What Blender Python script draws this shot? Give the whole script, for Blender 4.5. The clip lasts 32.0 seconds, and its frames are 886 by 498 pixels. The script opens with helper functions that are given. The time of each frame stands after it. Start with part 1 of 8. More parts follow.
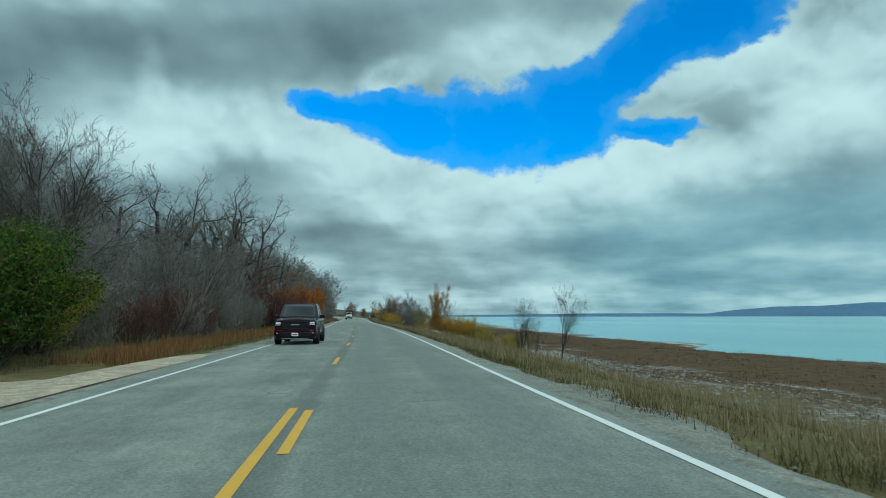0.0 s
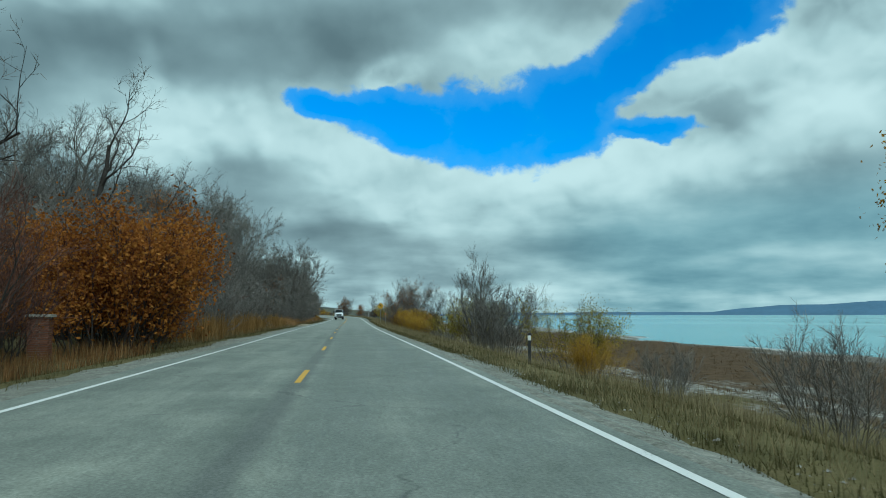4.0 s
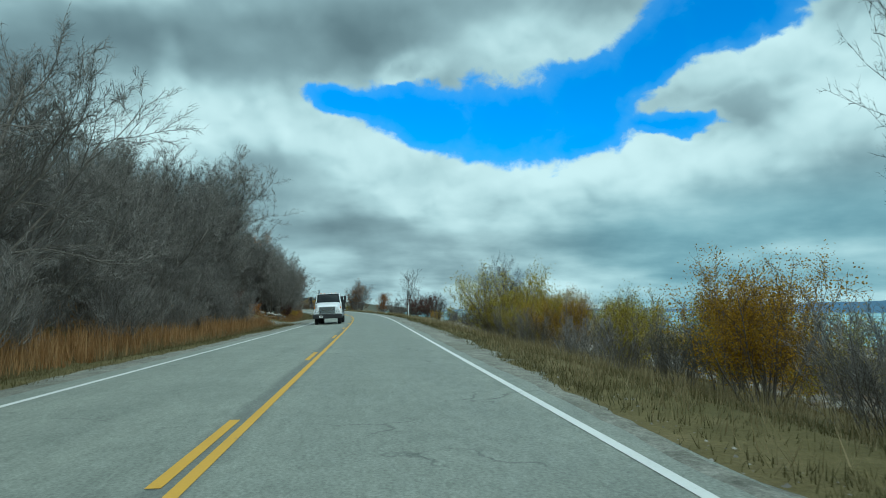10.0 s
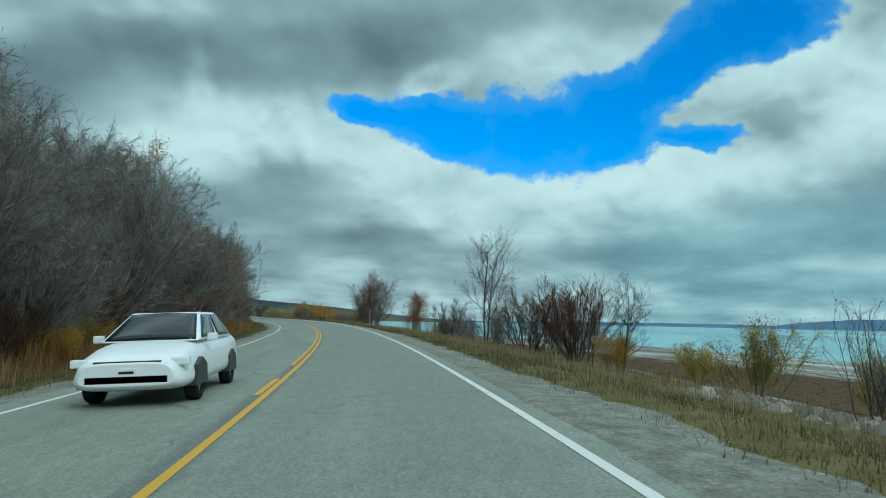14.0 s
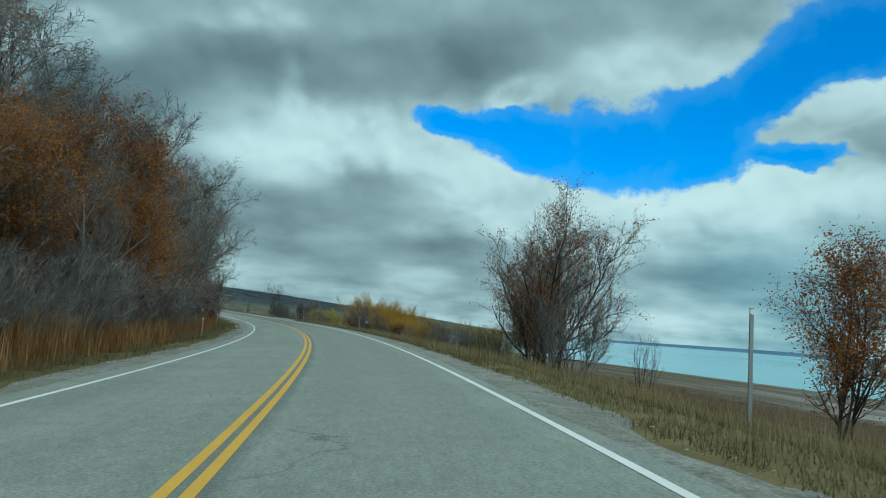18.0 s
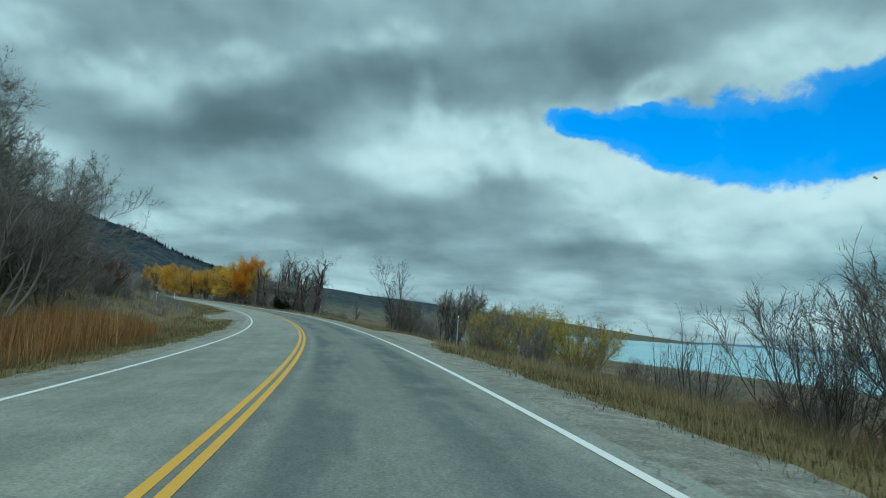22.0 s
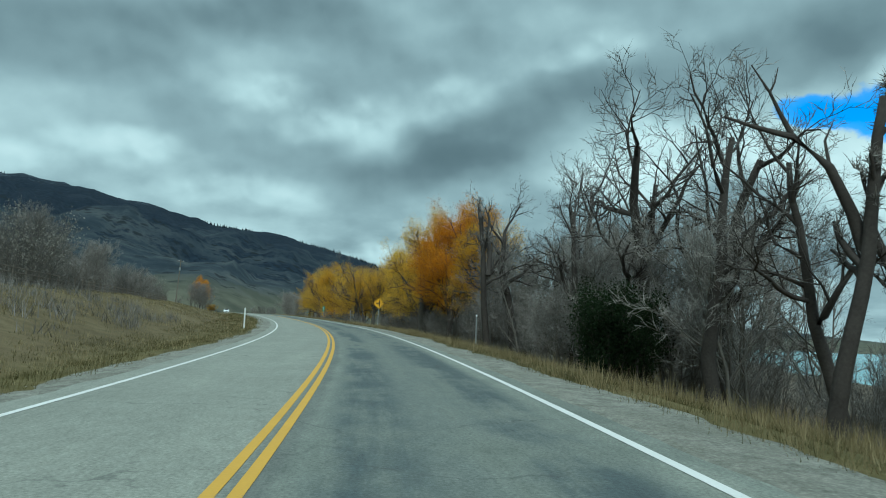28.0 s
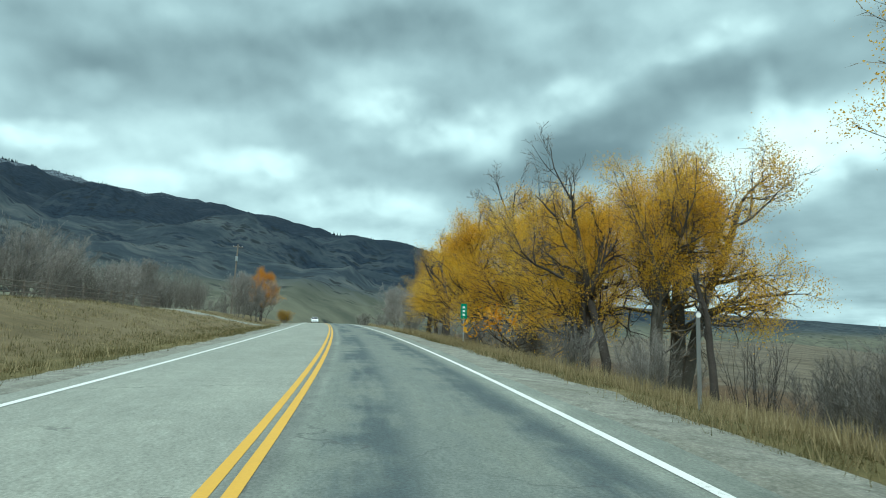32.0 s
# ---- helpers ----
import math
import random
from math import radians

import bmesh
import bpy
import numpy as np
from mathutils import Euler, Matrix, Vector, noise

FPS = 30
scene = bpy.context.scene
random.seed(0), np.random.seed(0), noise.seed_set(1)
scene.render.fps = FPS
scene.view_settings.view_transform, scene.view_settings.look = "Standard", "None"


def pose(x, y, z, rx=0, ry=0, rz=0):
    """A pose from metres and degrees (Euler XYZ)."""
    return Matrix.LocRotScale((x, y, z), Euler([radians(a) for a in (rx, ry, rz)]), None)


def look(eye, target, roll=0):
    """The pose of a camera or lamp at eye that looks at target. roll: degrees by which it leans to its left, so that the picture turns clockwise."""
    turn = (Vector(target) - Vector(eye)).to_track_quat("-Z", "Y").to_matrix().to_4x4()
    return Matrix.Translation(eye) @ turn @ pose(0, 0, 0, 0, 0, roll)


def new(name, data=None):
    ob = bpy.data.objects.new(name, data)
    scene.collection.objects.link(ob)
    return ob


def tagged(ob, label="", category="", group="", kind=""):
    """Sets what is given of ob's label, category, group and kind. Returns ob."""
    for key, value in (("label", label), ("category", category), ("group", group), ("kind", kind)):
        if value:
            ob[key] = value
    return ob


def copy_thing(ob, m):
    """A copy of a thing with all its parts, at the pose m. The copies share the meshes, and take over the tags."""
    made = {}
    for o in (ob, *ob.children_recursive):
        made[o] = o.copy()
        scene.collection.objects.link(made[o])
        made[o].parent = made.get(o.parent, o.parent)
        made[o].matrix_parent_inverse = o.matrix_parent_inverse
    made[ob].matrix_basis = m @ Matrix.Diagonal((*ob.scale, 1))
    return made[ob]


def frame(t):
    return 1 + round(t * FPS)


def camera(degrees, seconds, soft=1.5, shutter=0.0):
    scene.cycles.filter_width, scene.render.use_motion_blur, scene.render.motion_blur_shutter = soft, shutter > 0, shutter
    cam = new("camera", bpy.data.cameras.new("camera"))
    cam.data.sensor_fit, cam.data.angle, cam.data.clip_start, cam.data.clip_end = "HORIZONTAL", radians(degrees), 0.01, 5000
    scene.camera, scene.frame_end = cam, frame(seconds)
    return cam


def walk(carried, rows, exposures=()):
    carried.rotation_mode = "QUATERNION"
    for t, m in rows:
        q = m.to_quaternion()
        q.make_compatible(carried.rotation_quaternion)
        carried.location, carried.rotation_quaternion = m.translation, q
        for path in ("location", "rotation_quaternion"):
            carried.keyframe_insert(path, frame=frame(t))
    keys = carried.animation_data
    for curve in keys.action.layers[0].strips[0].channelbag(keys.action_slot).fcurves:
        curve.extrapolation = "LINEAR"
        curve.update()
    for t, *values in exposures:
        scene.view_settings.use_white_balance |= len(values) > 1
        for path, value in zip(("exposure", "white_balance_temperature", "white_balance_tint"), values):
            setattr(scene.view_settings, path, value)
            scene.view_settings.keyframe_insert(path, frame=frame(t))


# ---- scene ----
cam = camera(67.0, 32.0, soft=1.0, shutter=0.03)
PATH = [
    (0.0, pose(0.903, 0.000, 1.314, 95.74, 0.09, -6.60)),
    (0.5, pose(0.963, 9.822, 1.313, 95.57, 0.11, -6.68)),
    (1.0, pose(1.055, 19.645, 1.312, 95.40, 0.13, -6.77)),
    (1.5, pose(1.154, 29.470, 1.311, 95.22, 0.15, -6.75)),
    (2.0, pose(1.228, 39.298, 1.310, 95.35, 0.17, -6.73)),
    (2.5, pose(1.250, 49.128, 1.308, 95.47, 0.18, -6.81)),
    (3.0, pose(1.211, 58.958, 1.307, 95.60, 0.18, -6.89)),
    (3.5, pose(1.101, 68.786, 1.305, 95.73, 0.17, -7.03)),
    (4.0, pose(0.928, 78.612, 1.303, 95.64, 0.12, -6.80)),
    (4.5, pose(0.719, 88.438, 1.301, 95.55, 0.06, -6.56)),
    (5.0, pose(0.485, 98.263, 1.299, 95.45, -0.02, -6.32)),
    (5.5, pose(0.236, 108.088, 1.298, 95.35, -0.12, -6.12)),
    (6.0, pose(-0.006, 117.911, 1.297, 95.25, -0.22, -5.68)),
    (6.5, pose(-0.238, 127.734, 1.297, 95.13, -0.43, -5.64)),
    (7.0, pose(-0.455, 137.555, 1.297, 95.08, -0.71, -5.83)),
    (7.5, pose(-0.637, 147.375, 1.298, 94.82, -0.86, -5.99)),
    (8.0, pose(-0.686, 157.197, 1.304, 94.82, -0.56, -5.91)),
    (8.5, pose(-0.611, 167.021, 1.317, 94.71, -0.01, -5.58)),
    (9.0, pose(-0.589, 176.846, 1.337, 94.76, 0.29, -5.41)),
    (9.5, pose(-0.670, 186.671, 1.360, 94.94, 0.12, -5.39)),
    (10.0, pose(-0.779, 196.496, 1.388, 95.23, -0.25, -5.29)),
    (10.5, pose(-0.905, 206.322, 1.422, 95.52, -0.63, -5.44)),
    (11.0, pose(-1.030, 216.147, 1.461, 95.71, -0.80, -5.67)),
    (11.5, pose(-1.121, 225.973, 1.511, 95.79, -0.63, -5.80)),
    (12.0, pose(-1.222, 235.799, 1.567, 95.87, -0.47, -5.84)),
    (12.5, pose(-1.375, 245.626, 1.622, 96.00, -0.63, -5.41)),
    (13.0, pose(-1.588, 255.457, 1.678, 96.13, -0.90, -4.76)),
    (13.5, pose(-1.888, 265.291, 1.727, 96.12, -1.08, -4.22)),
    (14.0, pose(-2.291, 275.127, 1.776, 96.14, -1.24, -3.54)),
    (14.5, pose(-2.826, 284.961, 1.826, 96.15, -1.39, -2.88)),
    (15.0, pose(-3.516, 294.789, 1.876, 96.16, -1.55, -2.26)),
    (15.5, pose(-4.376, 304.604, 1.927, 96.17, -1.75, -1.69)),
    (16.0, pose(-5.405, 314.402, 1.979, 96.37, -2.00, -0.85)),
    (16.5, pose(-6.676, 324.169, 2.026, 96.47, -2.61, -0.07)),
    (17.0, pose(-8.160, 333.904, 2.071, 96.75, -3.48, 0.62)),
    (17.5, pose(-9.701, 343.627, 2.122, 96.95, -4.09, 1.49)),
    (18.0, pose(-11.303, 353.341, 2.180, 96.82, -4.29, 2.88)),
    (18.5, pose(-13.089, 363.025, 2.240, 96.88, -4.42, 3.81)),
    (19.0, pose(-15.083, 372.671, 2.300, 96.55, -4.49, 5.35)),
    (19.5, pose(-17.336, 382.263, 2.357, 96.49, -4.51, 6.85)),
    (20.0, pose(-19.836, 391.794, 2.417, 96.63, -4.52, 8.35)),
    (20.5, pose(-22.515, 401.278, 2.481, 96.70, -4.45, 9.85)),
    (21.0, pose(-25.427, 410.694, 2.549, 96.64, -4.31, 11.46)),
    (21.5, pose(-28.609, 420.024, 2.615, 96.52, -4.04, 13.07)),
    (22.0, pose(-32.071, 429.255, 2.682, 96.53, -3.85, 14.68)),
    (22.5, pose(-35.886, 438.341, 2.744, 96.82, -4.16, 16.11)),
    (23.0, pose(-39.932, 447.324, 2.818, 97.22, -4.47, 17.43)),
    (23.5, pose(-44.114, 456.241, 2.918, 97.03, -4.12, 18.94)),
    (24.0, pose(-48.504, 465.057, 3.035, 96.84, -3.77, 20.50)),
    (24.5, pose(-53.107, 473.764, 3.171, 96.98, -3.88, 21.98)),
    (25.0, pose(-57.924, 482.356, 3.332, 97.13, -4.00, 23.35)),
    (25.5, pose(-62.961, 490.825, 3.516, 97.37, -3.81, 24.91)),
    (26.0, pose(-68.220, 499.158, 3.714, 97.35, -3.34, 26.64)),
    (26.5, pose(-73.702, 507.346, 3.916, 97.34, -2.79, 28.37)),
    (27.0, pose(-79.406, 515.382, 4.123, 97.32, -2.32, 30.10)),
    (27.5, pose(-85.322, 523.260, 4.335, 97.32, -2.13, 31.84)),
    (28.0, pose(-91.477, 530.949, 4.543, 97.28, -2.18, 33.54)),
    (28.5, pose(-97.813, 538.485, 4.768, 97.10, -1.99, 34.68)),
    (29.0, pose(-104.289, 545.899, 5.006, 96.79, -1.79, 35.72)),
    (29.5, pose(-110.884, 553.208, 5.261, 96.64, -1.81, 37.32)),
    (30.0, pose(-117.654, 560.358, 5.528, 96.72, -1.83, 38.83)),
    (30.5, pose(-124.631, 567.309, 5.803, 96.51, -1.27, 40.17)),
    (31.0, pose(-131.790, 574.072, 6.086, 96.50, -0.71, 41.53)),
    (31.5, pose(-139.105, 580.666, 6.369, 96.90, -1.01, 42.67)),
    (32.0, pose(-146.578, 587.079, 6.659, 97.46, -1.52, 43.88)),
]
# Curvature of the road (thousandths per metre), every 20 m from 20 m before the start.
BEND = [-0.80, -0.46, -0.07, 0.48, 0.42, 0.17, 0.36, 0.13, -0.34, -0.29, 0.06, 0.17, 0.05, 0.15, 0.77, 1.42, 1.78, 1.55, 1.63, 2.01, 2.67, 2.78, 2.82, 2.63, 2.41, 2.47, 2.60, 2.76, 2.62, 2.25, 2.45, 2.76, 2.59, 1.67, 0.63, 0.50, 0.35, 0.30, 0.30, 0.30]
# Lean of the road to its inner side: (metres along, degrees).
LEAN = [(0, 0.63), (59, 0.18), (118, -0.47), (147, -0.38), (177, 0.56), (216, 1.40), (236, 2.06), (255, 2.68), (314, 3.11), (344, 3.21), (354, 3.24), (373, 3.34), (393, 3.21), (413, 3.07), (432, 2.86), (452, 2.64), (472, 2.82), (491, 2.72), (540, 2.10), (550, 1.57), (570, 1.25), (590, 1.15), (609, 0.93), (629, -0.00)]
# Rise of the road: (metres along, degrees).
RISE = [(-40, 0), (150, 0), (230, 0.25), (440, 0.4), (470, 0.7), (500, 1.15), (550, 1.3), (590, 1.6), (640, 1.8), (700, 1.4), (780, 0.8), (900, 0.0)]
walk(cam, PATH, [(0.0, -0.2, 5330, -12), (9.0, -0.18, 5330, -12), (10.0, -0.06, 5330, -12), (11.0, -0.18, 5330, -12), (20.0, -0.2, 5320, -12), (23.0, -0.2, 5190, -12), (26.0, -0.12, 5230, -12), (28.0, 0.0, 5350, -11), (30.0, 0.28, 5600, -11), (32.0, 0.5, 5550, -11)])

# ---------------------------------------------------------------- light
SUN_AZ, SUN_EL = 150.0, 38.0       # degrees clockwise from +y, and above the horizon


def node(nt, kind, **sets):
    n = nt.nodes.new(kind)
    for key, value in sets.items():
        if key in n.inputs:
            n.inputs[key].default_value = value
    return n


def math_node(nt, op, a, b=None, c=None, clamp=False):
    n = nt.nodes.new("ShaderNodeMath")
    n.operation, n.use_clamp = op, clamp
    for i, v in enumerate((a, b, c)):
        if v is None:
            continue
        if isinstance(v, (int, float)):
            n.inputs[i].default_value = v
        else:
            nt.links.new(v, n.inputs[i])
    return n.outputs[0]


def mix_color(nt, fac, a, b, blend="MIX"):
    n = nt.nodes.new("ShaderNodeMix")
    n.data_type, n.blend_type = "RGBA", blend
    for sock, v in ((n.inputs[0], fac), (n.inputs[6], a), (n.inputs[7], b)):
        if isinstance(v, (int, float)):
            sock.default_value = v
        elif isinstance(v, (tuple, list)):
            sock.default_value = (*v[:3], 1)
        else:
            nt.links.new(v, sock)
    return n.outputs[2]


def ramp(nt, fac, stops, mode="LINEAR"):
    n = nt.nodes.new("ShaderNodeValToRGB")
    n.color_ramp.interpolation = mode
    els = n.color_ramp.elements
    while len(els) < len(stops):
        els.new(0.5)
    for e, (p, c) in zip(els, stops):
        e.position = p
        e.color = (*c, 1) if isinstance(c, tuple) else (c, c, c, 1)
    nt.links.new(fac, n.inputs[0])
    return n.outputs[0]


def noise_tex(nt, vec, scale, detail=4.0, rough=0.55, distort=0.0):
    n = node(nt, "ShaderNodeTexNoise", Scale=scale, Detail=detail, Roughness=rough, Distortion=distort)
    if vec is not None:
        nt.links.new(vec, n.inputs["Vector"])
    return n.outputs["Fac"]


def smooth(nt, v, lo, hi):
    n = nt.nodes.new("ShaderNodeMapRange")
    n.interpolation_type = "SMOOTHSTEP"
    n.inputs["From Min"].default_value, n.inputs["From Max"].default_value = lo, hi
    nt.links.new(v, n.inputs["Value"])
    return n.outputs["Result"]


def build_sky():
    world = bpy.data.worlds.new("sky")
    scene.world = world
    world.use_nodes = True
    nt = world.node_tree
    nt.nodes.clear()
    co = nt.nodes.new("ShaderNodeTexCoord").outputs["Generated"]
    sep = nt.nodes.new("ShaderNodeSeparateXYZ")
    nt.links.new(co, sep.inputs[0])
    x, y, z = sep.outputs
    deg = 180 / math.pi
    az = math_node(nt, "MULTIPLY", math_node(nt, "ARCTAN2", x, y), deg)
    el = math_node(nt, "MULTIPLY", math_node(nt, "ARCSINE", z), deg)
    # the cloud sheet, seen in perspective: a plane overhead
    zz = math_node(nt, "ADD", math_node(nt, "MAXIMUM", z, 0.0), 0.17)
    comb = nt.nodes.new("ShaderNodeCombineXYZ")
    nt.links.new(math_node(nt, "DIVIDE", x, zz), comb.inputs[0])
    nt.links.new(math_node(nt, "DIVIDE", y, zz), comb.inputs[1])
    sheet = comb.outputs[0]
    # puffs, in angles
    comb2 = nt.nodes.new("ShaderNodeCombineXYZ")
    nt.links.new(az, comb2.inputs[0])
    nt.links.new(math_node(nt, "MULTIPLY", el, 1.2), comb2.inputs[1])
    ang = comb2.outputs[0]
    comb3 = nt.nodes.new("ShaderNodeCombineXYZ")
    nt.links.new(az, comb3.inputs[0])
    nt.links.new(el, comb3.inputs[1])
    ang_plain = comb3.outputs[0]

    def puffs(right, up, scale, detail, rough, distort):
        """Heaped cloud, looked up a little way off to the right and up."""
        mv = nt.nodes.new("ShaderNodeVectorMath")
        mv.operation = "ADD"
        mv.inputs[1].default_value = (right, up, 0)
        nt.links.new(ang, mv.inputs[0])
        return noise_tex(nt, mv.outputs[0], scale, detail, rough, distort)

    # each heap is lit on the side towards the sun, high and to the right
    billow = puffs(0.0, 0.0, 0.105, 6.0, 0.44, 0.0)
    swell = puffs(40.0, 0.0, 0.10, 2.5, 0.4, 0.0)
    relief = math_node(nt, "SUBTRACT", swell, puffs(40.3, 1.2, 0.10, 2.5, 0.4, 0.0))
    # rounded heads of the sunlit heaps
    warp = node(nt, "ShaderNodeTexNoise", Scale=0.22, Detail=3.0, Roughness=0.5)
    nt.links.new(ang, warp.inputs["Vector"])
    mv = nt.nodes.new("ShaderNodeVectorMath")
    mv.operation = "MULTIPLY_ADD"
    mv.inputs[1].default_value = (5.0, 4.0, 0)
    nt.links.new(warp.outputs["Color"], mv.inputs[0])
    nt.links.new(ang, mv.inputs[2])

    def heads(right, up, scale):
        off = nt.nodes.new("ShaderNodeVectorMath")
        off.operation = "ADD"
        off.inputs[1].default_value = (right, up, 0)
        nt.links.new(mv.outputs[0], off.inputs[0])
        v = node(nt, "ShaderNodeTexVoronoi", Scale=scale, Detail=2.0, Roughness=0.5, Smoothness=0.35)
        v.feature = "SMOOTH_F1"
        nt.links.new(off.outputs[0], v.inputs["Vector"])
        return v.outputs["Distance"]

    heaped = math_node(nt, "SUBTRACT", heads(0.25, 0.9, 0.17), heads(0.0, 0.0, 0.17))
    fine = noise_tex(nt, ang, 0.55, 6.0, 0.6, 0.3)
    streak = noise_tex(nt, sheet, 1.7, 6.0, 0.52, 0.0)
    # angles, bent at two scales so that no edge runs smooth
    bent, soft_bent = ang_plain, None
    for scale, amount, detail in ((0.13, 5.5, 3.0), (0.55, 1.9, 5.0)):
        wob = node(nt, "ShaderNodeTexNoise", Scale=scale, Detail=detail, Roughness=0.55)
        nt.links.new(ang, wob.inputs["Vector"])
        mv = nt.nodes.new("ShaderNodeVectorMath")
        mv.operation = "MULTIPLY_ADD"
        mv.inputs[1].default_value = (amount, amount * 0.6, 0)
        nt.links.new(wob.outputs["Color"], mv.inputs[0])
        nt.links.new(bent, mv.inputs[2])
        back = nt.nodes.new("ShaderNodeVectorMath")
        back.operation = "SUBTRACT"
        back.inputs[1].default_value = (amount * 0.5, amount * 0.3, 0)
        nt.links.new(mv.outputs[0], back.inputs[0])
        bent = back.outputs[0]
        soft_bent = soft_bent or bent

    def oval(a, e, ra, re, tilt, soft):
        """1 inside an oval of the sky, 0 outside, over a soft rim."""
        mp = nt.nodes.new("ShaderNodeMapping")
        mp.vector_type = "TEXTURE"
        mp.inputs["Location"].default_value = (a, e, 0)
        mp.inputs["Rotation"].default_value = (0, 0, radians(tilt))
        mp.inputs["Scale"].default_value = (ra, re, 1)
        nt.links.new(bent if soft is None else soft_bent, mp.inputs[0])
        ln = nt.nodes.new("ShaderNodeVectorMath")
        ln.operation = "LENGTH"
        nt.links.new(mp.outputs[0], ln.inputs[0])
        if soft is None:
            return ln.outputs["Value"]
        r = nt.nodes.new("ShaderNodeMapRange")
        r.interpolation_type = "SMOOTHSTEP"
        r.inputs["From Min"].default_value, r.inputs["From Max"].default_value = 1.0 + soft, 1.0 - soft
        nt.links.new(ln.outputs["Value"], r.inputs["Value"])
        return r.outputs["Result"]

    rag = math_node(nt, "ADD", math_node(nt, "MULTIPLY", math_node(nt, "SUBTRACT", billow, 0.5), 1.1), math_node(nt, "MULTIPLY", math_node(nt, "SUBTRACT", fine, 0.5), 0.55))
    hole = None
    for g in GAPS:
        d = oval(*g, None)
        hole = d if hole is None else math_node(nt, "SMOOTH_MIN", hole, d, 0.25)
    for g in TUFTS:
        d = math_node(nt, "SUBTRACT", 2.0, oval(*g, None))
        hole = math_node(nt, "MAXIMUM", hole, d)
    hole = math_node(nt, "ADD", hole, rag)
    cover = smooth(nt, hole, 0.84, 1.10)
    # how light the cloud is: sunlit heaps and dull bellies over a layered ground tone
    light = ramp(nt, math_node(nt, "DIVIDE", el, 30.0), [(0.0, 0.70), (0.08, 0.66), (0.2, 0.62), (0.4, 0.65), (0.7, 0.62), (1.0, 0.53)])
    for g in HEAPS_LAKE + HEAPS_HILL:
        light = math_node(nt, "MULTIPLY_ADD", oval(*g[:5], 0.62), g[5] * 0.36, light)
    for g in BELLIES_LAKE + BELLIES_HILL:
        light = math_node(nt, "MULTIPLY_ADD", oval(*g[:5], 0.55), g[5] * -0.27, light)
    shade = math_node(nt, "ADD", math_node(nt, "MULTIPLY", math_node(nt, "SUBTRACT", swell, 0.5), 0.5), math_node(nt, "MULTIPLY", relief, 0.9))
    shade = math_node(nt, "ADD", shade, math_node(nt, "MULTIPLY", math_node(nt, "SUBTRACT", billow, 0.5), 0.42))
    shade = math_node(nt, "ADD", shade, math_node(nt, "MULTIPLY", heaped, math_node(nt, "ADD", math_node(nt, "MULTIPLY", smooth(nt, light, 0.6, 0.9), 0.55), 0.12)))
    low = math_node(nt, "SUBTRACT", 1.0, smooth(nt, el, 6.0, 15.0))
    shade = math_node(nt, "ADD", shade, math_node(nt, "MULTIPLY", math_node(nt, "SUBTRACT", streak, 0.48), math_node(nt, "ADD", math_node(nt, "MULTIPLY", low, 0.85), 0.06)))
    shade = math_node(nt, "ADD", shade, math_node(nt, "MULTIPLY", math_node(nt, "SUBTRACT", fine, 0.5), 0.09))
    # thin cloud at a gap's rim is lit through
    rim = math_node(nt, "MULTIPLY", math_node(nt, "SUBTRACT", 1.0, smooth(nt, hole, 1.05, 1.5)), 0.10)
    # crisp relief where the sun strikes, soft bellies
    crisp = math_node(nt, "ADD", math_node(nt, "MULTIPLY", smooth(nt, light, 0.45, 0.8), 0.45), 0.55)
    light = math_node(nt, "ADD", math_node(nt, "ADD", light, math_node(nt, "MULTIPLY", shade, crisp)), rim)
    light = smooth(nt, light, -0.12, 1.28)
    grey = ramp(nt, light, CLOUD_GREY)
    teal = ramp(nt, light, CLOUD_TEAL)
    over_lake = math_node(nt, "MULTIPLY", smooth(nt, az, 6.0, 26.0), math_node(nt, "SUBTRACT", 1.0, smooth(nt, el, 7.0, 13.0)))
    cloud = mix_color(nt, over_lake, grey, teal)
    # thin bright overcast high overhead, out of view
    overhead = ramp(nt, streak, [(0.36, (0.62, 0.66, 0.68)), (0.5, (1.15, 1.18, 1.19)), (0.64, (1.95, 1.98, 1.97))])
    cloud = mix_color(nt, smooth(nt, el, 30.0, 55.0), cloud, overhead)
    sky = nt.nodes.new("ShaderNodeTexSky")
    sky.sky_type, sky.sun_disc = "NISHITA", False
    sky.sun_elevation, sky.sun_rotation = radians(SUN_EL), radians(SUN_AZ)
    blue = mix_color(nt, 1.0, sky.outputs[0], BLUE_TINT, "MULTIPLY")
    haze = math_node(nt, "MULTIPLY", smooth(nt, hole, 0.25, 1.0), 0.32)
    blue = mix_color(nt, haze, blue, (0.25, 0.5, 0.8))
    col = mix_color(nt, cover, blue, cloud)
    bg = nt.nodes.new("ShaderNodeBackground")
    nt.links.new(col, bg.inputs[0])
    bg.inputs[1].default_value = 1.0
    out = nt.nodes.new("ShaderNodeOutputWorld")
    nt.links.new(bg.outputs[0], out.inputs[0])


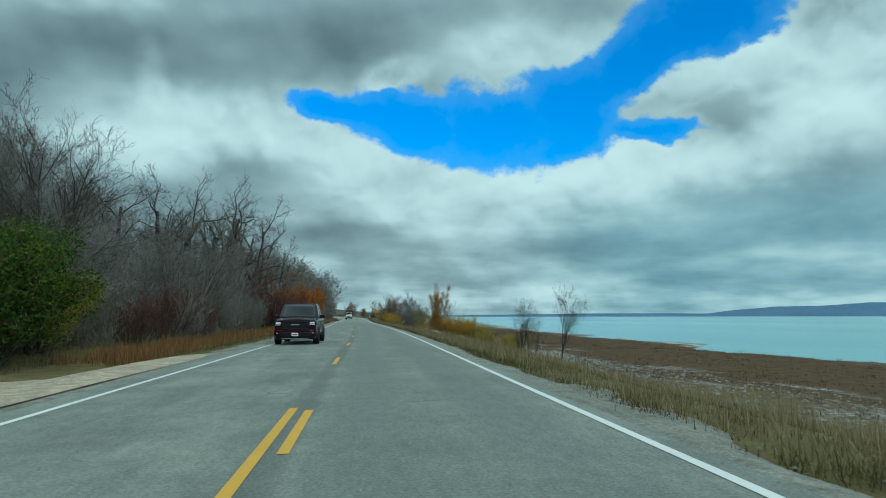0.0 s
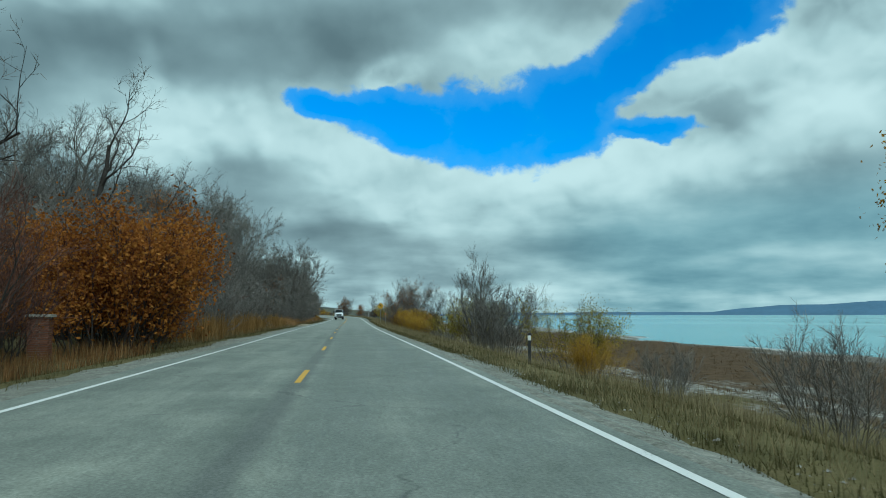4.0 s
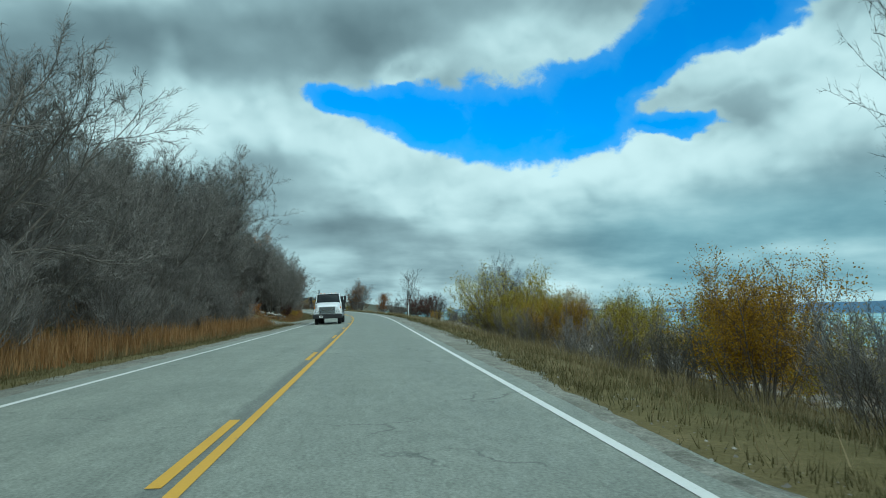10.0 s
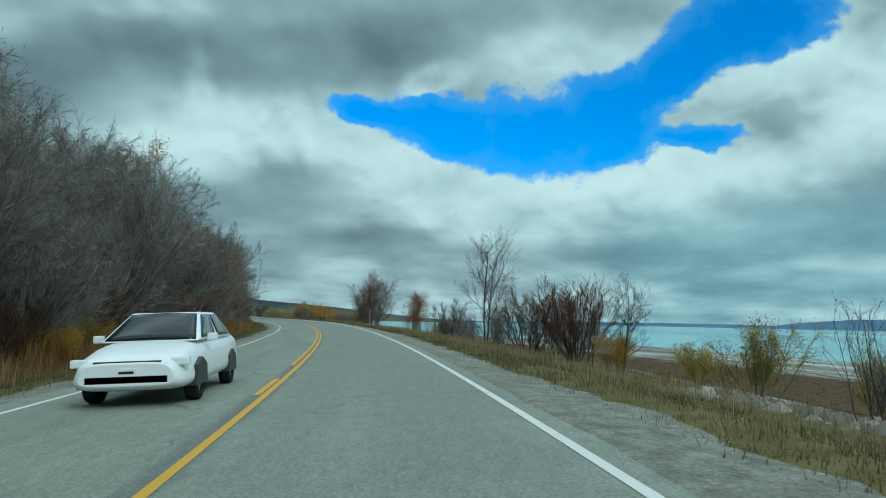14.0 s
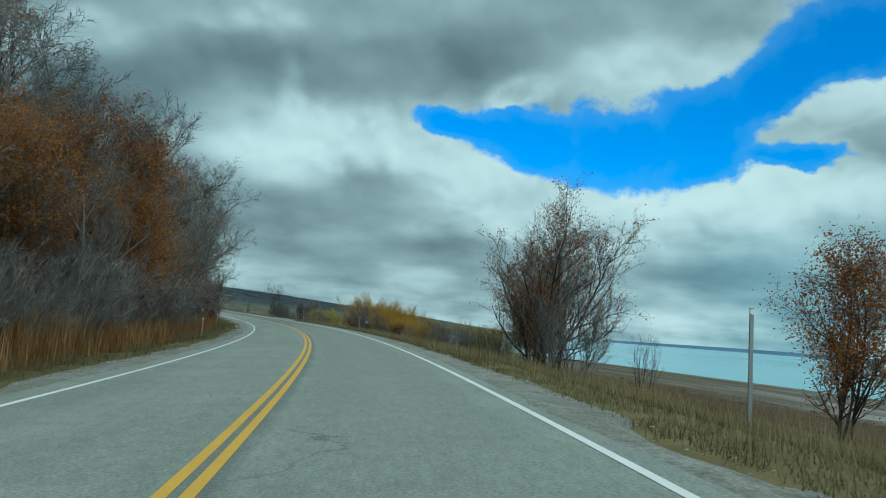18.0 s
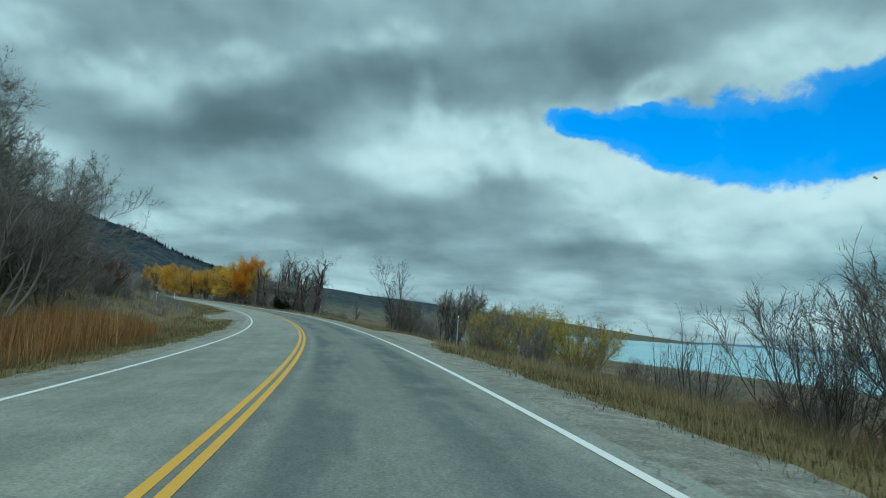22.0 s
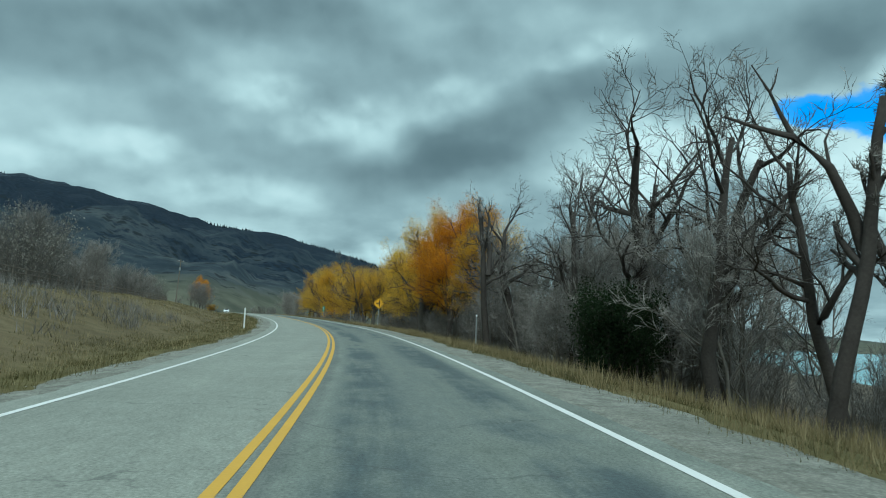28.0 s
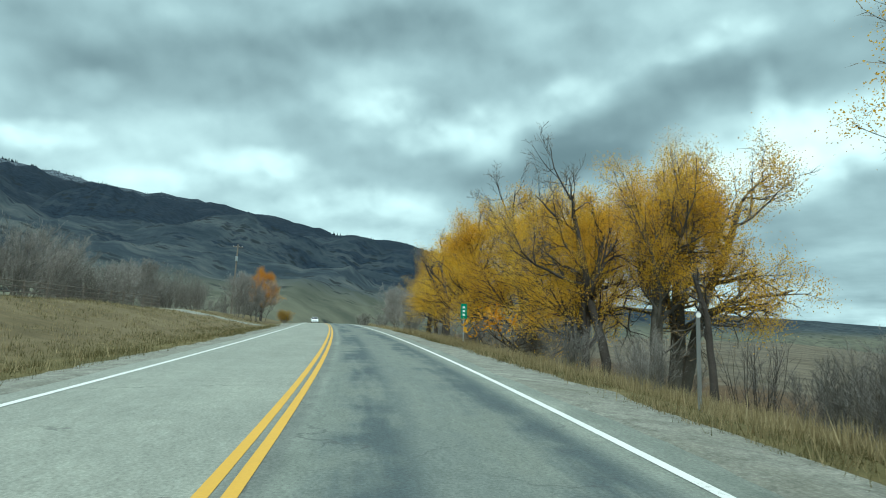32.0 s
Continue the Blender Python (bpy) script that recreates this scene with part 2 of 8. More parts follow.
# gaps in the cloud, tufts across them, sunlit heaps and dull bellies: azimuth, elevation, half length, half height, tilt (degrees), and how much lighter or darker
GAPS = [(-2.4, 17.3, 4.6, 1.5, -18), (3.5, 16.5, 7.4, 2.9, -11), (11.4, 16.5, 7.4, 3.6, -1), (17.7, 16.9, 5.9, 4.6, 7), (23.4, 20.1, 7.2, 4.2, 29), (29.1, 22.7, 7.0, 4.0, 27), (23.7, 14.8, 4.2, 1.1, -4), (17.2, 14.2, 3.4, 1.4, -3)]
TUFTS = [(27.0, 18.0, 4.8, 1.7, 14), (32.1, 18.6, 3.2, 1.8, 2), (2.4, 20.4, 2.7, 0.9, 13), (12.7, 22.8, 6.0, 2.3, -2)]
HEAPS_LAKE = [(37.9, 18.4, 5.6, 4.3, -10, 0.9), (27.9, 18.9, 5.2, 1.6, 13, 0.5), (-4.3, 14.4, 5.4, 1.9, -22, 0.65), (2.5, 11.3, 7.3, 2.9, -11, 0.7), (11.3, 11.5, 6.3, 2.1, -1, 0.75), (17.6, 10.6, 6.1, 2.4, -2, 0.6), (24.1, 12.4, 5.8, 2.0, -4, 0.75), (30.6, 12.3, 5.8, 2.2, 5, 0.5), (35.4, 14.3, 4.6, 2.5, 17, 0.5), (12.9, 22.8, 6.4, 2.0, 3, 0.5), (2.4, 20.4, 3.5, 1.0, 16, 0.55), (9.8, 1.8, 9.6, 0.8, 0, 0.45), (35.9, 0.9, 6.5, 0.6, -1, 0.3), (8.4, 7.7, 7.8, 1.4, -5, 0.3), (-3.9, 8.6, 5.5, 1.0, 2, 0.25)]
HEAPS_HILL = [(-14.8, 15.2, 5.2, 2.2, -14, 0.35), (-17.3, 14.1, 5.4, 2.6, 6, 0.6), (-17.8, 19.0, 1.1, 2.4, 4, 0.4), (-11.3, 16.2, 5.6, 2.2, -12, 0.6), (-34.0, 20.0, 4.2, 2.0, 10, 0.4), (-45.7, 16.8, 2.6, 1.2, 13, 0.35), (-23.6, 23.0, 2.3, 0.9, 6, 0.3), (-37.1, 7.2, 6.5, 1.0, 12, 0.6), (-49.6, 19.2, 3.5, 1.3, 3, 0.55), (-41.8, 18.1, 3.6, 1.8, 1, 0.35), (-19.8, 23.9, 3.0, 1.2, -8, 0.3), (-60.4, 13.7, 3.9, 1.3, 5, 0.45), (-51.2, 10.6, 5.3, 1.3, 3, 0.55), (-73.1, 18.1, 2.2, 0.9, 11, 0.3), (-76.4, 13.8, 3.4, 1.1, 10, 0.5), (-68.9, 11.0, 4.5, 1.2, 7, 0.5)]
BELLIES_LAKE = [(-11.0, 21.2, 14.0, 2.6, 4, 0.55), (36.6, 7.9, 8.1, 2.1, -5, 0.5), (26.1, 5.9, 11.3, 1.6, 3, 0.35), (-1.3, 6.2, 6.7, 1.4, 1, 0.45), (-5.1, 8.1, 5.6, 1.7, 2, 0.3), (33.3, 3.0, 10.8, 1.1, -2, 0.3), (-0.1, 23.8, 8.9, 2.0, 7, 0.3), (16.1, 6.2, 7.6, 1.0, -1, 0.25), (-13.4, 6.0, 7.0, 1.8, -2, 0.4)]
BELLIES_HILL = [(-31.5, 16.4, 7.5, 2.8, 16, 0.35), (-29.9, 17.7, 9.6, 2.5, 18, 0.6), (-36.9, 13.5, 8.9, 1.9, 9, 0.55), (-41.1, 22.0, 8.7, 2.1, 13, 0.35), (-21.2, 8.2, 14.0, 1.4, 5, 0.5), (-27.3, 11.2, 7.7, 1.4, 6, 0.3), (-64.0, 21.0, 11.0, 2.8, 14, 0.65), (-47.9, 25.2, 8.0, 2.0, 3, 0.6), (-58.7, 16.4, 5.2, 1.3, 6, 0.3), (-47.4, 14.4, 7.9, 1.6, -3, 0.3), (-76.0, 20.5, 6.5, 3.0, 13, 0.4)]
CLOUD_GREY = [(0.0, (0.085, 0.118, 0.13)), (0.25, (0.175, 0.22, 0.235)), (0.5, (0.345, 0.415, 0.425)), (0.75, (0.58, 0.67, 0.66)), (1.0, (0.80, 0.87, 0.84))]
CLOUD_TEAL = [(0.0, (0.07, 0.15, 0.195)), (0.25, (0.145, 0.26, 0.31)), (0.5, (0.32, 0.46, 0.49)), (0.75, (0.56, 0.68, 0.68)), (1.0, (0.80, 0.88, 0.85))]
BLUE_TINT = (0.022, 0.112, 0.20)
build_sky()
sun = new("sun", bpy.data.lights.new("sun", "SUN"))
sun.data.energy, sun.data.angle, sun.data.color = 1.6, radians(12), (1.0, 0.95, 0.88)
sun.matrix_world = look((0, 0, 50), (-math.sin(radians(SUN_AZ)) * 40, -math.cos(radians(SUN_AZ)) * 40, 50 - 40 * math.tan(radians(SUN_EL))))

# ---------------------------------------------------------------- the line of the road
S0, S1 = -140, 1000
_s = np.arange(S0, S1 + 1.0)
_k = np.interp(_s, -20 + 20 * np.arange(len(BEND)), BEND) / 1000.0
_k[_s < 0] = 0
_k[_s > 760] = 0.0
_h = np.concatenate([[0], np.cumsum((_k[1:] + _k[:-1]) / 2)])
_h -= np.interp(0, _s, _h)
_m = (_h[1:] + _h[:-1]) / 2
_x = np.concatenate([[0], np.cumsum(-np.sin(_m))])
_y = np.concatenate([[0], np.cumsum(np.cos(_m))])
_x -= np.interp(0, _s, _x)
_y -= np.interp(0, _s, _y)
_z = np.concatenate([[0], np.cumsum(np.tan(np.radians(np.interp(_s[:-1] + 0.5, *zip(*RISE)))))])
_z -= np.interp(0, _s, _z)
_b = np.tan(np.radians(np.interp(_s, *zip(*LEAN))))


def lane(s, lat, z=0.0):
    """World place of a point of the road's surface, s along and lat to the right of its centre line."""
    h = np.interp(s, _s, _h)
    over = np.minimum(s - S0, 0) + np.maximum(s - S1, 0)
    x = np.interp(s, _s, _x) + lat * np.cos(h) - over * np.sin(h)
    y = np.interp(s, _s, _y) + lat * np.sin(h) + over * np.cos(h)
    return x, y, np.interp(s, _s, _z) + lat * np.interp(s, _s, _b) + z


def heading(s):
    return math.degrees(np.interp(s, _s, _h))


BANKS = [(-140, 0.8), (150, 0.8), (160, 3.6), (176, 5.0), (190, 5.4), (204, 3.6), (240, 1.6), (262, 4.0), (285, 4.4), (305, 2.2), (400, 1.8), (450, 2.2), (480, 4.2), (530, 4.4), (560, 3.2), (590, 2.6), (620, 2.1), (660, 1.7), (720, 1.4), (1000, 1.4)]
SHORE = [(-140, 46), (60, 47), (120, 50), (160, 52), (250, 60), (330, 74), (400, 78), (450, 78), (500, 82), (580, 88), (650, 100), (700, 130), (800, 190), (1000, 320)]
LAKE = -2.6


def ground_z(s, lat):
    """Height of the ground beside the road."""
    s, lat = np.asarray(s, float), np.asarray(lat, float)
    zr = np.interp(s, _s, _z)
    edge = zr + np.clip(lat, -6, 6) * np.interp(s, _s, _b)
    a = np.abs(lat)
    # right: bank down to the flats, then under the lake
    shore = np.interp(s, *zip(*SHORE))
    flat = np.where(s < 560, LAKE + 0.35, np.minimum(LAKE + 0.35 + (s - 560) * 0.035, zr - 1.6))
    wide = np.interp(s, [130, 180, 330], [8.0, 10.0, 22.0])
    f1 = np.clip((lat - 5.8) / wide, 0, 1) ** 1.15
    right = edge * (1 - f1) + flat * f1 - 0.12 * np.clip((lat - 5.5) / 2, 0, 1)
    sink = np.clip((lat - shore + 12) / 24, 0, 1)
    right = right - sink * (np.maximum(flat - LAKE, 0.3) * 2.0) - np.clip((lat - shore - 12) / 60, 0, 1) * 4.0
    # left: shallow ditch, then the bank
    bank = np.interp(s, *zip(*BANKS))
    f2 = np.clip((-lat - 7.0) / np.interp(s, [540, 590], [18.0, 13.0]), 0, 1)
    f2 = f2 * f2 * (3 - 2 * f2)
    left = edge - 0.35 * np.clip((-lat - 5.5) / 2, 0, 1) * (1 - f2) + bank * f2 + np.clip(-lat - 26, 0, 400) * 0.045
    z = np.where(lat > 0, right, left)
    return np.where(a < 5.0, np.minimum(z, edge - 0.14), np.where(a < 6.0, np.minimum(z, edge - 0.08), z))


def ground_at(s, lat):
    x, y, _ = lane(s, lat)
    return Vector((float(x), float(y), float(ground_z(s, lat))))


def spot(s, lat, turn=0.0, scale=1.0, sink=0.05):
    """A pose on the ground, at s along and lat beside the road; turn is from the road's heading."""
    p = ground_at(s, lat)
    return pose(p.x, p.y, p.z - sink, 0, 0, heading(s) + turn) @ Matrix.Scale(scale, 4)


# ---------------------------------------------------------------- materials
def material(name, rough=0.8, metal=0.0):
    m = bpy.data.materials.new(name)
    m.use_nodes = True
    nt = m.node_tree
    p = nt.nodes["Principled BSDF"]
    p.inputs["Roughness"].default_value, p.inputs["Metallic"].default_value = rough, metal
    p.inputs["Specular IOR Level"].default_value = 0.5 if rough < 0.6 else 0.3 if rough < 0.8 else 0.08
    return m, nt, p


def bump(nt, p, height, strength=0.4, dist=0.02):
    b = nt.nodes.new("ShaderNodeBump")
    b.inputs["Strength"].default_value, b.inputs["Distance"].default_value = strength, dist
    nt.links.new(height, b.inputs["Height"])
    nt.links.new(b.outputs[0], p.inputs["Normal"])


def obj_co(nt):
    return nt.nodes.new("ShaderNodeTexCoord").outputs["Object"]


def plain(name, col, rough=0.6, metal=0.0, vary=0.25, scale=3.0, relief=0.0):
    """A coloured surface with stains at two scales."""
    m, nt, p = material(name, rough, metal)
    co = obj_co(nt)
    n1, n2 = noise_tex(nt, co, scale, 4), noise_tex(nt, co, scale * 9, 3)
    f = math_node(nt, "ADD", math_node(nt, "MULTIPLY", n1, 0.6), math_node(nt, "MULTIPLY", n2, 0.4))
    c = ramp(nt, f, [(0.25, tuple(v * (1 - vary) for v in col)), (0.75, tuple(min(1, v * (1 + vary)) for v in col))])
    nt.links.new(c, p.inputs["Base Color"])
    if relief:
        bump(nt, p, n2, relief)
    return m


def leafy(name, stops, rough=0.85, trans=0.42):
    """Leaves or twigs: each piece takes its own tint."""
    m, nt, p = material(name, rough)
    g = nt.nodes.new("ShaderNodeNewGeometry")
    o = nt.nodes.new("ShaderNodeObjectInfo")
    n = noise_tex(nt, obj_co(nt), 0.6, 3)
    f = math_node(nt, "ADD", math_node(nt, "MULTIPLY", g.outputs["Random Per Island"], 0.5), math_node(nt, "MULTIPLY", n, 0.5))
    f = math_node(nt, "ADD", f, math_node(nt, "MULTIPLY", math_node(nt, "SUBTRACT", o.outputs["Random"], 0.5), 0.35))
    c = ramp(nt, f, stops)
    nt.links.new(c, p.inputs["Base Color"])
    if trans:
        t = nt.nodes.new("ShaderNodeBsdfTranslucent")
        nt.links.new(c, t.inputs[0])
        mx = nt.nodes.new("ShaderNodeMixShader")
        mx.inputs[0].default_value = trans
        nt.links.new(p.outputs[0], mx.inputs[1])
        nt.links.new(t.outputs[0], mx.inputs[2])
        nt.links.new(mx.outputs[0], nt.nodes["Material Output"].inputs[0])
    return m


def asphalt_material():
    m, nt, p = material("asphalt", 0.75)
    uv = nt.nodes.new("ShaderNodeUVMap").outputs[0]
    sep = nt.nodes.new("ShaderNodeSeparateXYZ")
    nt.links.new(uv, sep.inputs[0])
    lat, s = sep.outputs[0], sep.outputs[1]
    grain = noise_tex(nt, uv, 26.0, 3, 0.75)
    mott = noise_tex(nt, uv, 0.55, 5, 0.6)
    st = nt.nodes.new("ShaderNodeMapping")
    st.inputs["Scale"].default_value = (1.0, 0.09, 1.0)
    nt.links.new(uv, st.inputs[0])
    long = noise_tex(nt, st.outputs[0], 1.1, 5, 0.6)
    col = ramp(nt, math_node(nt, "ADD", math_node(nt, "MULTIPLY", mott, 0.5), math_node(nt, "MULTIPLY", long, 0.5)),
               [(0.34, (0.12, 0.134, 0.112)), (0.5, (0.18, 0.195, 0.163)), (0.66, (0.252, 0.266, 0.218))])
    # darker bleeding in the wheel tracks of the right lane, stronger further along
    track = None
    for c0 in (0.85, 2.75):
        d = math_node(nt, "ABSOLUTE", math_node(nt, "SUBTRACT", lat, c0))
        t = math_node(nt, "SUBTRACT", 1.0, smooth(nt, d, 0.25, 0.75))
        track = t if track is None else math_node(nt, "MAXIMUM", track, t)
    wide = math_node(nt, "MULTIPLY", smooth(nt, lat, 0.2, 0.7), math_node(nt, "SUBTRACT", 1.0, smooth(nt, lat, 3.0, 3.5)))
    patch = smooth(nt, math_node(nt, "ADD", math_node(nt, "MULTIPLY", long, 0.6), math_node(nt, "MULTIPLY", mott, 0.4)), 0.40, 0.56)
    amount = ramp(nt, math_node(nt, "DIVIDE", s, 700.0), [(0.0, 0.32), (0.2, 0.2), (0.52, 0.3), (0.64, 0.85), (1.0, 1.0)])
    dk = math_node(nt, "MULTIPLY", math_node(nt, "MULTIPLY", math_node(nt, "ADD", math_node(nt, "MULTIPLY", track, 0.5), math_node(nt, "MULTIPLY", wide, 0.5)), patch), amount)
    col = mix_color(nt, dk, col, (0.055, 0.072, 0.075))
    # the other lane is bleached further along
    pale = math_node(nt, "MULTIPLY", math_node(nt, "SUBTRACT", 1.0, smooth(nt, lat, -0.6, 0.2)), smooth(nt, s, 420.0, 560.0))
    col = mix_color(nt, math_node(nt, "MULTIPLY", pale, 0.45), col, (0.30, 0.30, 0.25))
    # older, paler surfacing along the middle stretch
    older = math_node(nt, "MULTIPLY", smooth(nt, s, 120.0, 170.0), math_node(nt, "SUBTRACT", 1.0, smooth(nt, s, 410.0, 450.0)))
    col = mix_color(nt, math_node(nt, "MULTIPLY", older, 0.42), col, (0.265, 0.282, 0.238))
    # a sealed seam under the centre line
    seam = math_node(nt, "SUBTRACT", 1.0, smooth(nt, math_node(nt, "ABSOLUTE", math_node(nt, "ADD", lat, math_node(nt, "MULTIPLY", math_node(nt, "SUBTRACT", mott, 0.5), 0.3))), 0.08, 0.28))
    col = mix_color(nt, math_node(nt, "MULTIPLY", seam, 0.5), col, (0.085, 0.09, 0.085))
    # cracks
    vor = node(nt, "ShaderNodeTexVoronoi", Scale=0.16)
    vor.feature = "DISTANCE_TO_EDGE"
    wob = nt.nodes.new("ShaderNodeVectorMath")
    wob.operation = "ADD"
    nn = node(nt, "ShaderNodeTexNoise", Scale=1.5, Detail=4.0)
    nt.links.new(uv, nn.inputs["Vector"])
    nt.links.new(uv, wob.inputs[0])
    nt.links.new(nn.outputs["Color"], wob.inputs[1])
    nt.links.new(wob.outputs[0], vor.inputs["Vector"])
    crack = math_node(nt, "MULTIPLY", math_node(nt, "SUBTRACT", 1.0, smooth(nt, vor.outputs["Distance"], 0.0, 0.006)), smooth(nt, mott, 0.45, 0.6))
    col = mix_color(nt, math_node(nt, "MULTIPLY", crack, 0.6), col, (0.05, 0.052, 0.05))
    mid = nt.nodes.new("ShaderNodeMapping")
    mid.inputs["Scale"].default_value = (1.0, 0.4, 1.0)
    nt.links.new(uv, mid.inputs[0])
    speck = noise_tex(nt, mid.outputs[0], 7.0, 5, 0.75)
    col = mix_color(nt, 0.32, col, ramp(nt, speck, [(0.34, 0.28), (0.66, 0.72)]), "OVERLAY")
    col = mix_color(nt, 0.55, col, ramp(nt, grain, [(0.34, 0.22), (0.68, 0.78)]), "OVERLAY")
    nt.links.new(col, p.inputs["Base Color"])
    bump(nt, p, grain, 0.5, 0.01)
    return m


def ground_material():
    m, nt, p = material("earth", 0.95)
    uv = nt.nodes.new("ShaderNodeUVMap").outputs[0]
    sep = nt.nodes.new("ShaderNodeSeparateXYZ")
    nt.links.new(uv, sep.inputs[0])
    lat, s = sep.outputs[0], sep.outputs[1]
    n1, n2, n3 = noise_tex(nt, uv, 0.12, 5), noise_tex(nt, uv, 1.3, 5), noise_tex(nt, uv, 14.0, 3, 0.7)
    st = nt.nodes.new("ShaderNodeMapping")
    st.inputs["Scale"].default_value = (1.0, 0.12, 1.0)
    nt.links.new(uv, st.inputs[0])
    n4 = noise_tex(nt, st.outputs[0], 0.35, 5, 0.6)
    mixed = math_node(nt, "ADD", math_node(nt, "MULTIPLY", n1, 0.5), math_node(nt, "MULTIPLY", n2, 0.5))
    grass = ramp(nt, mixed, [(0.3, (0.07, 0.066, 0.026)), (0.5, (0.125, 0.105, 0.046)), (0.7, (0.20, 0.16, 0.08))])
    straw = ramp(nt, mixed, [(0.3, (0.09, 0.075, 0.036)), (0.5, (0.16, 0.128, 0.066)), (0.7, (0.25, 0.20, 0.11))])
    reed = ramp(nt, n2, [(0.3, (0.058, 0.038, 0.021)), (0.7, (0.12, 0.08, 0.044))])
    mud = ramp(nt, n4, [(0.36, (0.13, 0.115, 0.095)), (0.5, (0.24, 0.23, 0.20)), (0.6, (0.42, 0.43, 0.41))])
    pebble = node(nt, "ShaderNodeTexVoronoi", Scale=3.2)
    nt.links.new(uv, pebble.inputs["Vector"])
    stones = ramp(nt, pebble.outputs["Distance"], [(0.1, (0.46, 0.45, 0.41)), (0.5, (0.27, 0.255, 0.22)), (0.8, (0.11, 0.10, 0.08))])
    w = math_node(nt, "ADD", lat, math_node(nt, "MULTIPLY", math_node(nt, "SUBTRACT", n1, 0.5), 18.0))
    w = math_node(nt, "ADD", w, math_node(nt, "MULTIPLY", math_node(nt, "SUBTRACT", n2, 0.5), 6.0))
    near = math_node(nt, "ADD", lat, math_node(nt, "MULTIPLY", math_node(nt, "SUBTRACT", n2, 0.5), 3.0))
    dry = math_node(nt, "MULTIPLY", smooth(nt, near, 5.6, 7.2), math_node(nt, "SUBTRACT", 1.0, math_node(nt, "MULTIPLY", smooth(nt, s, 42.0, 66.0), 0.75)))
    # sagebrush brown on the far bank
    sage = math_node(nt, "MULTIPLY", math_node(nt, "SUBTRACT", 1.0, smooth(nt, lat, -10.0, -6.5)), smooth(nt, s, 440.0, 500.0))
    grass = mix_color(nt, math_node(nt, "MULTIPLY", sage, 0.75), grass, ramp(nt, mixed, [(0.3, (0.075, 0.06, 0.036)), (0.5, (0.135, 0.105, 0.06)), (0.7, (0.20, 0.165, 0.10))]))
    col = mix_color(nt, dry, grass, straw)
    col = mix_color(nt, smooth(nt, w, 14.0, 20.0), col, reed)
    # strips of stones on the flats, and the stony beach further along
    strip = math_node(nt, "MULTIPLY", smooth(nt, w, 16.0, 18.5), math_node(nt, "SUBTRACT", 1.0, smooth(nt, w, 21.0, 23.5)))
    strip = math_node(nt, "MULTIPLY", strip, smooth(nt, n4, 0.44, 0.54))
    beach = math_node(nt, "MULTIPLY", smooth(nt, s, 236.0, 248.0), math_node(nt, "SUBTRACT", 1.0, smooth(nt, s, 280.0, 310.0)))
    beach = math_node(nt, "MULTIPLY", beach, math_node(nt, "MULTIPLY", smooth(nt, w, 8.5, 11.5), math_node(nt, "SUBTRACT", 1.0, smooth(nt, w, 25.0, 30.0))))
    col = mix_color(nt, math_node(nt, "MAXIMUM", math_node(nt, "MULTIPLY", strip, 0.8), math_node(nt, "MULTIPLY", beach, 0.85)), col, stones)
    mud = mix_color(nt, smooth(nt, s, 360.0, 440.0), mud, ramp(nt, n4, [(0.36, (0.07, 0.06, 0.04)), (0.6, (0.15, 0.125, 0.09))]))
    col = mix_color(nt, smooth(nt, w, 40.0, 46.0), col, mud)
    col = mix_color(nt, 0.5, col, ramp(nt, n3, [(0.3, 0.3), (0.75, 0.7)]), "OVERLAY")
    nt.links.new(col, p.inputs["Base Color"])
    bump(nt, p, n3, 0.7, 0.05)
    return m


def gravel_material(name="gravel", tint=(1.0, 1.0, 1.0)):
    m, nt, p = material(name, 0.95)
    uv = nt.nodes.new("ShaderNodeUVMap").outputs[0]
    sep = nt.nodes.new("ShaderNodeSeparateXYZ")
    nt.links.new(uv, sep.inputs[0])
    n0, n1, n2 = noise_tex(nt, uv, 0.35, 4), noise_tex(nt, uv, 2.2, 6, 0.75), noise_tex(nt, uv, 24.0, 4, 0.8)
    vor = node(nt, "ShaderNodeTexVoronoi", Scale=16.0)
    nt.links.new(uv, vor.inputs["Vector"])
    col = ramp(nt, n1, [(0.34, (0.16, 0.158, 0.13)), (0.48, (0.24, 0.238, 0.20)), (0.68, (0.37, 0.365, 0.31))])
    # trodden dirt and low grass creeping in
    dirt = smooth(nt, math_node(nt, "ADD", math_node(nt, "MULTIPLY", n0, 0.6), math_node(nt, "MULTIPLY", n1, 0.4)), 0.5, 0.6)
    col = mix_color(nt, math_node(nt, "MULTIPLY", dirt, 0.38), col, (0.13, 0.126, 0.09))
    col = mix_color(nt, 0.6, col, ramp(nt, n2, [(0.3, 0.2), (0.75, 0.8)]), "OVERLAY")
    col = mix_color(nt, 0.4, col, ramp(nt, vor.outputs["Distance"], [(0.1, 0.65), (0.7, 0.3)]), "OVERLAY")
    col = mix_color(nt, 1.0, col, tint, "MULTIPLY")
    nt.links.new(col, p.inputs["Base Color"])
    bump(nt, p, n2, 0.8, 0.03)
    return m


def paint_material(name, col, wear):
    m, nt, p = material(name, 0.7)
    co = obj_co(nt)
    n1, n2 = noise_tex(nt, co, 1.2, 5, 0.65), noise_tex(nt, co, 30.0, 3, 0.7)
    f = math_node(nt, "ADD", math_node(nt, "MULTIPLY", n1, 0.5), math_node(nt, "MULTIPLY", n2, 0.5))
    c = ramp(nt, f, [(0.28, (0.2, 0.2, 0.18)), (0.28 + wear, tuple(v * 0.85 for v in col)), (0.8, col)])
    nt.links.new(c, p.inputs["Base Color"])
    return m


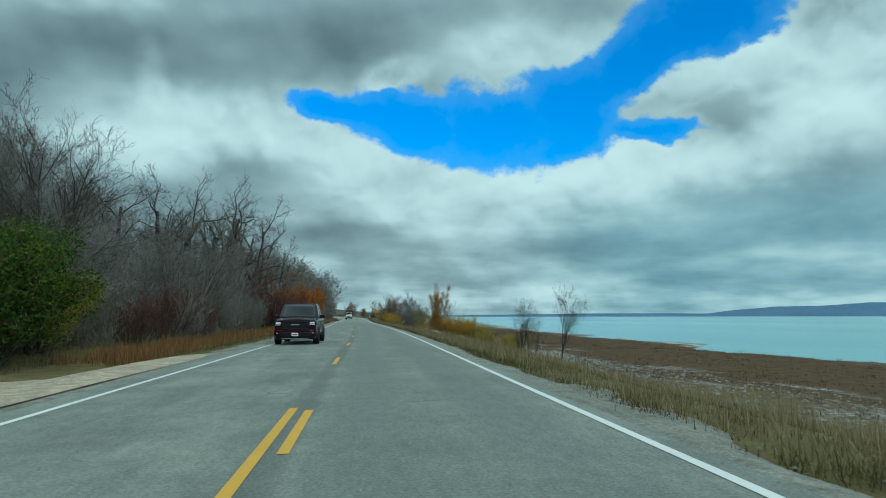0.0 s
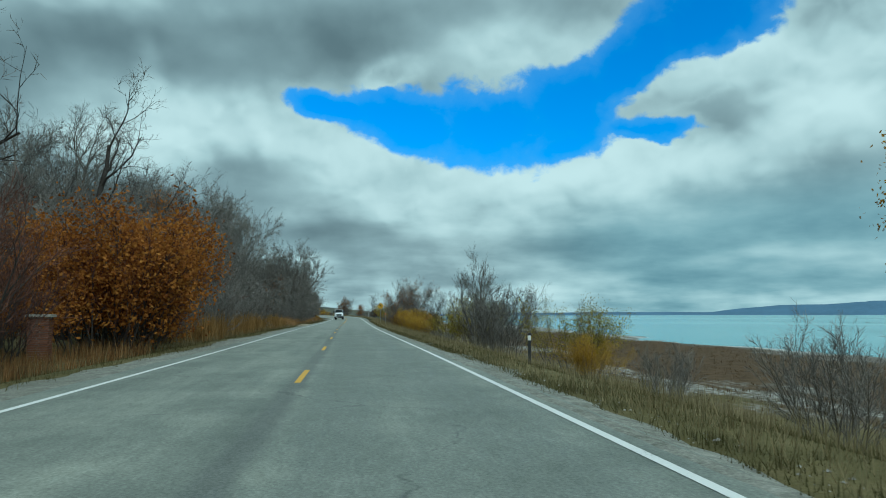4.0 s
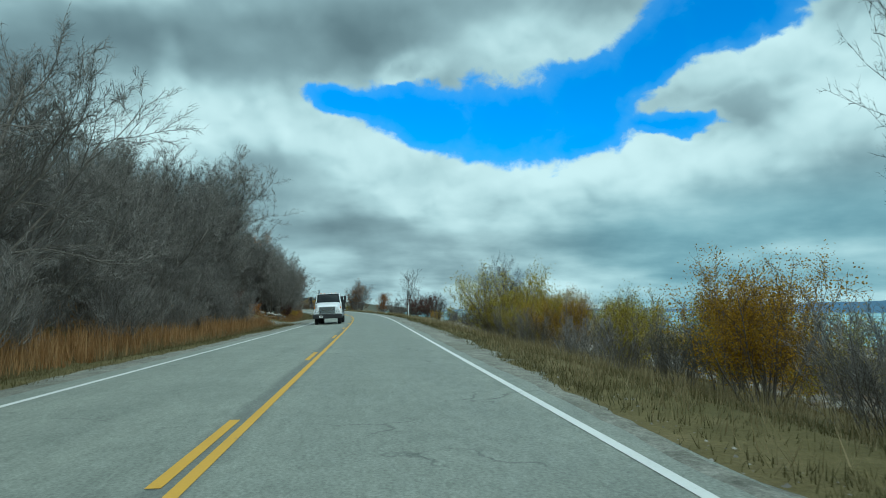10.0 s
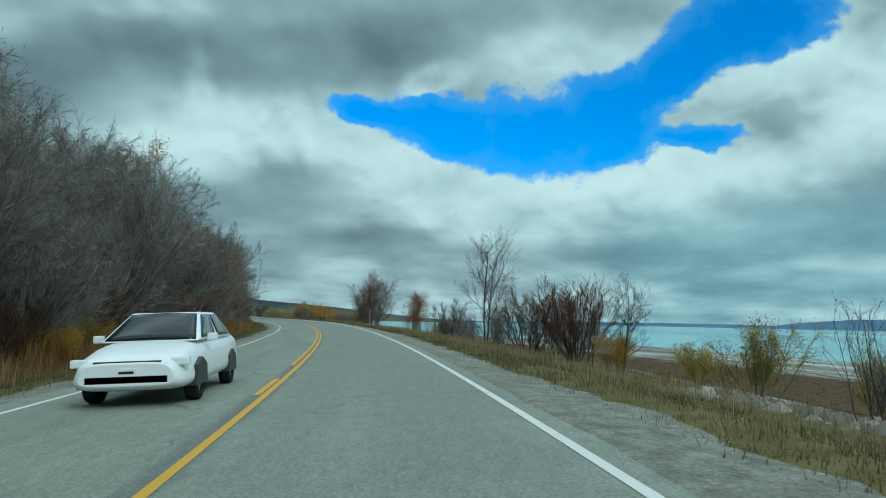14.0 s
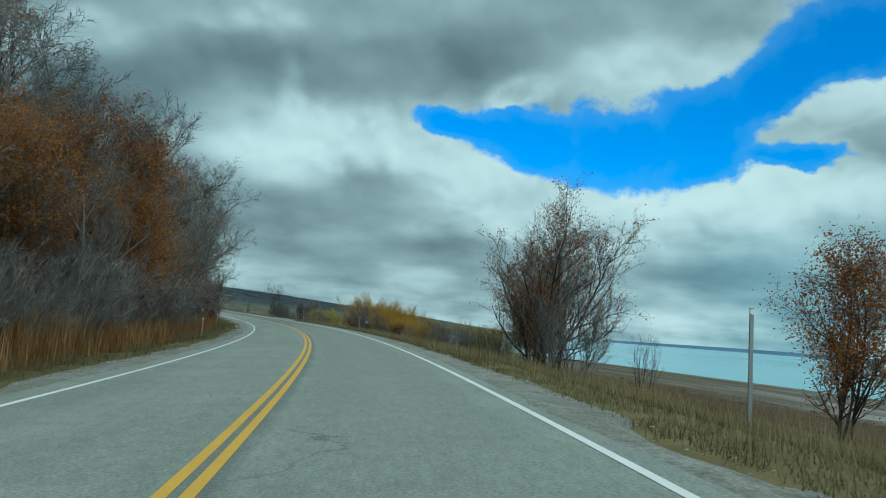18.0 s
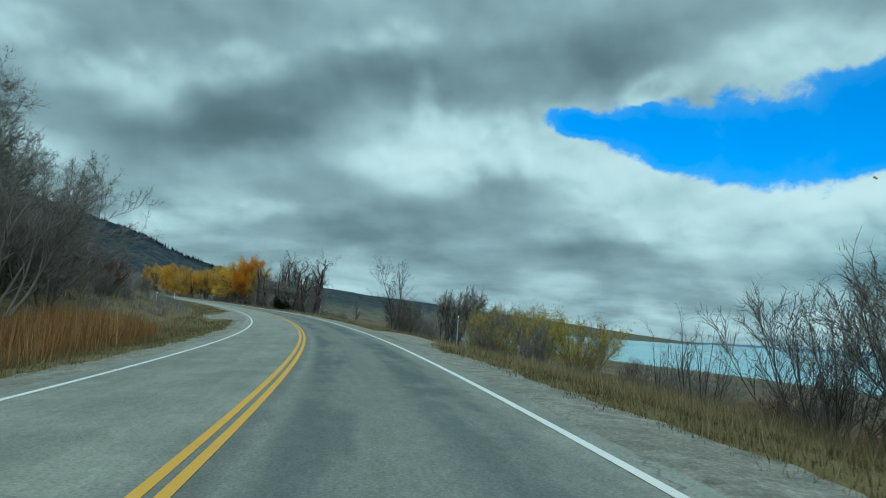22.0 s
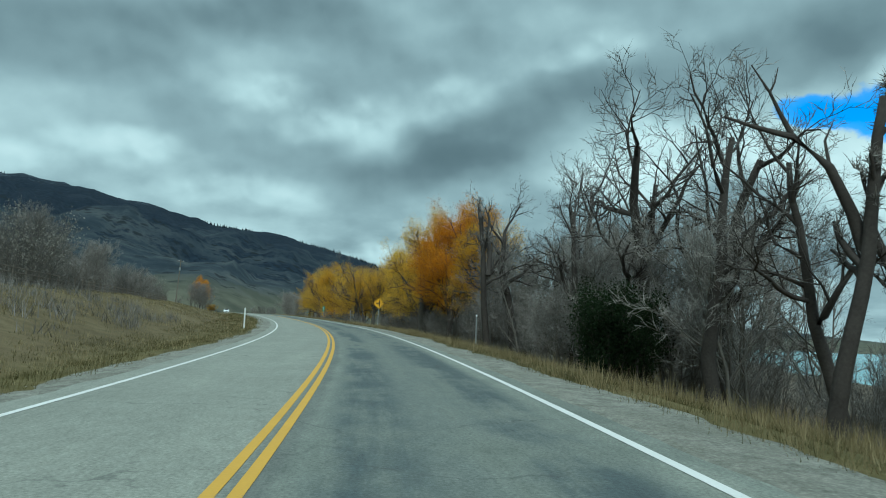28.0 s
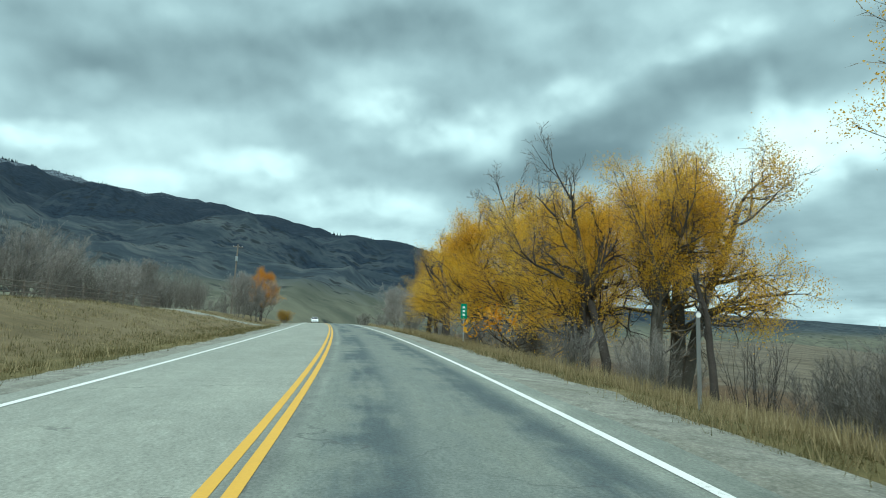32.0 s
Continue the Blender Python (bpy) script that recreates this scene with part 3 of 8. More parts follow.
def water_material():
    m, nt, p = material("lake_water", 0.22)
    co = obj_co(nt)
    mp = nt.nodes.new("ShaderNodeMapping")
    mp.inputs["Scale"].default_value = (1.0, 0.35, 1.0)
    nt.links.new(co, mp.inputs[0])
    n1, n2 = noise_tex(nt, mp.outputs[0], 0.006, 4), noise_tex(nt, co, 0.7, 4, 0.65)
    c = ramp(nt, n1, [(0.35, (0.16, 0.365, 0.39)), (0.65, (0.28, 0.505, 0.52))])
    nt.links.new(c, p.inputs["Base Color"])
    bump(nt, p, n2, 0.5, 0.15)
    return m


def hill_material():
    m, nt, p = material("hazed_hillside", 0.95)
    co = obj_co(nt)
    sep = nt.nodes.new("ShaderNodeSeparateXYZ")
    nt.links.new(co, sep.inputs[0])
    n1, n2, n3 = noise_tex(nt, co, 0.0035, 6, 0.6), noise_tex(nt, co, 0.02, 6, 0.65), noise_tex(nt, co, 0.11, 4, 0.7)
    # slope and wood tones carry a blue cast that stands in for air haze
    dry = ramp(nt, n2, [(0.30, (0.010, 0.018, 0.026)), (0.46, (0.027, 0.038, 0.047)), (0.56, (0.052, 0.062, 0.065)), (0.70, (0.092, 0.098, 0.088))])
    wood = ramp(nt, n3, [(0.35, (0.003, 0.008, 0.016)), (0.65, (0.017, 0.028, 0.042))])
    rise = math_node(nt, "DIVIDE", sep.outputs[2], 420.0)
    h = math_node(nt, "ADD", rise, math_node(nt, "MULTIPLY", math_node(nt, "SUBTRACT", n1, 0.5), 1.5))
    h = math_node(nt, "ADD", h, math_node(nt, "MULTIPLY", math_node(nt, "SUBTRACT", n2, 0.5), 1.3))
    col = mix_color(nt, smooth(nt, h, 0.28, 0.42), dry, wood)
    meadow = math_node(nt, "SUBTRACT", 1.0, smooth(nt, math_node(nt, "ADD", rise, math_node(nt, "MULTIPLY", math_node(nt, "SUBTRACT", n2, 0.5), 0.16)), 0.05, 0.13))
    col = mix_color(nt, math_node(nt, "MULTIPLY", meadow, 0.7), col, ramp(nt, n2, [(0.35, (0.085, 0.088, 0.058)), (0.65, (0.17, 0.16, 0.10))]))
    dots = node(nt, "ShaderNodeTexVoronoi", Scale=0.045)
    nt.links.new(co, dots.inputs["Vector"])
    bushes = math_node(nt, "MULTIPLY", math_node(nt, "SUBTRACT", 1.0, smooth(nt, dots.outputs["Distance"], 0.22, 0.36)), smooth(nt, n2, 0.40, 0.52))
    col = mix_color(nt, math_node(nt, "MULTIPLY", bushes, 0.85), col, (0.008, 0.012, 0.014))
    # old snow high on the crest
    snow = math_node(nt, "MULTIPLY", smooth(nt, math_node(nt, "ADD", sep.outputs[2], math_node(nt, "MULTIPLY", n2, 260.0)), 520.0, 620.0), smooth(nt, n3, 0.45, 0.6))
    col = mix_color(nt, math_node(nt, "MULTIPLY", snow, 0.55), col, (0.30, 0.34, 0.38))
    nt.links.new(col, p.inputs["Base Color"])
    return m


ASPHALT, EARTH, GRAVEL, WATER, HILL = asphalt_material(), ground_material(), gravel_material(), water_material(), hill_material()
PALE_GRAVEL = gravel_material("pale_gravel", (1.75, 1.5, 1.3))
WHITE_PAINT, YELLOW_PAINT = paint_material("white_road_paint", (0.72, 0.72, 0.68), 0.12), paint_material("yellow_road_paint", (0.62, 0.36, 0.045), 0.1)
# the haze over the far range is painted: a pale blue base colour
HAZE_BLUE = plain("far_mountain_haze", (0.095, 0.165, 0.245), 0.95, 0, 0.2, 0.004)
BARK_GREY = plain("grey_bark", (0.15, 0.135, 0.116), 0.95, 0, 0.4, 1.5, 0.5)
BARK_OLD = plain("furrowed_bark", (0.085, 0.078, 0.066), 0.95, 0, 0.5, 2.2, 0.9)
BARK_DARK = plain("dark_bark", (0.060, 0.052, 0.046), 0.95, 0, 0.45, 1.5, 0.5)
TWIG_GREY = leafy("grey_twigs", [(0.2, (0.09, 0.084, 0.077)), (0.55, (0.185, 0.172, 0.156)), (0.9, (0.32, 0.298, 0.266))], 0.9, 0)
TWIG_DARK = leafy("dark_twigs", [(0.2, (0.035, 0.03, 0.027)), (0.9, (0.12, 0.10, 0.085))], 0.9, 0)
TWIG_TAN = leafy("tan_twigs", [(0.2, (0.11, 0.075, 0.045)), (0.9, (0.27, 0.20, 0.12))], 0.9, 0)
TWIG_RED = leafy("red_twigs", [(0.2, (0.06, 0.032, 0.027)), (0.9, (0.17, 0.085, 0.06))], 0.9, 0)
LEAF_YELLOW = leafy("yellow_leaves", [(0.15, (0.46, 0.24, 0.022)), (0.5, (0.74, 0.44, 0.04)), (0.85, (0.84, 0.58, 0.09))], 0.8, 0.6)
LEAF_ORANGE = leafy("orange_leaves", [(0.15, (0.38, 0.13, 0.01)), (0.5, (0.64, 0.27, 0.018)), (0.85, (0.74, 0.40, 0.04))], 0.8, 0.5)
LEAF_RUST = leafy("rust_leaves", [(0.15, (0.17, 0.056, 0.015)), (0.5, (0.36, 0.138, 0.028)), (0.85, (0.52, 0.245, 0.052))])
LEAF_OLIVE = leafy("olive_leaves", [(0.15, (0.17, 0.14, 0.022)), (0.5, (0.36, 0.29, 0.04)), (0.85, (0.53, 0.43, 0.075))], 0.85, 0.5)
LEAF_GOLD = leafy("gold_willow_leaves", [(0.15, (0.23, 0.13, 0.02)), (0.5, (0.48, 0.285, 0.03)), (0.85, (0.62, 0.40, 0.06))], 0.85, 0.5)
LEAF_GREEN = leafy("green_leaves", [(0.15, (0.03, 0.06, 0.014)), (0.5, (0.085, 0.13, 0.022)), (0.85, (0.26, 0.26, 0.035))])
LEAF_AMBER = leafy("amber_leaves", [(0.15, (0.22, 0.105, 0.018)), (0.5, (0.42, 0.22, 0.036)), (0.85, (0.54, 0.32, 0.06))])
LEAF_JUNIPER = leafy("juniper_leaves", [(0.2, (0.012, 0.022, 0.010)), (0.8, (0.035, 0.055, 0.022))])
LEAF_PALE = leafy("pale_dry_leaves", [(0.15, (0.13, 0.12, 0.10)), (0.85, (0.36, 0.34, 0.29))])
TWIG_PALE = leafy("pale_twigs", [(0.2, (0.15, 0.135, 0.12)), (0.9, (0.36, 0.335, 0.30))], 0.9, 0)
GRASS_DRY = leafy("dry_grass", [(0.2, (0.12, 0.094, 0.044)), (0.55, (0.245, 0.195, 0.10)), (0.9, (0.40, 0.33, 0.19))], 0.9, 0.4)
GRASS_GREEN = leafy("green_grass", [(0.2, (0.052, 0.052, 0.02)), (0.9, (0.17, 0.143, 0.064))], 0.9, 0.4)
REED_RUST = leafy("rust_reeds", [(0.2, (0.105, 0.054, 0.023)), (0.55, (0.25, 0.135, 0.052)), (0.9, (0.44, 0.28, 0.13))], 0.9, 0.35)
REED_GOLD = leafy("golden_reeds", [(0.2, (0.16, 0.09, 0.03)), (0.55, (0.36, 0.22, 0.08)), (0.9, (0.55, 0.38, 0.17))], 0.9, 0.4)
REED_MARSH = leafy("marsh_reeds", [(0.2, (0.065, 0.042, 0.021)), (0.55, (0.14, 0.090, 0.044)), (0.9, (0.26, 0.175, 0.09))], 0.9, 0.35)
ROCK = plain("pale_rock", (0.29, 0.27, 0.235), 0.9, 0, 0.45, 1.8, 1.0)

# ---------------------------------------------------------------- mesh helpers


def mesh_from(name, verts, faces, mat, uv=None, smooth_shade=False):
    me = bpy.data.meshes.new(name)
    me.from_pydata(verts, [], faces)
    if uv is not None:
        layer = me.uv_layers.new(name="UVMap")
        idx = np.empty(len(me.loops), dtype=np.int32)
        me.loops.foreach_get("vertex_index", idx)
        layer.data.foreach_set("uv", np.asarray(uv, dtype=np.float32)[idx].ravel())
    if smooth_shade:
        me.polygons.foreach_set("use_smooth", np.ones(len(me.polygons), dtype=bool))
    me.materials.append(mat)
    me.update()
    return me


def part(name, bm, mat, parent=None, label=""):
    me = bpy.data.meshes.new(name)
    bm.to_mesh(me)
    bm.free()
    me.materials.append(mat)
    ob = new(name, me)
    if parent is not None:
        ob.parent = parent
    if label:
        ob["label"] = label
    return ob


def grid_sheet(name, srows, lats, zfun, mat, lift=0.0):
    """A sheet over rows along the road and columns across it."""
    S, L = np.meshgrid(np.asarray(srows, float), np.asarray(lats, float), indexing="ij")
    return sheet_from(name, S, L, zfun(S, L) + lift, mat)


def sheet_from(name, S, L, Z, mat):
    x, y, _ = lane(S, L)
    n, m = S.shape
    verts = np.stack([x, y, Z], -1).reshape(-1, 3)
    i = (np.arange(n - 1)[:, None] * m + np.arange(m - 1)[None, :]).ravel()
    faces = np.stack([i, i + 1, i + m + 1, i + m], 1)
    uv = np.stack([L, S], -1).reshape(-1, 2)
    return new(name, mesh_from(name, verts.tolist(), faces.tolist(), mat, uv, True))


def road_z(S, L):
    return lane(S, L)[2]


# ---------------------------------------------------------------- ground, road, water, distance
LATS = [-300, -220, -160, -120, -90, -72, -60, -50, -42, -36, -31, -27, -23.5, -20.5, -18, -16, -14, -12.3, -10.8, -9.5, -8.5, -7.6, -6.8, -6.2, -5.5, -4, 0,
        4, 5.5, 6.2, 6.8, 7.6, 8.5, 9.5, 10.7, 12, 13.5, 15.2, 17, 19, 22, 26, 30, 34, 38, 42, 47, 53, 60, 72, 90, 130, 250, 600, 1500, 4800]
ROWS = [-900, -400, -200, -140, -110] + list(range(-80, 860, 3)) + [900, 950, 1000, 1200, 1700, 2600, 4800]


def rough_ground(S, L):
    z = ground_z(S, L)
    n = np.sin(S * 0.31 + L * 0.9) * 0.05 + np.sin(S * 0.93 - L * 1.7) * 0.04 + np.sin(S * 0.11 + L * 0.23) * 0.12
    return z + n * np.clip((np.abs(L) - 6.5) / 6, 0, 1) * np.clip((60 - L) / 15, 0, 1)


GROUND_Z = rough_ground(*np.meshgrid(np.asarray(ROWS, float), np.asarray(LATS, float), indexing="ij"))


def turf_z(s, lat):
    """Height of the ground sheet itself, or of the shoulder by the road."""
    i = np.clip(np.searchsorted(ROWS, s) - 1, 0, len(ROWS) - 2)
    j = np.clip(np.searchsorted(LATS, lat) - 1, 0, len(LATS) - 2)
    R, C = np.asarray(ROWS, float), np.asarray(LATS, float)
    u, v = (s - R[i]) / (R[i + 1] - R[i]), (lat - C[j]) / (C[j + 1] - C[j])
    z = (GROUND_Z[i, j] * (1 - v) + GROUND_Z[i, j + 1] * v) * (1 - u) + (GROUND_Z[i + 1, j] * (1 - v) + GROUND_Z[i + 1, j + 1] * v) * u
    return np.where(np.abs(lat) < 5.1, np.maximum(z, lane(s, lat)[2] - 0.05), z)


ground = tagged(grid_sheet("ground", ROWS, LATS, rough_ground, EARTH), "dry autumn grass and brown marsh flats beside the road", "ground", kind="structure")
road_rows = list(range(-100, 860, 2))
road = tagged(grid_sheet("road", road_rows, [-4.45, -3.66, -2.4, -1.2, 0, 1.2, 2.4, 3.66, 4.3], road_z, ASPHALT), "worn grey asphalt two-lane road with cracks", "road", kind="structure")


def shoulder(name, side, inner, widths):
    rows = np.arange(-100, 840, 0.5)
    rr = np.random.RandomState(3 if side > 0 else 4)

    def wander(k, amount):
        return np.convolve(rr.randn(len(rows)), np.ones(k) / k, "same") * amount

    rag = wander(3, 0.05) + wander(11, 0.12)
    wob = wander(3, 0.14) + wander(15, 0.45)
    outer = np.interp(rows, *zip(*widths))
    cols = [inner + rag - 0.04, inner + rag + 0.12, inner * 0.6 + outer * 0.4 + rag * 0.5, inner * 0.2 + outer * 0.8 + wob * 0.8, outer + wob + 0.12, outer + wob + 0.4]
    L = np.stack(cols, 1)
    S = np.repeat(rows[:, None], len(cols), 1)
    zr = lane(S, side * L)[2]
    zg = ground_z(S, side * L)
    Z = np.stack([zr[:, 0] - 0.008, zr[:, 1] + 0.012, zr[:, 2] - 0.005, np.maximum(zr[:, 3] - 0.045, zg[:, 3] + 0.02), zg[:, 4] + 0.015, zg[:, 5] - 0.10], 1)
    return tagged(sheet_from(name, S, side * L, Z, GRAVEL), "pale gravel shoulder with a ragged grassy edge", "shoulder", kind="structure")


shoulder("shoulder_right", 1, 4.05, [(-100, 4.7), (200, 4.75), (236, 5.2), (290, 5.2), (330, 5.0), (420, 5.2), (600, 5.4), (840, 5.5)])
shoulder("shoulder_left", -1, 4.2, [(-100, 5.2), (840, 5.2)])


def stripe(name, s0, s1, lat, width, mat, parent=road, step=2.0, drift=None):
    rows = np.arange(s0, s1 + 0.01, min(step, (s1 - s0) / 2))
    S = np.repeat(rows[:, None], 2, 1)
    L = np.repeat(np.array([[lat - width / 2, lat + width / 2]]), len(rows), 0)
    if drift:
        L = L + np.interp(S, *zip(*drift))
    ob = sheet_from(name, S, L, lane(S, L)[2] + 0.006, mat)
    ob.parent = parent
    return ob


# the paint wanders a little from the true line
MIDDLE = [(-100, 0.0), (250, 0.0), (390, -0.15), (480, -0.18), (560, -0.16), (900, -0.16)]
MARGIN = [(-100, 0.08), (60, 0.14), (180, 0.10), (240, 0.08), (400, 0.05), (560, 0.0), (620, -0.06), (900, -0.06)]
stripe("edge_line", -100, 858, 3.66, 0.12, WHITE_PAINT, drift=MARGIN)
stripe("edge_line", -100, 858, -3.66, 0.12, WHITE_PAINT)
stripe("centre_line", 182, 858, 0.10, 0.115, YELLOW_PAINT, drift=MIDDLE)
stripe("centre_line", 294, 858, -0.10, 0.115, YELLOW_PAINT, drift=MIDDLE)
stripe("centre_line", -100, 10.2, -0.12, 0.12, YELLOW_PAINT)
for i in range(-1, 25):
    s = 6.7 + 12.19 * i
    if s + 3 < 300:
        stripe("dash", s, s + 3.05, 0.12 if s < 10 else (0.0 if s < 180 else -0.10), 0.12, YELLOW_PAINT)

lake = grid_sheet("lake", ROWS, [24, 60, 120, 300, 800, 2000, 4800], lambda S, L: np.full(S.shape, LAKE), WATER)
tagged(lake, "pale turquoise lake with a rippled surface", "lake", kind="structure")
far = [(-4800, -4800, LAKE - 5.2), (4800, -4800, LAKE - 5.2), (4800, 4800, LAKE - 5.2), (-4800, 4800, LAKE - 5.2)]
tagged(new("ground_far", mesh_from("ground_far", far, [(0, 1, 2, 3)], EARTH, [(-60, y) for _, y, _ in far])), "dry open land beyond the road", "ground", kind="structure")


def ridge(name, centre, a0, a1, profile, r0, rpeak, r1, base, mat, steps=260, rings=26, rough=1.0, seed=0):
    """A range of hills round a centre: profile gives (azimuth, elevation of its crest in degrees)."""
    az = np.linspace(a0, a1, steps)
    t = np.linspace(0, 1, rings)
    r0s = r0(az) if callable(r0) else np.full(steps, r0)
    crest = rpeak * np.tan(np.radians(np.interp(az, *zip(*profile))))
    verts = []
    for i, a in enumerate(az):
        ca, sa = math.cos(radians(a)), math.sin(radians(a))
        r = np.where(t < 0.75, r0s[i] + (rpeak - r0s[i]) * (t / 0.75) ** 1.3, rpeak + (r1 - rpeak) * (t - 0.75) / 0.25)
        low = base if not callable(r0) else base + (LAKE - 0.5 - base) * min(1, max(0, (a + 34) / 12))
        for tt, rr in zip(t, r):
            p = Vector((centre[0] + rr * sa, centre[1] + rr * ca, 0))
            up = (tt / 0.75) if tt < 0.75 else 1 - 0.3 * (tt - 0.75) / 0.25
            up = up ** 1.25 if tt < 0.75 else up
            n = noise.fractal(p * 0.0016 * rough + Vector((seed, 0, 0)), 0.9, 2.1, 6)
            gully = noise.fractal(p * 0.005 * rough + Vector((seed + 7, 3, 1)), 0.8, 2.2, 5)
            z = low + crest[i] * up + crest[i] * (n * 0.16 + gully * 0.13) * min(1, up * 3) * (1 - 0.75 * up)
            if tt > 0.6:
                z += noise.noise(p * 0.03) * crest[i] * 0.008
            verts.append((p.x, p.y, z))
    i = (np.arange(steps - 1)[:, None] * rings + np.arange(rings - 1)[None, :]).ravel()
    faces = np.stack([i, i + rings, i + rings + 1, i + 1], 1)
    return new(name, mesh_from(name, verts, faces.tolist(), mat, None, True))


WEST = [(-130, 12.0), (-100, 13.0), (-79, 11.9), (-69, 10.4), (-59, 9.0), (-52, 8.0), (-47, 7.5), (-41.5, 6.3), (-38.5, 5.4), (-36, 4.3), (-31, 3.0), (-24, 2.6), (-17, 2.1), (-10, 1.6), (-4, 1.1), (2, 0.5), (8, 0.0)]
tagged(ridge("mountain_ridge", (-90, 480), -130, 8, WEST, lambda a: np.interp(a, [-50, -28, -15], [330, 900, 1700]), 2900, 3600, 3.0, HILL), "dark sagebrush mountain ridge with scattered conifers, tinted haze-blue", "mountain", kind="structure")


def conifers(name, seed, n, centre, a0, a1, profile, rpeak, base, mat):
    """Small far conifers along a crest and down its upper slope."""
    rr = np.random.RandomState(seed)
    a = rr.uniform(a0, a1, n)
    keep = np.sin(a * 1.7) + np.sin(a * 4.3 + 1) * 0.7 + rr.rand(n) * 1.8 > 0.3
    a = a[keep]
    m = len(a)
    down = rr.rand(m) ** 2.2 * 0.16
    r = rpeak * (1 - down)
    top = base + rpeak * np.tan(np.radians(np.interp(a, *zip(*profile)))) * (1 - down * 1.55) - 4
    x, y = centre[0] + r * np.sin(np.radians(a)), centre[1] + r * np.cos(np.radians(a))
    hgt, wid = rr.uniform(9, 20, m), rr.uniform(2.5, 5.0, m)
    v, f = [], []
    for k in range(5):
        t = 2 * math.pi * k / 5
        v.append(np.stack([x + wid * math.cos(t), y + wid * math.sin(t), top], 1))
    v.append(np.stack([x, y, top + hgt], 1))
    v = np.stack(v, 1).reshape(-1, 3)
    i = np.arange(m) * 6
    f = np.concatenate([np.stack([i + k, i + (k + 1) % 5, i + 5], 1) for k in range(5)])
    return tagged(new(name, mesh_from(name, v.tolist(), f.tolist(), mat)), "dark conifers along the mountain crest", "trees", kind="stuff")


conifers("crest_conifers", 8, 4200, (-90, 480), -110, -30, WEST, 2900, 3.0, leafy("far_conifer", [(0.2, (0.004, 0.009, 0.014)), (0.9, (0.014, 0.022, 0.028))], 0.95, 0))
EAST = [(4, 0.1), (12, 0.2), (20, 0.3), (26, 0.28), (29, 0.25), (31, 0.55), (34, 0.8), (37, 0.85), (40, 1.1), (44, 1.0), (52, 1.4), (62, 1.1), (75, 0.9), (110, 1.2), (160, 1.0)]
tagged(ridge("far_mountains", (0, 150), 4, 160, EAST, 4300, 4600, 4750, LAKE, HAZE_BLUE, 300, 8, 1.0, 5), "distant mountains across the lake, haze painted in as blue", "mountain", kind="structure")

# ---------------------------------------------------------------- trees and shrubs


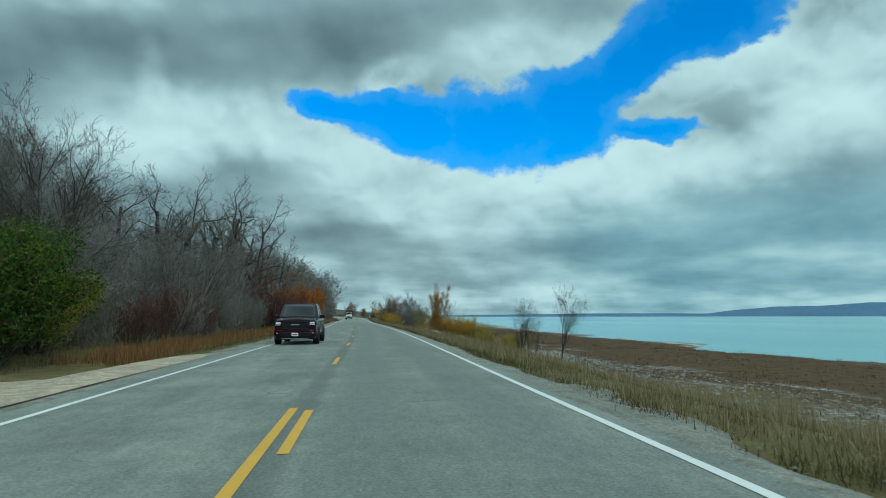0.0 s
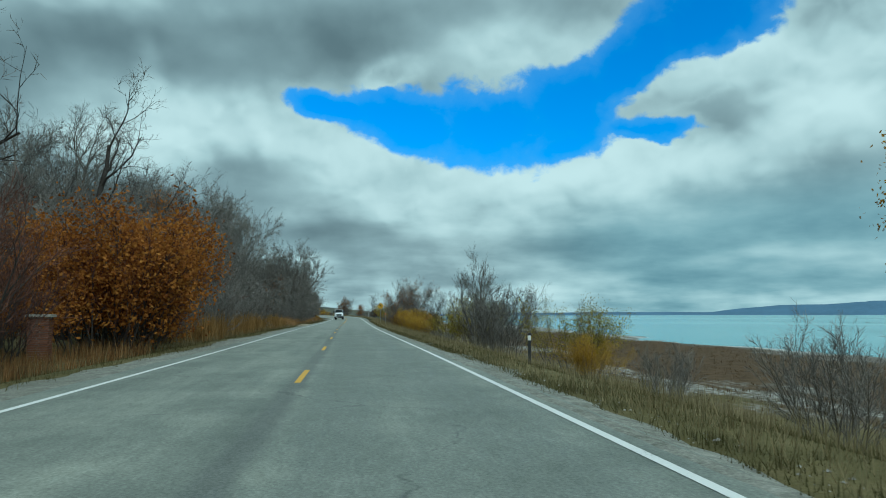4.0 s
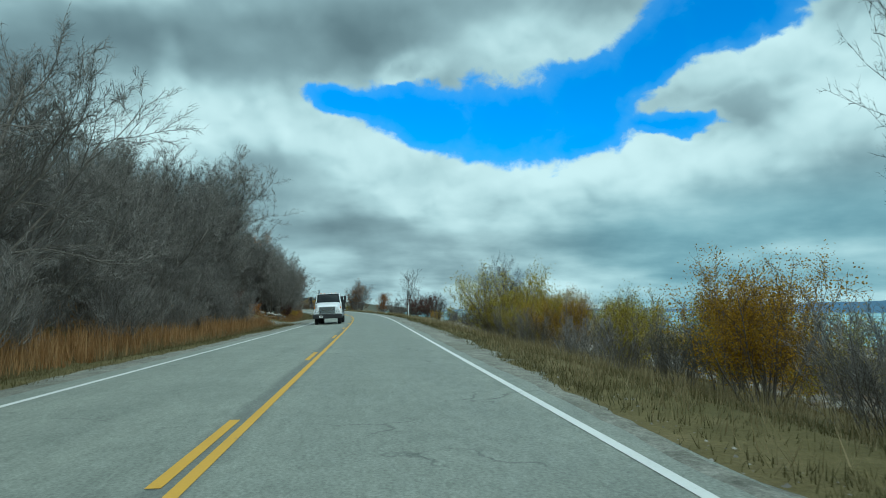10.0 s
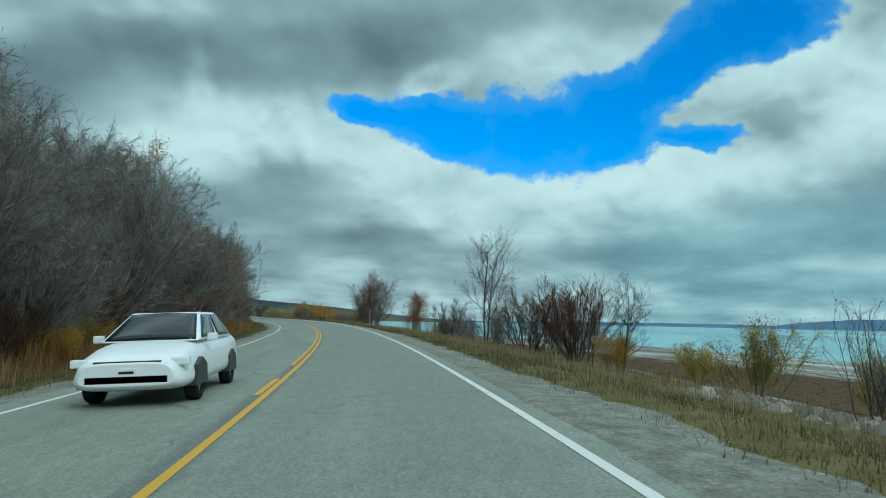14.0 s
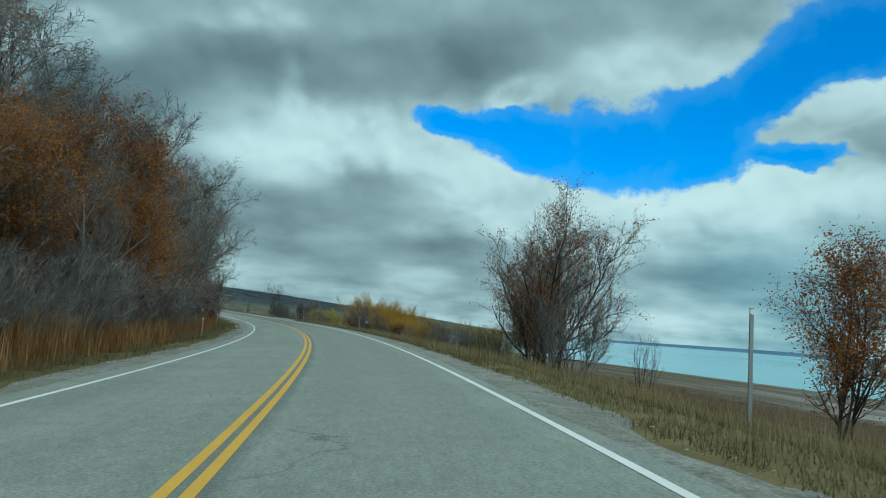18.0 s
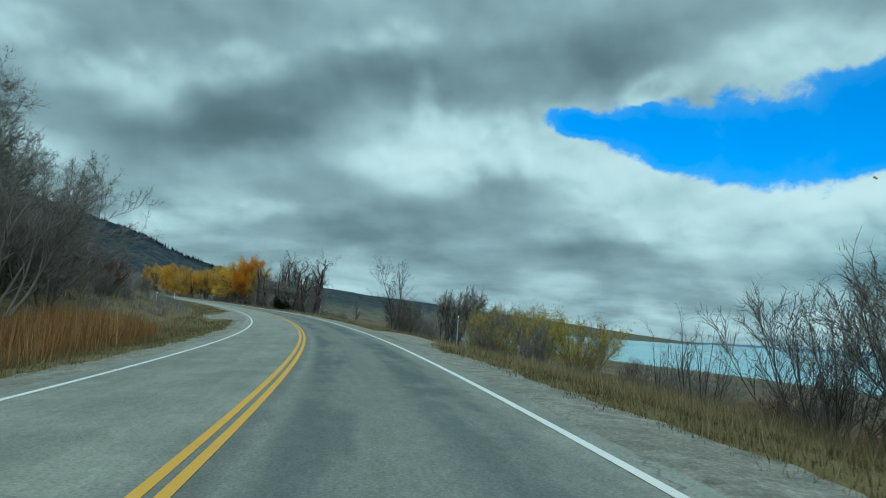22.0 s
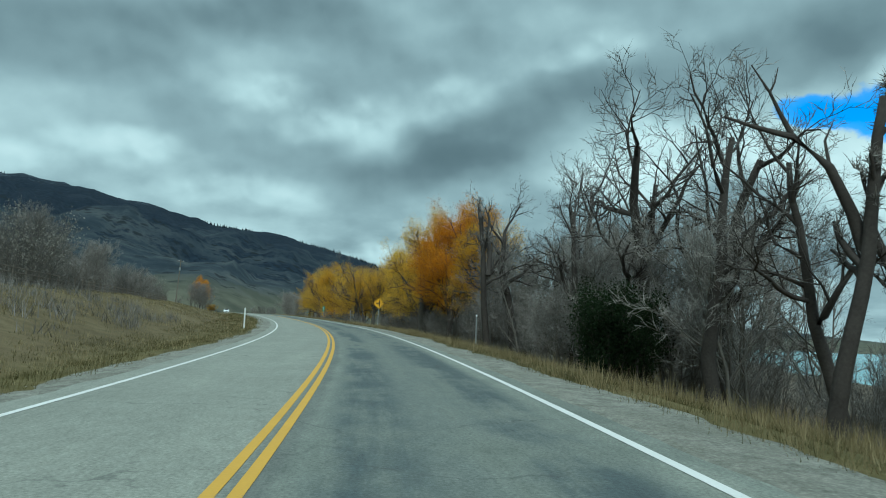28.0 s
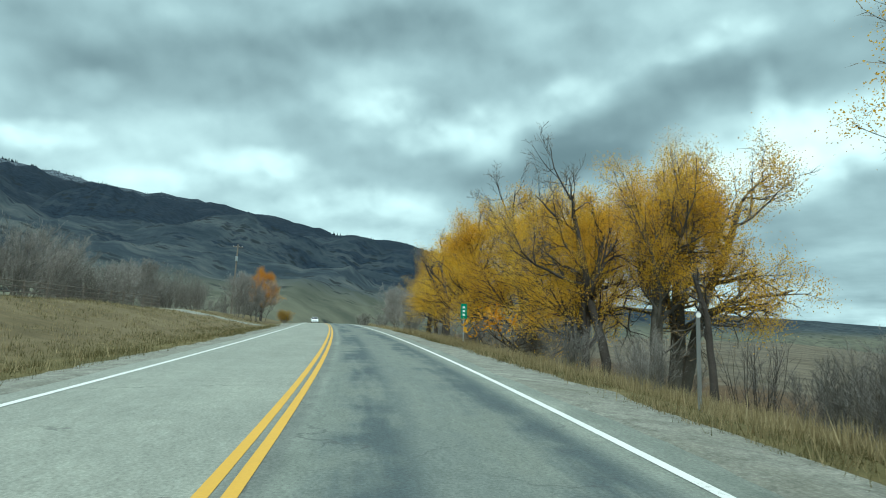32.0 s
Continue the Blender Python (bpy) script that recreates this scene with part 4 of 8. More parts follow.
class Growth:
    """Collects a plant's bark, twigs and leaves as three meshes."""

    def __init__(self, seed):
        self.r = random.Random(seed)
        self.bark, self.twig, self.leaf = ([], []), ([], []), ([], [])
        self.sprays = []

    def around(self, d, angle):
        """A direction at that angle from d, any way round."""
        a = d.orthogonal().normalized()
        b = d.cross(a)
        f = self.r.uniform(0, 2 * math.pi)
        return (d * math.cos(angle) + (a * math.cos(f) + b * math.sin(f)) * math.sin(angle)).normalized()

    def tube(self, pts, radii, sides):
        v, f = self.bark
        base = len(v)
        for i, (p, r) in enumerate(zip(pts, radii)):
            d = (pts[min(i + 1, len(pts) - 1)] - pts[max(i - 1, 0)]).normalized()
            a = d.orthogonal().normalized()
            b = d.cross(a)
            for k in range(sides):
                w = 2 * math.pi * k / sides
                q = p + (a * math.cos(w) + b * math.sin(w)) * r
                v.append((q.x, q.y, q.z))
        for i in range(len(pts) - 1):
            for k in range(sides):
                n = (k + 1) % sides
                f.append((base + i * sides + k, base + i * sides + n, base + (i + 1) * sides + n, base + (i + 1) * sides + k))
        if sides > 4:
            f.append(tuple(base + (len(pts) - 1) * sides + k for k in range(sides)))

    def needle(self, p, q, r):
        v, f = self.twig
        a = self.around((q - p).normalized(), 1.5708) * r * 1.3
        n = len(v)
        v.extend((tuple(p + a), tuple(p - a), tuple(q)))
        f.append((n, n + 1, n + 2))

    def leaves(self, p, n, size, out):
        self.sprays.append((p.x, p.y, p.z, n, size, out))

    def grown_leaves(self):
        """All leaves at once: small folded blades strewn round their twigs."""
        if not self.sprays:
            return [], []
        rr = np.random.RandomState(self.r.randrange(1 << 30))
        a = np.array(self.sprays)
        a = np.repeat(a, a[:, 3].astype(int), 0)
        n = len(a)
        c = a[:, :3] + rr.randn(n, 3) * a[:, 5:6]
        size = a[:, 4:5]
        u = rr.randn(n, 3)
        u /= np.linalg.norm(u, axis=1, keepdims=True)
        w = np.cross(u, rr.randn(n, 3))
        w /= np.linalg.norm(w, axis=1, keepdims=True)
        k = size * rr.uniform(0.6, 1.25, (n, 1))
        fold = np.cross(u, w) * size * 0.18
        v = np.stack([c - u * k, c + w * k * 0.6 + fold, c + u * k, c - w * k * 0.6 + fold], 1).reshape(-1, 3)
        i = np.arange(n) * 4
        f = np.stack([np.stack([i, i + 1, i + 2], 1), np.stack([i, i + 2, i + 3], 1)], 1).reshape(-1, 3)
        return v.tolist(), f.tolist()

    def branch(self, p, d, length, radius, level, o):
        R = self.r
        segs = o.get("segs", (6, 4, 2))[min(level, 2)]
        pts, rad = [p.copy()], [radius]
        step = length / segs
        taper = o["taper"][min(level, len(o["taper"]) - 1)]
        for i in range(segs):
            d = (d + Vector((R.gauss(0, 1), R.gauss(0, 1), R.gauss(0, 1))) * o["bend"] * (0.45 if level == 0 else 1) + Vector((0, 0, o["up"] if level else 0.08))).normalized()
            p = p + d * step
            pts.append(p.copy())
            rad.append(radius * (1 - (1 - taper) * (i + 1) / segs))
        sides = o.get("sides", (7, 4, 3))[min(level, 2)]
        self.tube(pts, rad, sides)
        last = level >= o["levels"] - 1
        in_leaf = R.random() < o.get("clumpy", 1.0)
        n = o["kids"][min(level, len(o["kids"]) - 1)]
        lo = o["first"] if level == 0 else 0.2
        for j in range(n):
            t = lo + (1 - lo) * (j + R.random()) / n
            i = min(int(t * segs), segs - 1)
            q = pts[i].lerp(pts[i + 1], t * segs - i)
            dd = (pts[i + 1] - pts[i]).normalized()
            ang = radians(R.uniform(*o["angle"]))
            c = self.around(dd, ang)
            if last:
                w = R.uniform(0.6, 1.2) * o["twig"]
                c = (c + Vector((0, 0, o["up"] * 1.5 - o.get("droop", 0)))).normalized()
                e = q + c * w
                self.needle(q, e, o["twig_r"])
                for _ in range(o.get("sub", 1)):
                    s0 = q.lerp(e, R.uniform(0.2, 0.8))
                    c2 = self.around(c, radians(R.uniform(25, 60)))
                    self.needle(s0, s0 + c2 * w * R.uniform(0.35, 0.7), o["twig_r"] * 0.75)
                if o.get("leaf") and in_leaf and R.random() < o.get("leafy", 1.0) and o.get("leaf_lo", 0) <= q.z <= o.get("leaf_hi", 99):
                    self.leaves(q.lerp(e, 0.7), o["leaf"], o["leaf_size"], o.get("leaf_out", w * 0.3))
            else:
                ln = length * R.uniform(*o["ratio"]) * (1.1 - 0.55 * t if level == 0 else 1)
                self.branch(q, c, ln, max(rad[i] * R.uniform(0.45, 0.7), 0.008), level + 1, o)

    def plant(self, o):
        R = self.r
        for k in range(o["stems"]):
            a = R.uniform(0, 2 * math.pi)
            tilt = radians(R.uniform(*o["tilt"]))
            d = Vector((math.sin(tilt) * math.cos(a), math.sin(tilt) * math.sin(a), math.cos(tilt)))
            foot = Vector((math.cos(a), math.sin(a), 0)) * o.get("foot", 0.0) * R.random()
            self.branch(foot - Vector((0, 0, 0.15)), d, o["height"] * R.uniform(0.75, 1.05), o["radius"] * R.uniform(0.7, 1.1), 0, o)
        return self


BARE = dict(stems=1, tilt=(0, 6), height=9.0, radius=0.16, levels=3, kids=(18, 9, 13), taper=(0.25, 0.3, 0.4), ratio=(0.38, 0.58), angle=(25, 55), bend=0.17, up=0.12, first=0.12, twig=0.6, twig_r=0.0065, sub=4)
POPLAR = dict(BARE, stems=5, tilt=(5, 28), foot=0.5, height=9.5, radius=0.12, kids=(10, 7, 11), angle=(18, 46), up=0.14, first=0.15)
DOME = dict(BARE, stems=8, tilt=(6, 46), foot=0.8, height=8.0, radius=0.10, kids=(10, 7, 12), angle=(20, 52), bend=0.19, up=0.10, first=0.18, twig=0.5)
OPEN = dict(BARE, stems=2, tilt=(3, 14), foot=0.3, radius=0.11, kids=(13, 7, 8), angle=(25, 58), twig=0.6, twig_r=0.0065, sub=2, first=0.2)
SNAG = dict(stems=1, tilt=(0, 8), height=9.5, radius=0.34, levels=4, segs=(9, 6, 3), kids=(7, 5, 4, 4), taper=(0.32, 0.3, 0.3, 0.4), ratio=(0.36, 0.62), angle=(28, 62), bend=0.25, up=0.12, first=0.34, twig=0.5, twig_r=0.009, sub=2)
STUB = dict(SNAG, height=8.0, radius=0.25, kids=(7, 4, 4, 5), taper=(0.5, 0.35, 0.3, 0.4), ratio=(0.12, 0.28), first=0.4, bend=0.22, twig=0.28, sub=1)
BRUSH = dict(segs=(4, 2, 1), sides=(4, 3, 3), stems=20, tilt=(3, 44), foot=0.9, height=3.0, radius=0.026, levels=2, kids=(10, 11), taper=(0.3, 0.3), ratio=(0.3, 0.5), angle=(15, 44), bend=0.14, up=0.12, first=0.15, twig=0.45, twig_r=0.0055, sub=2)
WILLOW = dict(BRUSH, stems=22, tilt=(3, 48), height=3.1, kids=(9, 8), leaf=16, leaf_size=0.029, leaf_out=0.17, leafy=0.95)
THIN = dict(BRUSH, stems=9, tilt=(2, 20), kids=(6, 5), height=3.4)
COTTON = dict(BARE, stems=2, tilt=(3, 14), foot=0.3, height=10.5, radius=0.26, kids=(13, 8, 9), angle=(28, 62), bend=0.17, up=0.1, twig=0.7, sub=1, leaf=34, leaf_size=0.046, leaf_out=0.28, first=0.16, leafy=0.9, clumpy=0.74, leaf_lo=1.2)
OLD = dict(BARE, stems=2, tilt=(4, 12), foot=0.5, height=9.5, radius=0.38, levels=4, segs=(7, 5, 3), kids=(9, 6, 5, 6), taper=(0.42, 0.3, 0.3, 0.4), ratio=(0.4, 0.62), angle=(30, 66), bend=0.2, up=0.07, twig=0.55, sub=1, leaf=40, leaf_size=0.035, leaf_out=0.26, first=0.28, leafy=0.85, clumpy=0.54, leaf_lo=2.8)


def plant_meshes(name, seed, o):
    g = Growth(seed).plant(o)
    g.leaf = g.grown_leaves()
    out = []
    for label, (v, f), in (("trunk", g.bark), ("crown", g.twig), ("foliage", g.leaf)):
        out.append(None if not v else (label, v, f))
    return out


def plant(name, seed, o, mats, label, category):
    """A plant as a thing: an Empty at its foot with trunk, twigs and crown."""
    top = tagged(new(name), label, category)
    for piece, mat in zip(plant_meshes(name, seed, o), mats):
        if piece:
            part_name, v, f = piece
            if category == "shrub" and part_name == "trunk":
                part_name = "stem"
            ob = new(part_name, mesh_from(part_name, v, f, mat, None, part_name in ("trunk", "stem")))
            ob.parent = top
    return top


SPECIES = {}


def species(key, name, count, o, mats, label, category, height):
    SPECIES[key] = (name, count, o, mats, label, category, height, [])


def put(key, s, lat, height, turn=None, group="", label="", wide=1.0):
    """Sets a plant of a kind on the ground; the first ones of each kind are grown, later ones share their meshes."""
    name, count, o, mats, text, category, h0, made = SPECIES[key]
    rr = random.Random(int(s * 977 + lat * 131) + 5)
    if len(made) < count:
        made.append(plant(name, sum(ord(c) for c in key) * 7 + len(made), o, mats, label or text, category))
        made[-1]["reach"] = max(v.co.z for c in made[-1].children for v in c.data.vertices)
        ob = made[-1]
    else:
        ob = copy_thing(made[rr.randrange(count)], pose(0, 0, 0))
        ob["label"] = label or text
    k = height / ob["reach"]
    p = spot(s, lat, rr.uniform(0, 360) if turn is None else turn, 1.0, 0.05)
    m = p @ Matrix.Diagonal((k * wide, k * wide, k, 1))
    ob.matrix_basis = m
    if group:
        ob["group"] = group
    return ob


species("bare", "bare_tree", 5, BARE, (BARK_GREY, TWIG_GREY, None), "leafless grey tree with a dense twiggy crown", "tree", 9.5)
species("poplar", "multistem_tree", 4, POPLAR, (BARK_GREY, TWIG_GREY, None), "leafless many-stemmed grey tree beside the road", "tree", 10.5)
species("dome", "round_crowned_tree", 4, DOME, (BARK_GREY, TWIG_GREY, None), "leafless grey tree with a wide rounded crown of fine twigs", "tree", 9.0)
species("open", "slender_tree", 4, OPEN, (BARK_DARK, TWIG_DARK, None), "slender leafless dark tree on the lake bank", "tree", 9.5)
species("airy", "upright_tree", 2, dict(OPEN, stems=5, tilt=(3, 20), foot=0.25, radius=0.075, kids=(11, 8, 9), bend=0.1, up=0.16, twig=0.42, twig_r=0.005, sub=3, first=0.12), (BARK_DARK, TWIG_DARK, None), "leafless many-stemmed tree with fine upright twigs on the lake side", "tree", 7.0)
species("snag", "dead_tree", 5, SNAG, (BARK_DARK, TWIG_GREY, None), "dead dark tree with crooked broken limbs", "tree", 12.5)
species("gnarl", "gnarled_tree", 3, dict(SNAG, height=10.5, radius=0.24, kids=(10, 6, 5, 7), first=0.16, bend=0.2, up=0.1, twig=0.55, twig_r=0.007, sub=3), (BARK_DARK, TWIG_GREY, None), "gnarled leafless tree with heavy dark limbs and fine twigs", "tree", 11.0)
species("stub", "broken_tree", 2, STUB, (BARK_DARK, TWIG_GREY, None), "dead broken-topped trunk with stubby limbs", "tree", 9.0)
species("juniper", "juniper", 1, dict(WILLOW, stems=24, tilt=(0, 24), leaf=30, leaf_size=0.045, leaf_out=0.2, leafy=1.0), (BARK_DARK, TWIG_DARK, LEAF_JUNIPER), "dense dark green juniper among the bare trees", "tree", 4.0)
species("spread", "spreading_shrub", 2, dict(BRUSH, segs=(5, 3, 2), stems=6, tilt=(8, 46), foot=0.3, radius=0.028, levels=3, kids=(8, 6, 8), up=0.17, bend=0.14, twig=0.34, twig_r=0.0045, sub=2), (BARK_DARK, TWIG_GREY, None), "spreading leafless shrub with fine upturned twigs", "shrub", 4.0)
species("tan", "brown_leaved_tree", 3, dict(BARE, leaf=11, leaf_size=0.055, leaf_out=0.22, leafy=0.8, clumpy=0.7), (BARK_GREY, TWIG_GREY, LEAF_RUST), "grey tree keeping some rust-brown leaves", "tree", 9.5)
species("brush", "bare_shrub", 4, BRUSH, (BARK_GREY, TWIG_GREY, None), "leafless grey shrub of many thin stems", "shrub", 3.9)
species("redbrush", "red_shrub", 3, dict(BRUSH, sub=2), (BARK_DARK, TWIG_RED, None), "leafless reddish-brown shrub, dense at the base", "shrub", 3.9)
species("thin", "sparse_shrub", 3, THIN, (BARK_DARK, TWIG_GREY, None), "sparse leafless shrub on the lake bank", "shrub", 4.2)
species("gold", "willow_shrub", 4, WILLOW, (BARK_GREY, TWIG_TAN, LEAF_GOLD), "golden-leaved willow shrub on the roadside bank", "shrub", 4.0)
species("olive", "willow_shrub", 3, dict(WILLOW, stems=14, radius=0.032, leaf=14, leaf_size=0.034, clumpy=0.8), (BARK_GREY, TWIG_TAN, LEAF_OLIVE), "olive-yellow willow shrub with small leaves", "shrub", 4.0)
species("rust", "rust_shrub", 3, dict(WILLOW, leaf=10, leaf_size=0.05), (BARK_DARK, TWIG_RED, LEAF_RUST), "rust-orange leafy shrub at the edge of the wood", "shrub", 4.0)
species("green", "green_shrub", 2, dict(WILLOW, stems=26, leaf=14, leaf_size=0.055, tilt=(3, 45)), (BARK_DARK, TWIG_TAN, LEAF_GREEN), "dense dark green shrub at the roadside", "shrub", 4.0)
species("orange", "orange_tree", 1, dict(OPEN, stems=7, tilt=(1, 15), foot=0.5, bend=0.06, height=6.0, radius=0.05, kids=(14, 6, 6), angle=(24, 50), up=0.16, ratio=(0.14, 0.26), twig=0.34, leaf=8, leaf_size=0.036, leaf_out=0.2, leafy=0.8, first=0.05), (BARK_GREY, TWIG_TAN, LEAF_AMBER), "slim upright tree with orange autumn leaves", "tree", 6.4)
species("oak", "russet_tree", 2, dict(OPEN, height=6.5, radius=0.07, stems=4, foot=0.4, tilt=(2, 16), first=0.06, leaf=7, leaf_size=0.05, leaf_out=0.2, leafy=0.75, kids=(14, 6, 8), twig=0.45, leaf_hi=9), (BARK_DARK, TWIG_GREY, LEAF_RUST), "young tree with thin russet leaves on the bank", "tree", 7.0)
species("cotton", "cottonwood", 4, COTTON, (BARK_DARK, TWIG_TAN, LEAF_YELLOW), "tall cottonwood with yellow autumn leaves", "tree", 12.0)
species("flame", "cottonwood", 2, dict(COTTON, leaf=42, leaf_size=0.048, leaf_out=0.30, leafy=1.0, clumpy=0.85, leaf_lo=0.5), (BARK_DARK, TWIG_TAN, LEAF_ORANGE), "tall cottonwood with dense orange leaves", "tree", 12.0)
species("old", "old_cottonwood", 3, OLD, (BARK_OLD, TWIG_TAN, LEAF_YELLOW), "old thick-trunked cottonwood with thinning yellow leaves", "tree", 11.0)
species("ghost", "thicket_tree", 3, dict(BARE, height=6.0, radius=0.07, kids=(14, 7, 8), stems=3, tilt=(3, 20), foot=0.6, twig=0.5), (BARK_GREY, TWIG_PALE, None), "pale grey leafless thicket tree behind the fence", "tree", 6.0)
species("pale", "pale_shrub", 2, dict(WILLOW, stems=18, leaf=2, leaf_size=0.05), (BARK_GREY, TWIG_GREY, LEAF_PALE), "pale grey-white shrub in seed beside the road", "shrub", 4.0)
species("mixed", "twiggy_tree", 3, dict(OPEN, height=8.5, leaf=3, leaf_size=0.06, leafy=0.3, stems=4, foot=0.5, tilt=(4, 24), first=0.1, kids=(14, 8, 10), twig_r=0.0055, sub=3), (BARK_DARK, TWIG_GREY, LEAF_RUST), "twiggy grey tree with a few brown leaves", "tree", 9.0)

rnd = random.Random(11)


LOW_WOOD = ([208, 214, 256, 262, 332, 338, 372, 382], [1.0, 0.76, 0.76, 1.0, 1.0, 0.74, 0.76, 1.0])


def wood(s0, s1, rows, kinds, step, heights, group):
    """A stretch of wood on the left: rows at their distances, front row lowest; the trees stay lower in two stretches."""
    for lat, gain in rows:
        s = s0 + rnd.random() * step
        while s < s1:
            put(rnd.choice(kinds), s, lat + rnd.uniform(-1.2, 1.2), rnd.uniform(*heights) * gain * rnd.choice((0.85, 1.0, 1.1, 1.2, 1.3)) * float(np.interp(s, LOW_WOOD[0], LOW_WOOD[1])), group=group)
            s += step * rnd.uniform(0.7, 1.35)


G1 = "trees of the roadside wood"
wood(31, 76, [(-13, 0.75), (-17, 1.0), (-23, 1.15)], ["bare", "dome", "bare", "dome"], 4.6, (7.5, 10.0), G1)
wood(78, 112, [(-16, 0.75), (-21, 0.95)], ["bare", "snag"], 5.5, (9.0, 11.5), G1)
wood(112, 158, [(-11.5, 0.75)], ["bare", "dome", "bare"], 4.2, (9.5, 12.5), G1)
wood(158, 171, [(-12.5, 0.85)], ["bare", "tan"], 3.6, (9.0, 11.0), G1)
wood(112, 172, [(-15, 1.0), (-20, 1.15)], ["bare", "dome", "bare"], 4.4, (9.5, 12.5), G1)
wood(197, 258, [(-11, 0.7)], ["bare", "dome"], 4.6, (10.5, 13.5), G1)
wood(207, 262, [(-14.5, 1.0)], ["bare", "dome"], 4.4, (10.5, 13.5), G1)
wood(224, 266, [(-19, 1.1)], ["bare", "dome"], 4.6, (10.5, 13.5), G1)
wood(236, 268, [(-24, 1.1)], ["bare", "dome"], 4.8, (10.5, 13.5), G1)
wood(294, 330, [(-10.5, 0.7), (-13.5, 0.95), (-17, 1.0), (-22, 1.0)], ["dome", "dome", "bare"], 3.6, (9.5, 11.0), G1)
wood(330, 437, [(-10.5, 0.75), (-14, 1.0), (-19, 1.1)], ["bare", "dome", "tan"], 4.8, (10.0, 13.0), G1)
wood(452, 478, [(-14.2, 0.8), (-17, 0.95), (-22, 1.0)], ["bare", "dome"], 3.8, (8.0, 9.5), G1)
wood(470, 500, [(-15.5, 1.0), (-18, 1.0), (-24, 1.1)], ["brush", "redbrush", "brush"], 3.0, (2.0, 3.4), "shrubs on the bank")
wood(272, 282, [(-19, 1.0)], ["bare", "dome"], 3.8, (9.5, 11.5), G1)
wood(270, 292, [(-25, 1.0), (-30, 1.0)], ["bare", "dome"], 3.8, (9.5, 11.5), G1)
wood(254, 270, [(-13, 1.0), (-17, 1.1)], ["brush", "redbrush"], 2.4, (3.6, 4.6), "thicket under the wood")
wood(294, 318, [(-15, 1.0), (-19.5, 1.1), (-24, 1.1)], ["brush", "redbrush"], 2.6, (2.6, 3.4), "thicket under the wood")
# thickets before the trees
wood(30, 78, [(-11, 1.0)], ["brush", "redbrush", "brush"], 3.0, (2.5, 4.2), "thicket under the wood")
wood(79, 101, [(-9.5, 0.85), (-12.5, 1.1)], ["redbrush"], 2.4, (4.0, 5.4), "thicket under the wood")
wood(116, 160, [(-10, 1.0)], ["brush", "brush", "redbrush"], 2.8, (3.0, 4.8), "thicket under the wood")
wood(193, 258, [(-9.8, 1.0)], ["brush"], 2.8, (3.0, 5.0), "thicket under the wood")
wood(298, 436, [(-9.8, 1.0)], ["brush", "brush", "redbrush"], 3.0, (2.8, 4.6), "thicket under the wood")
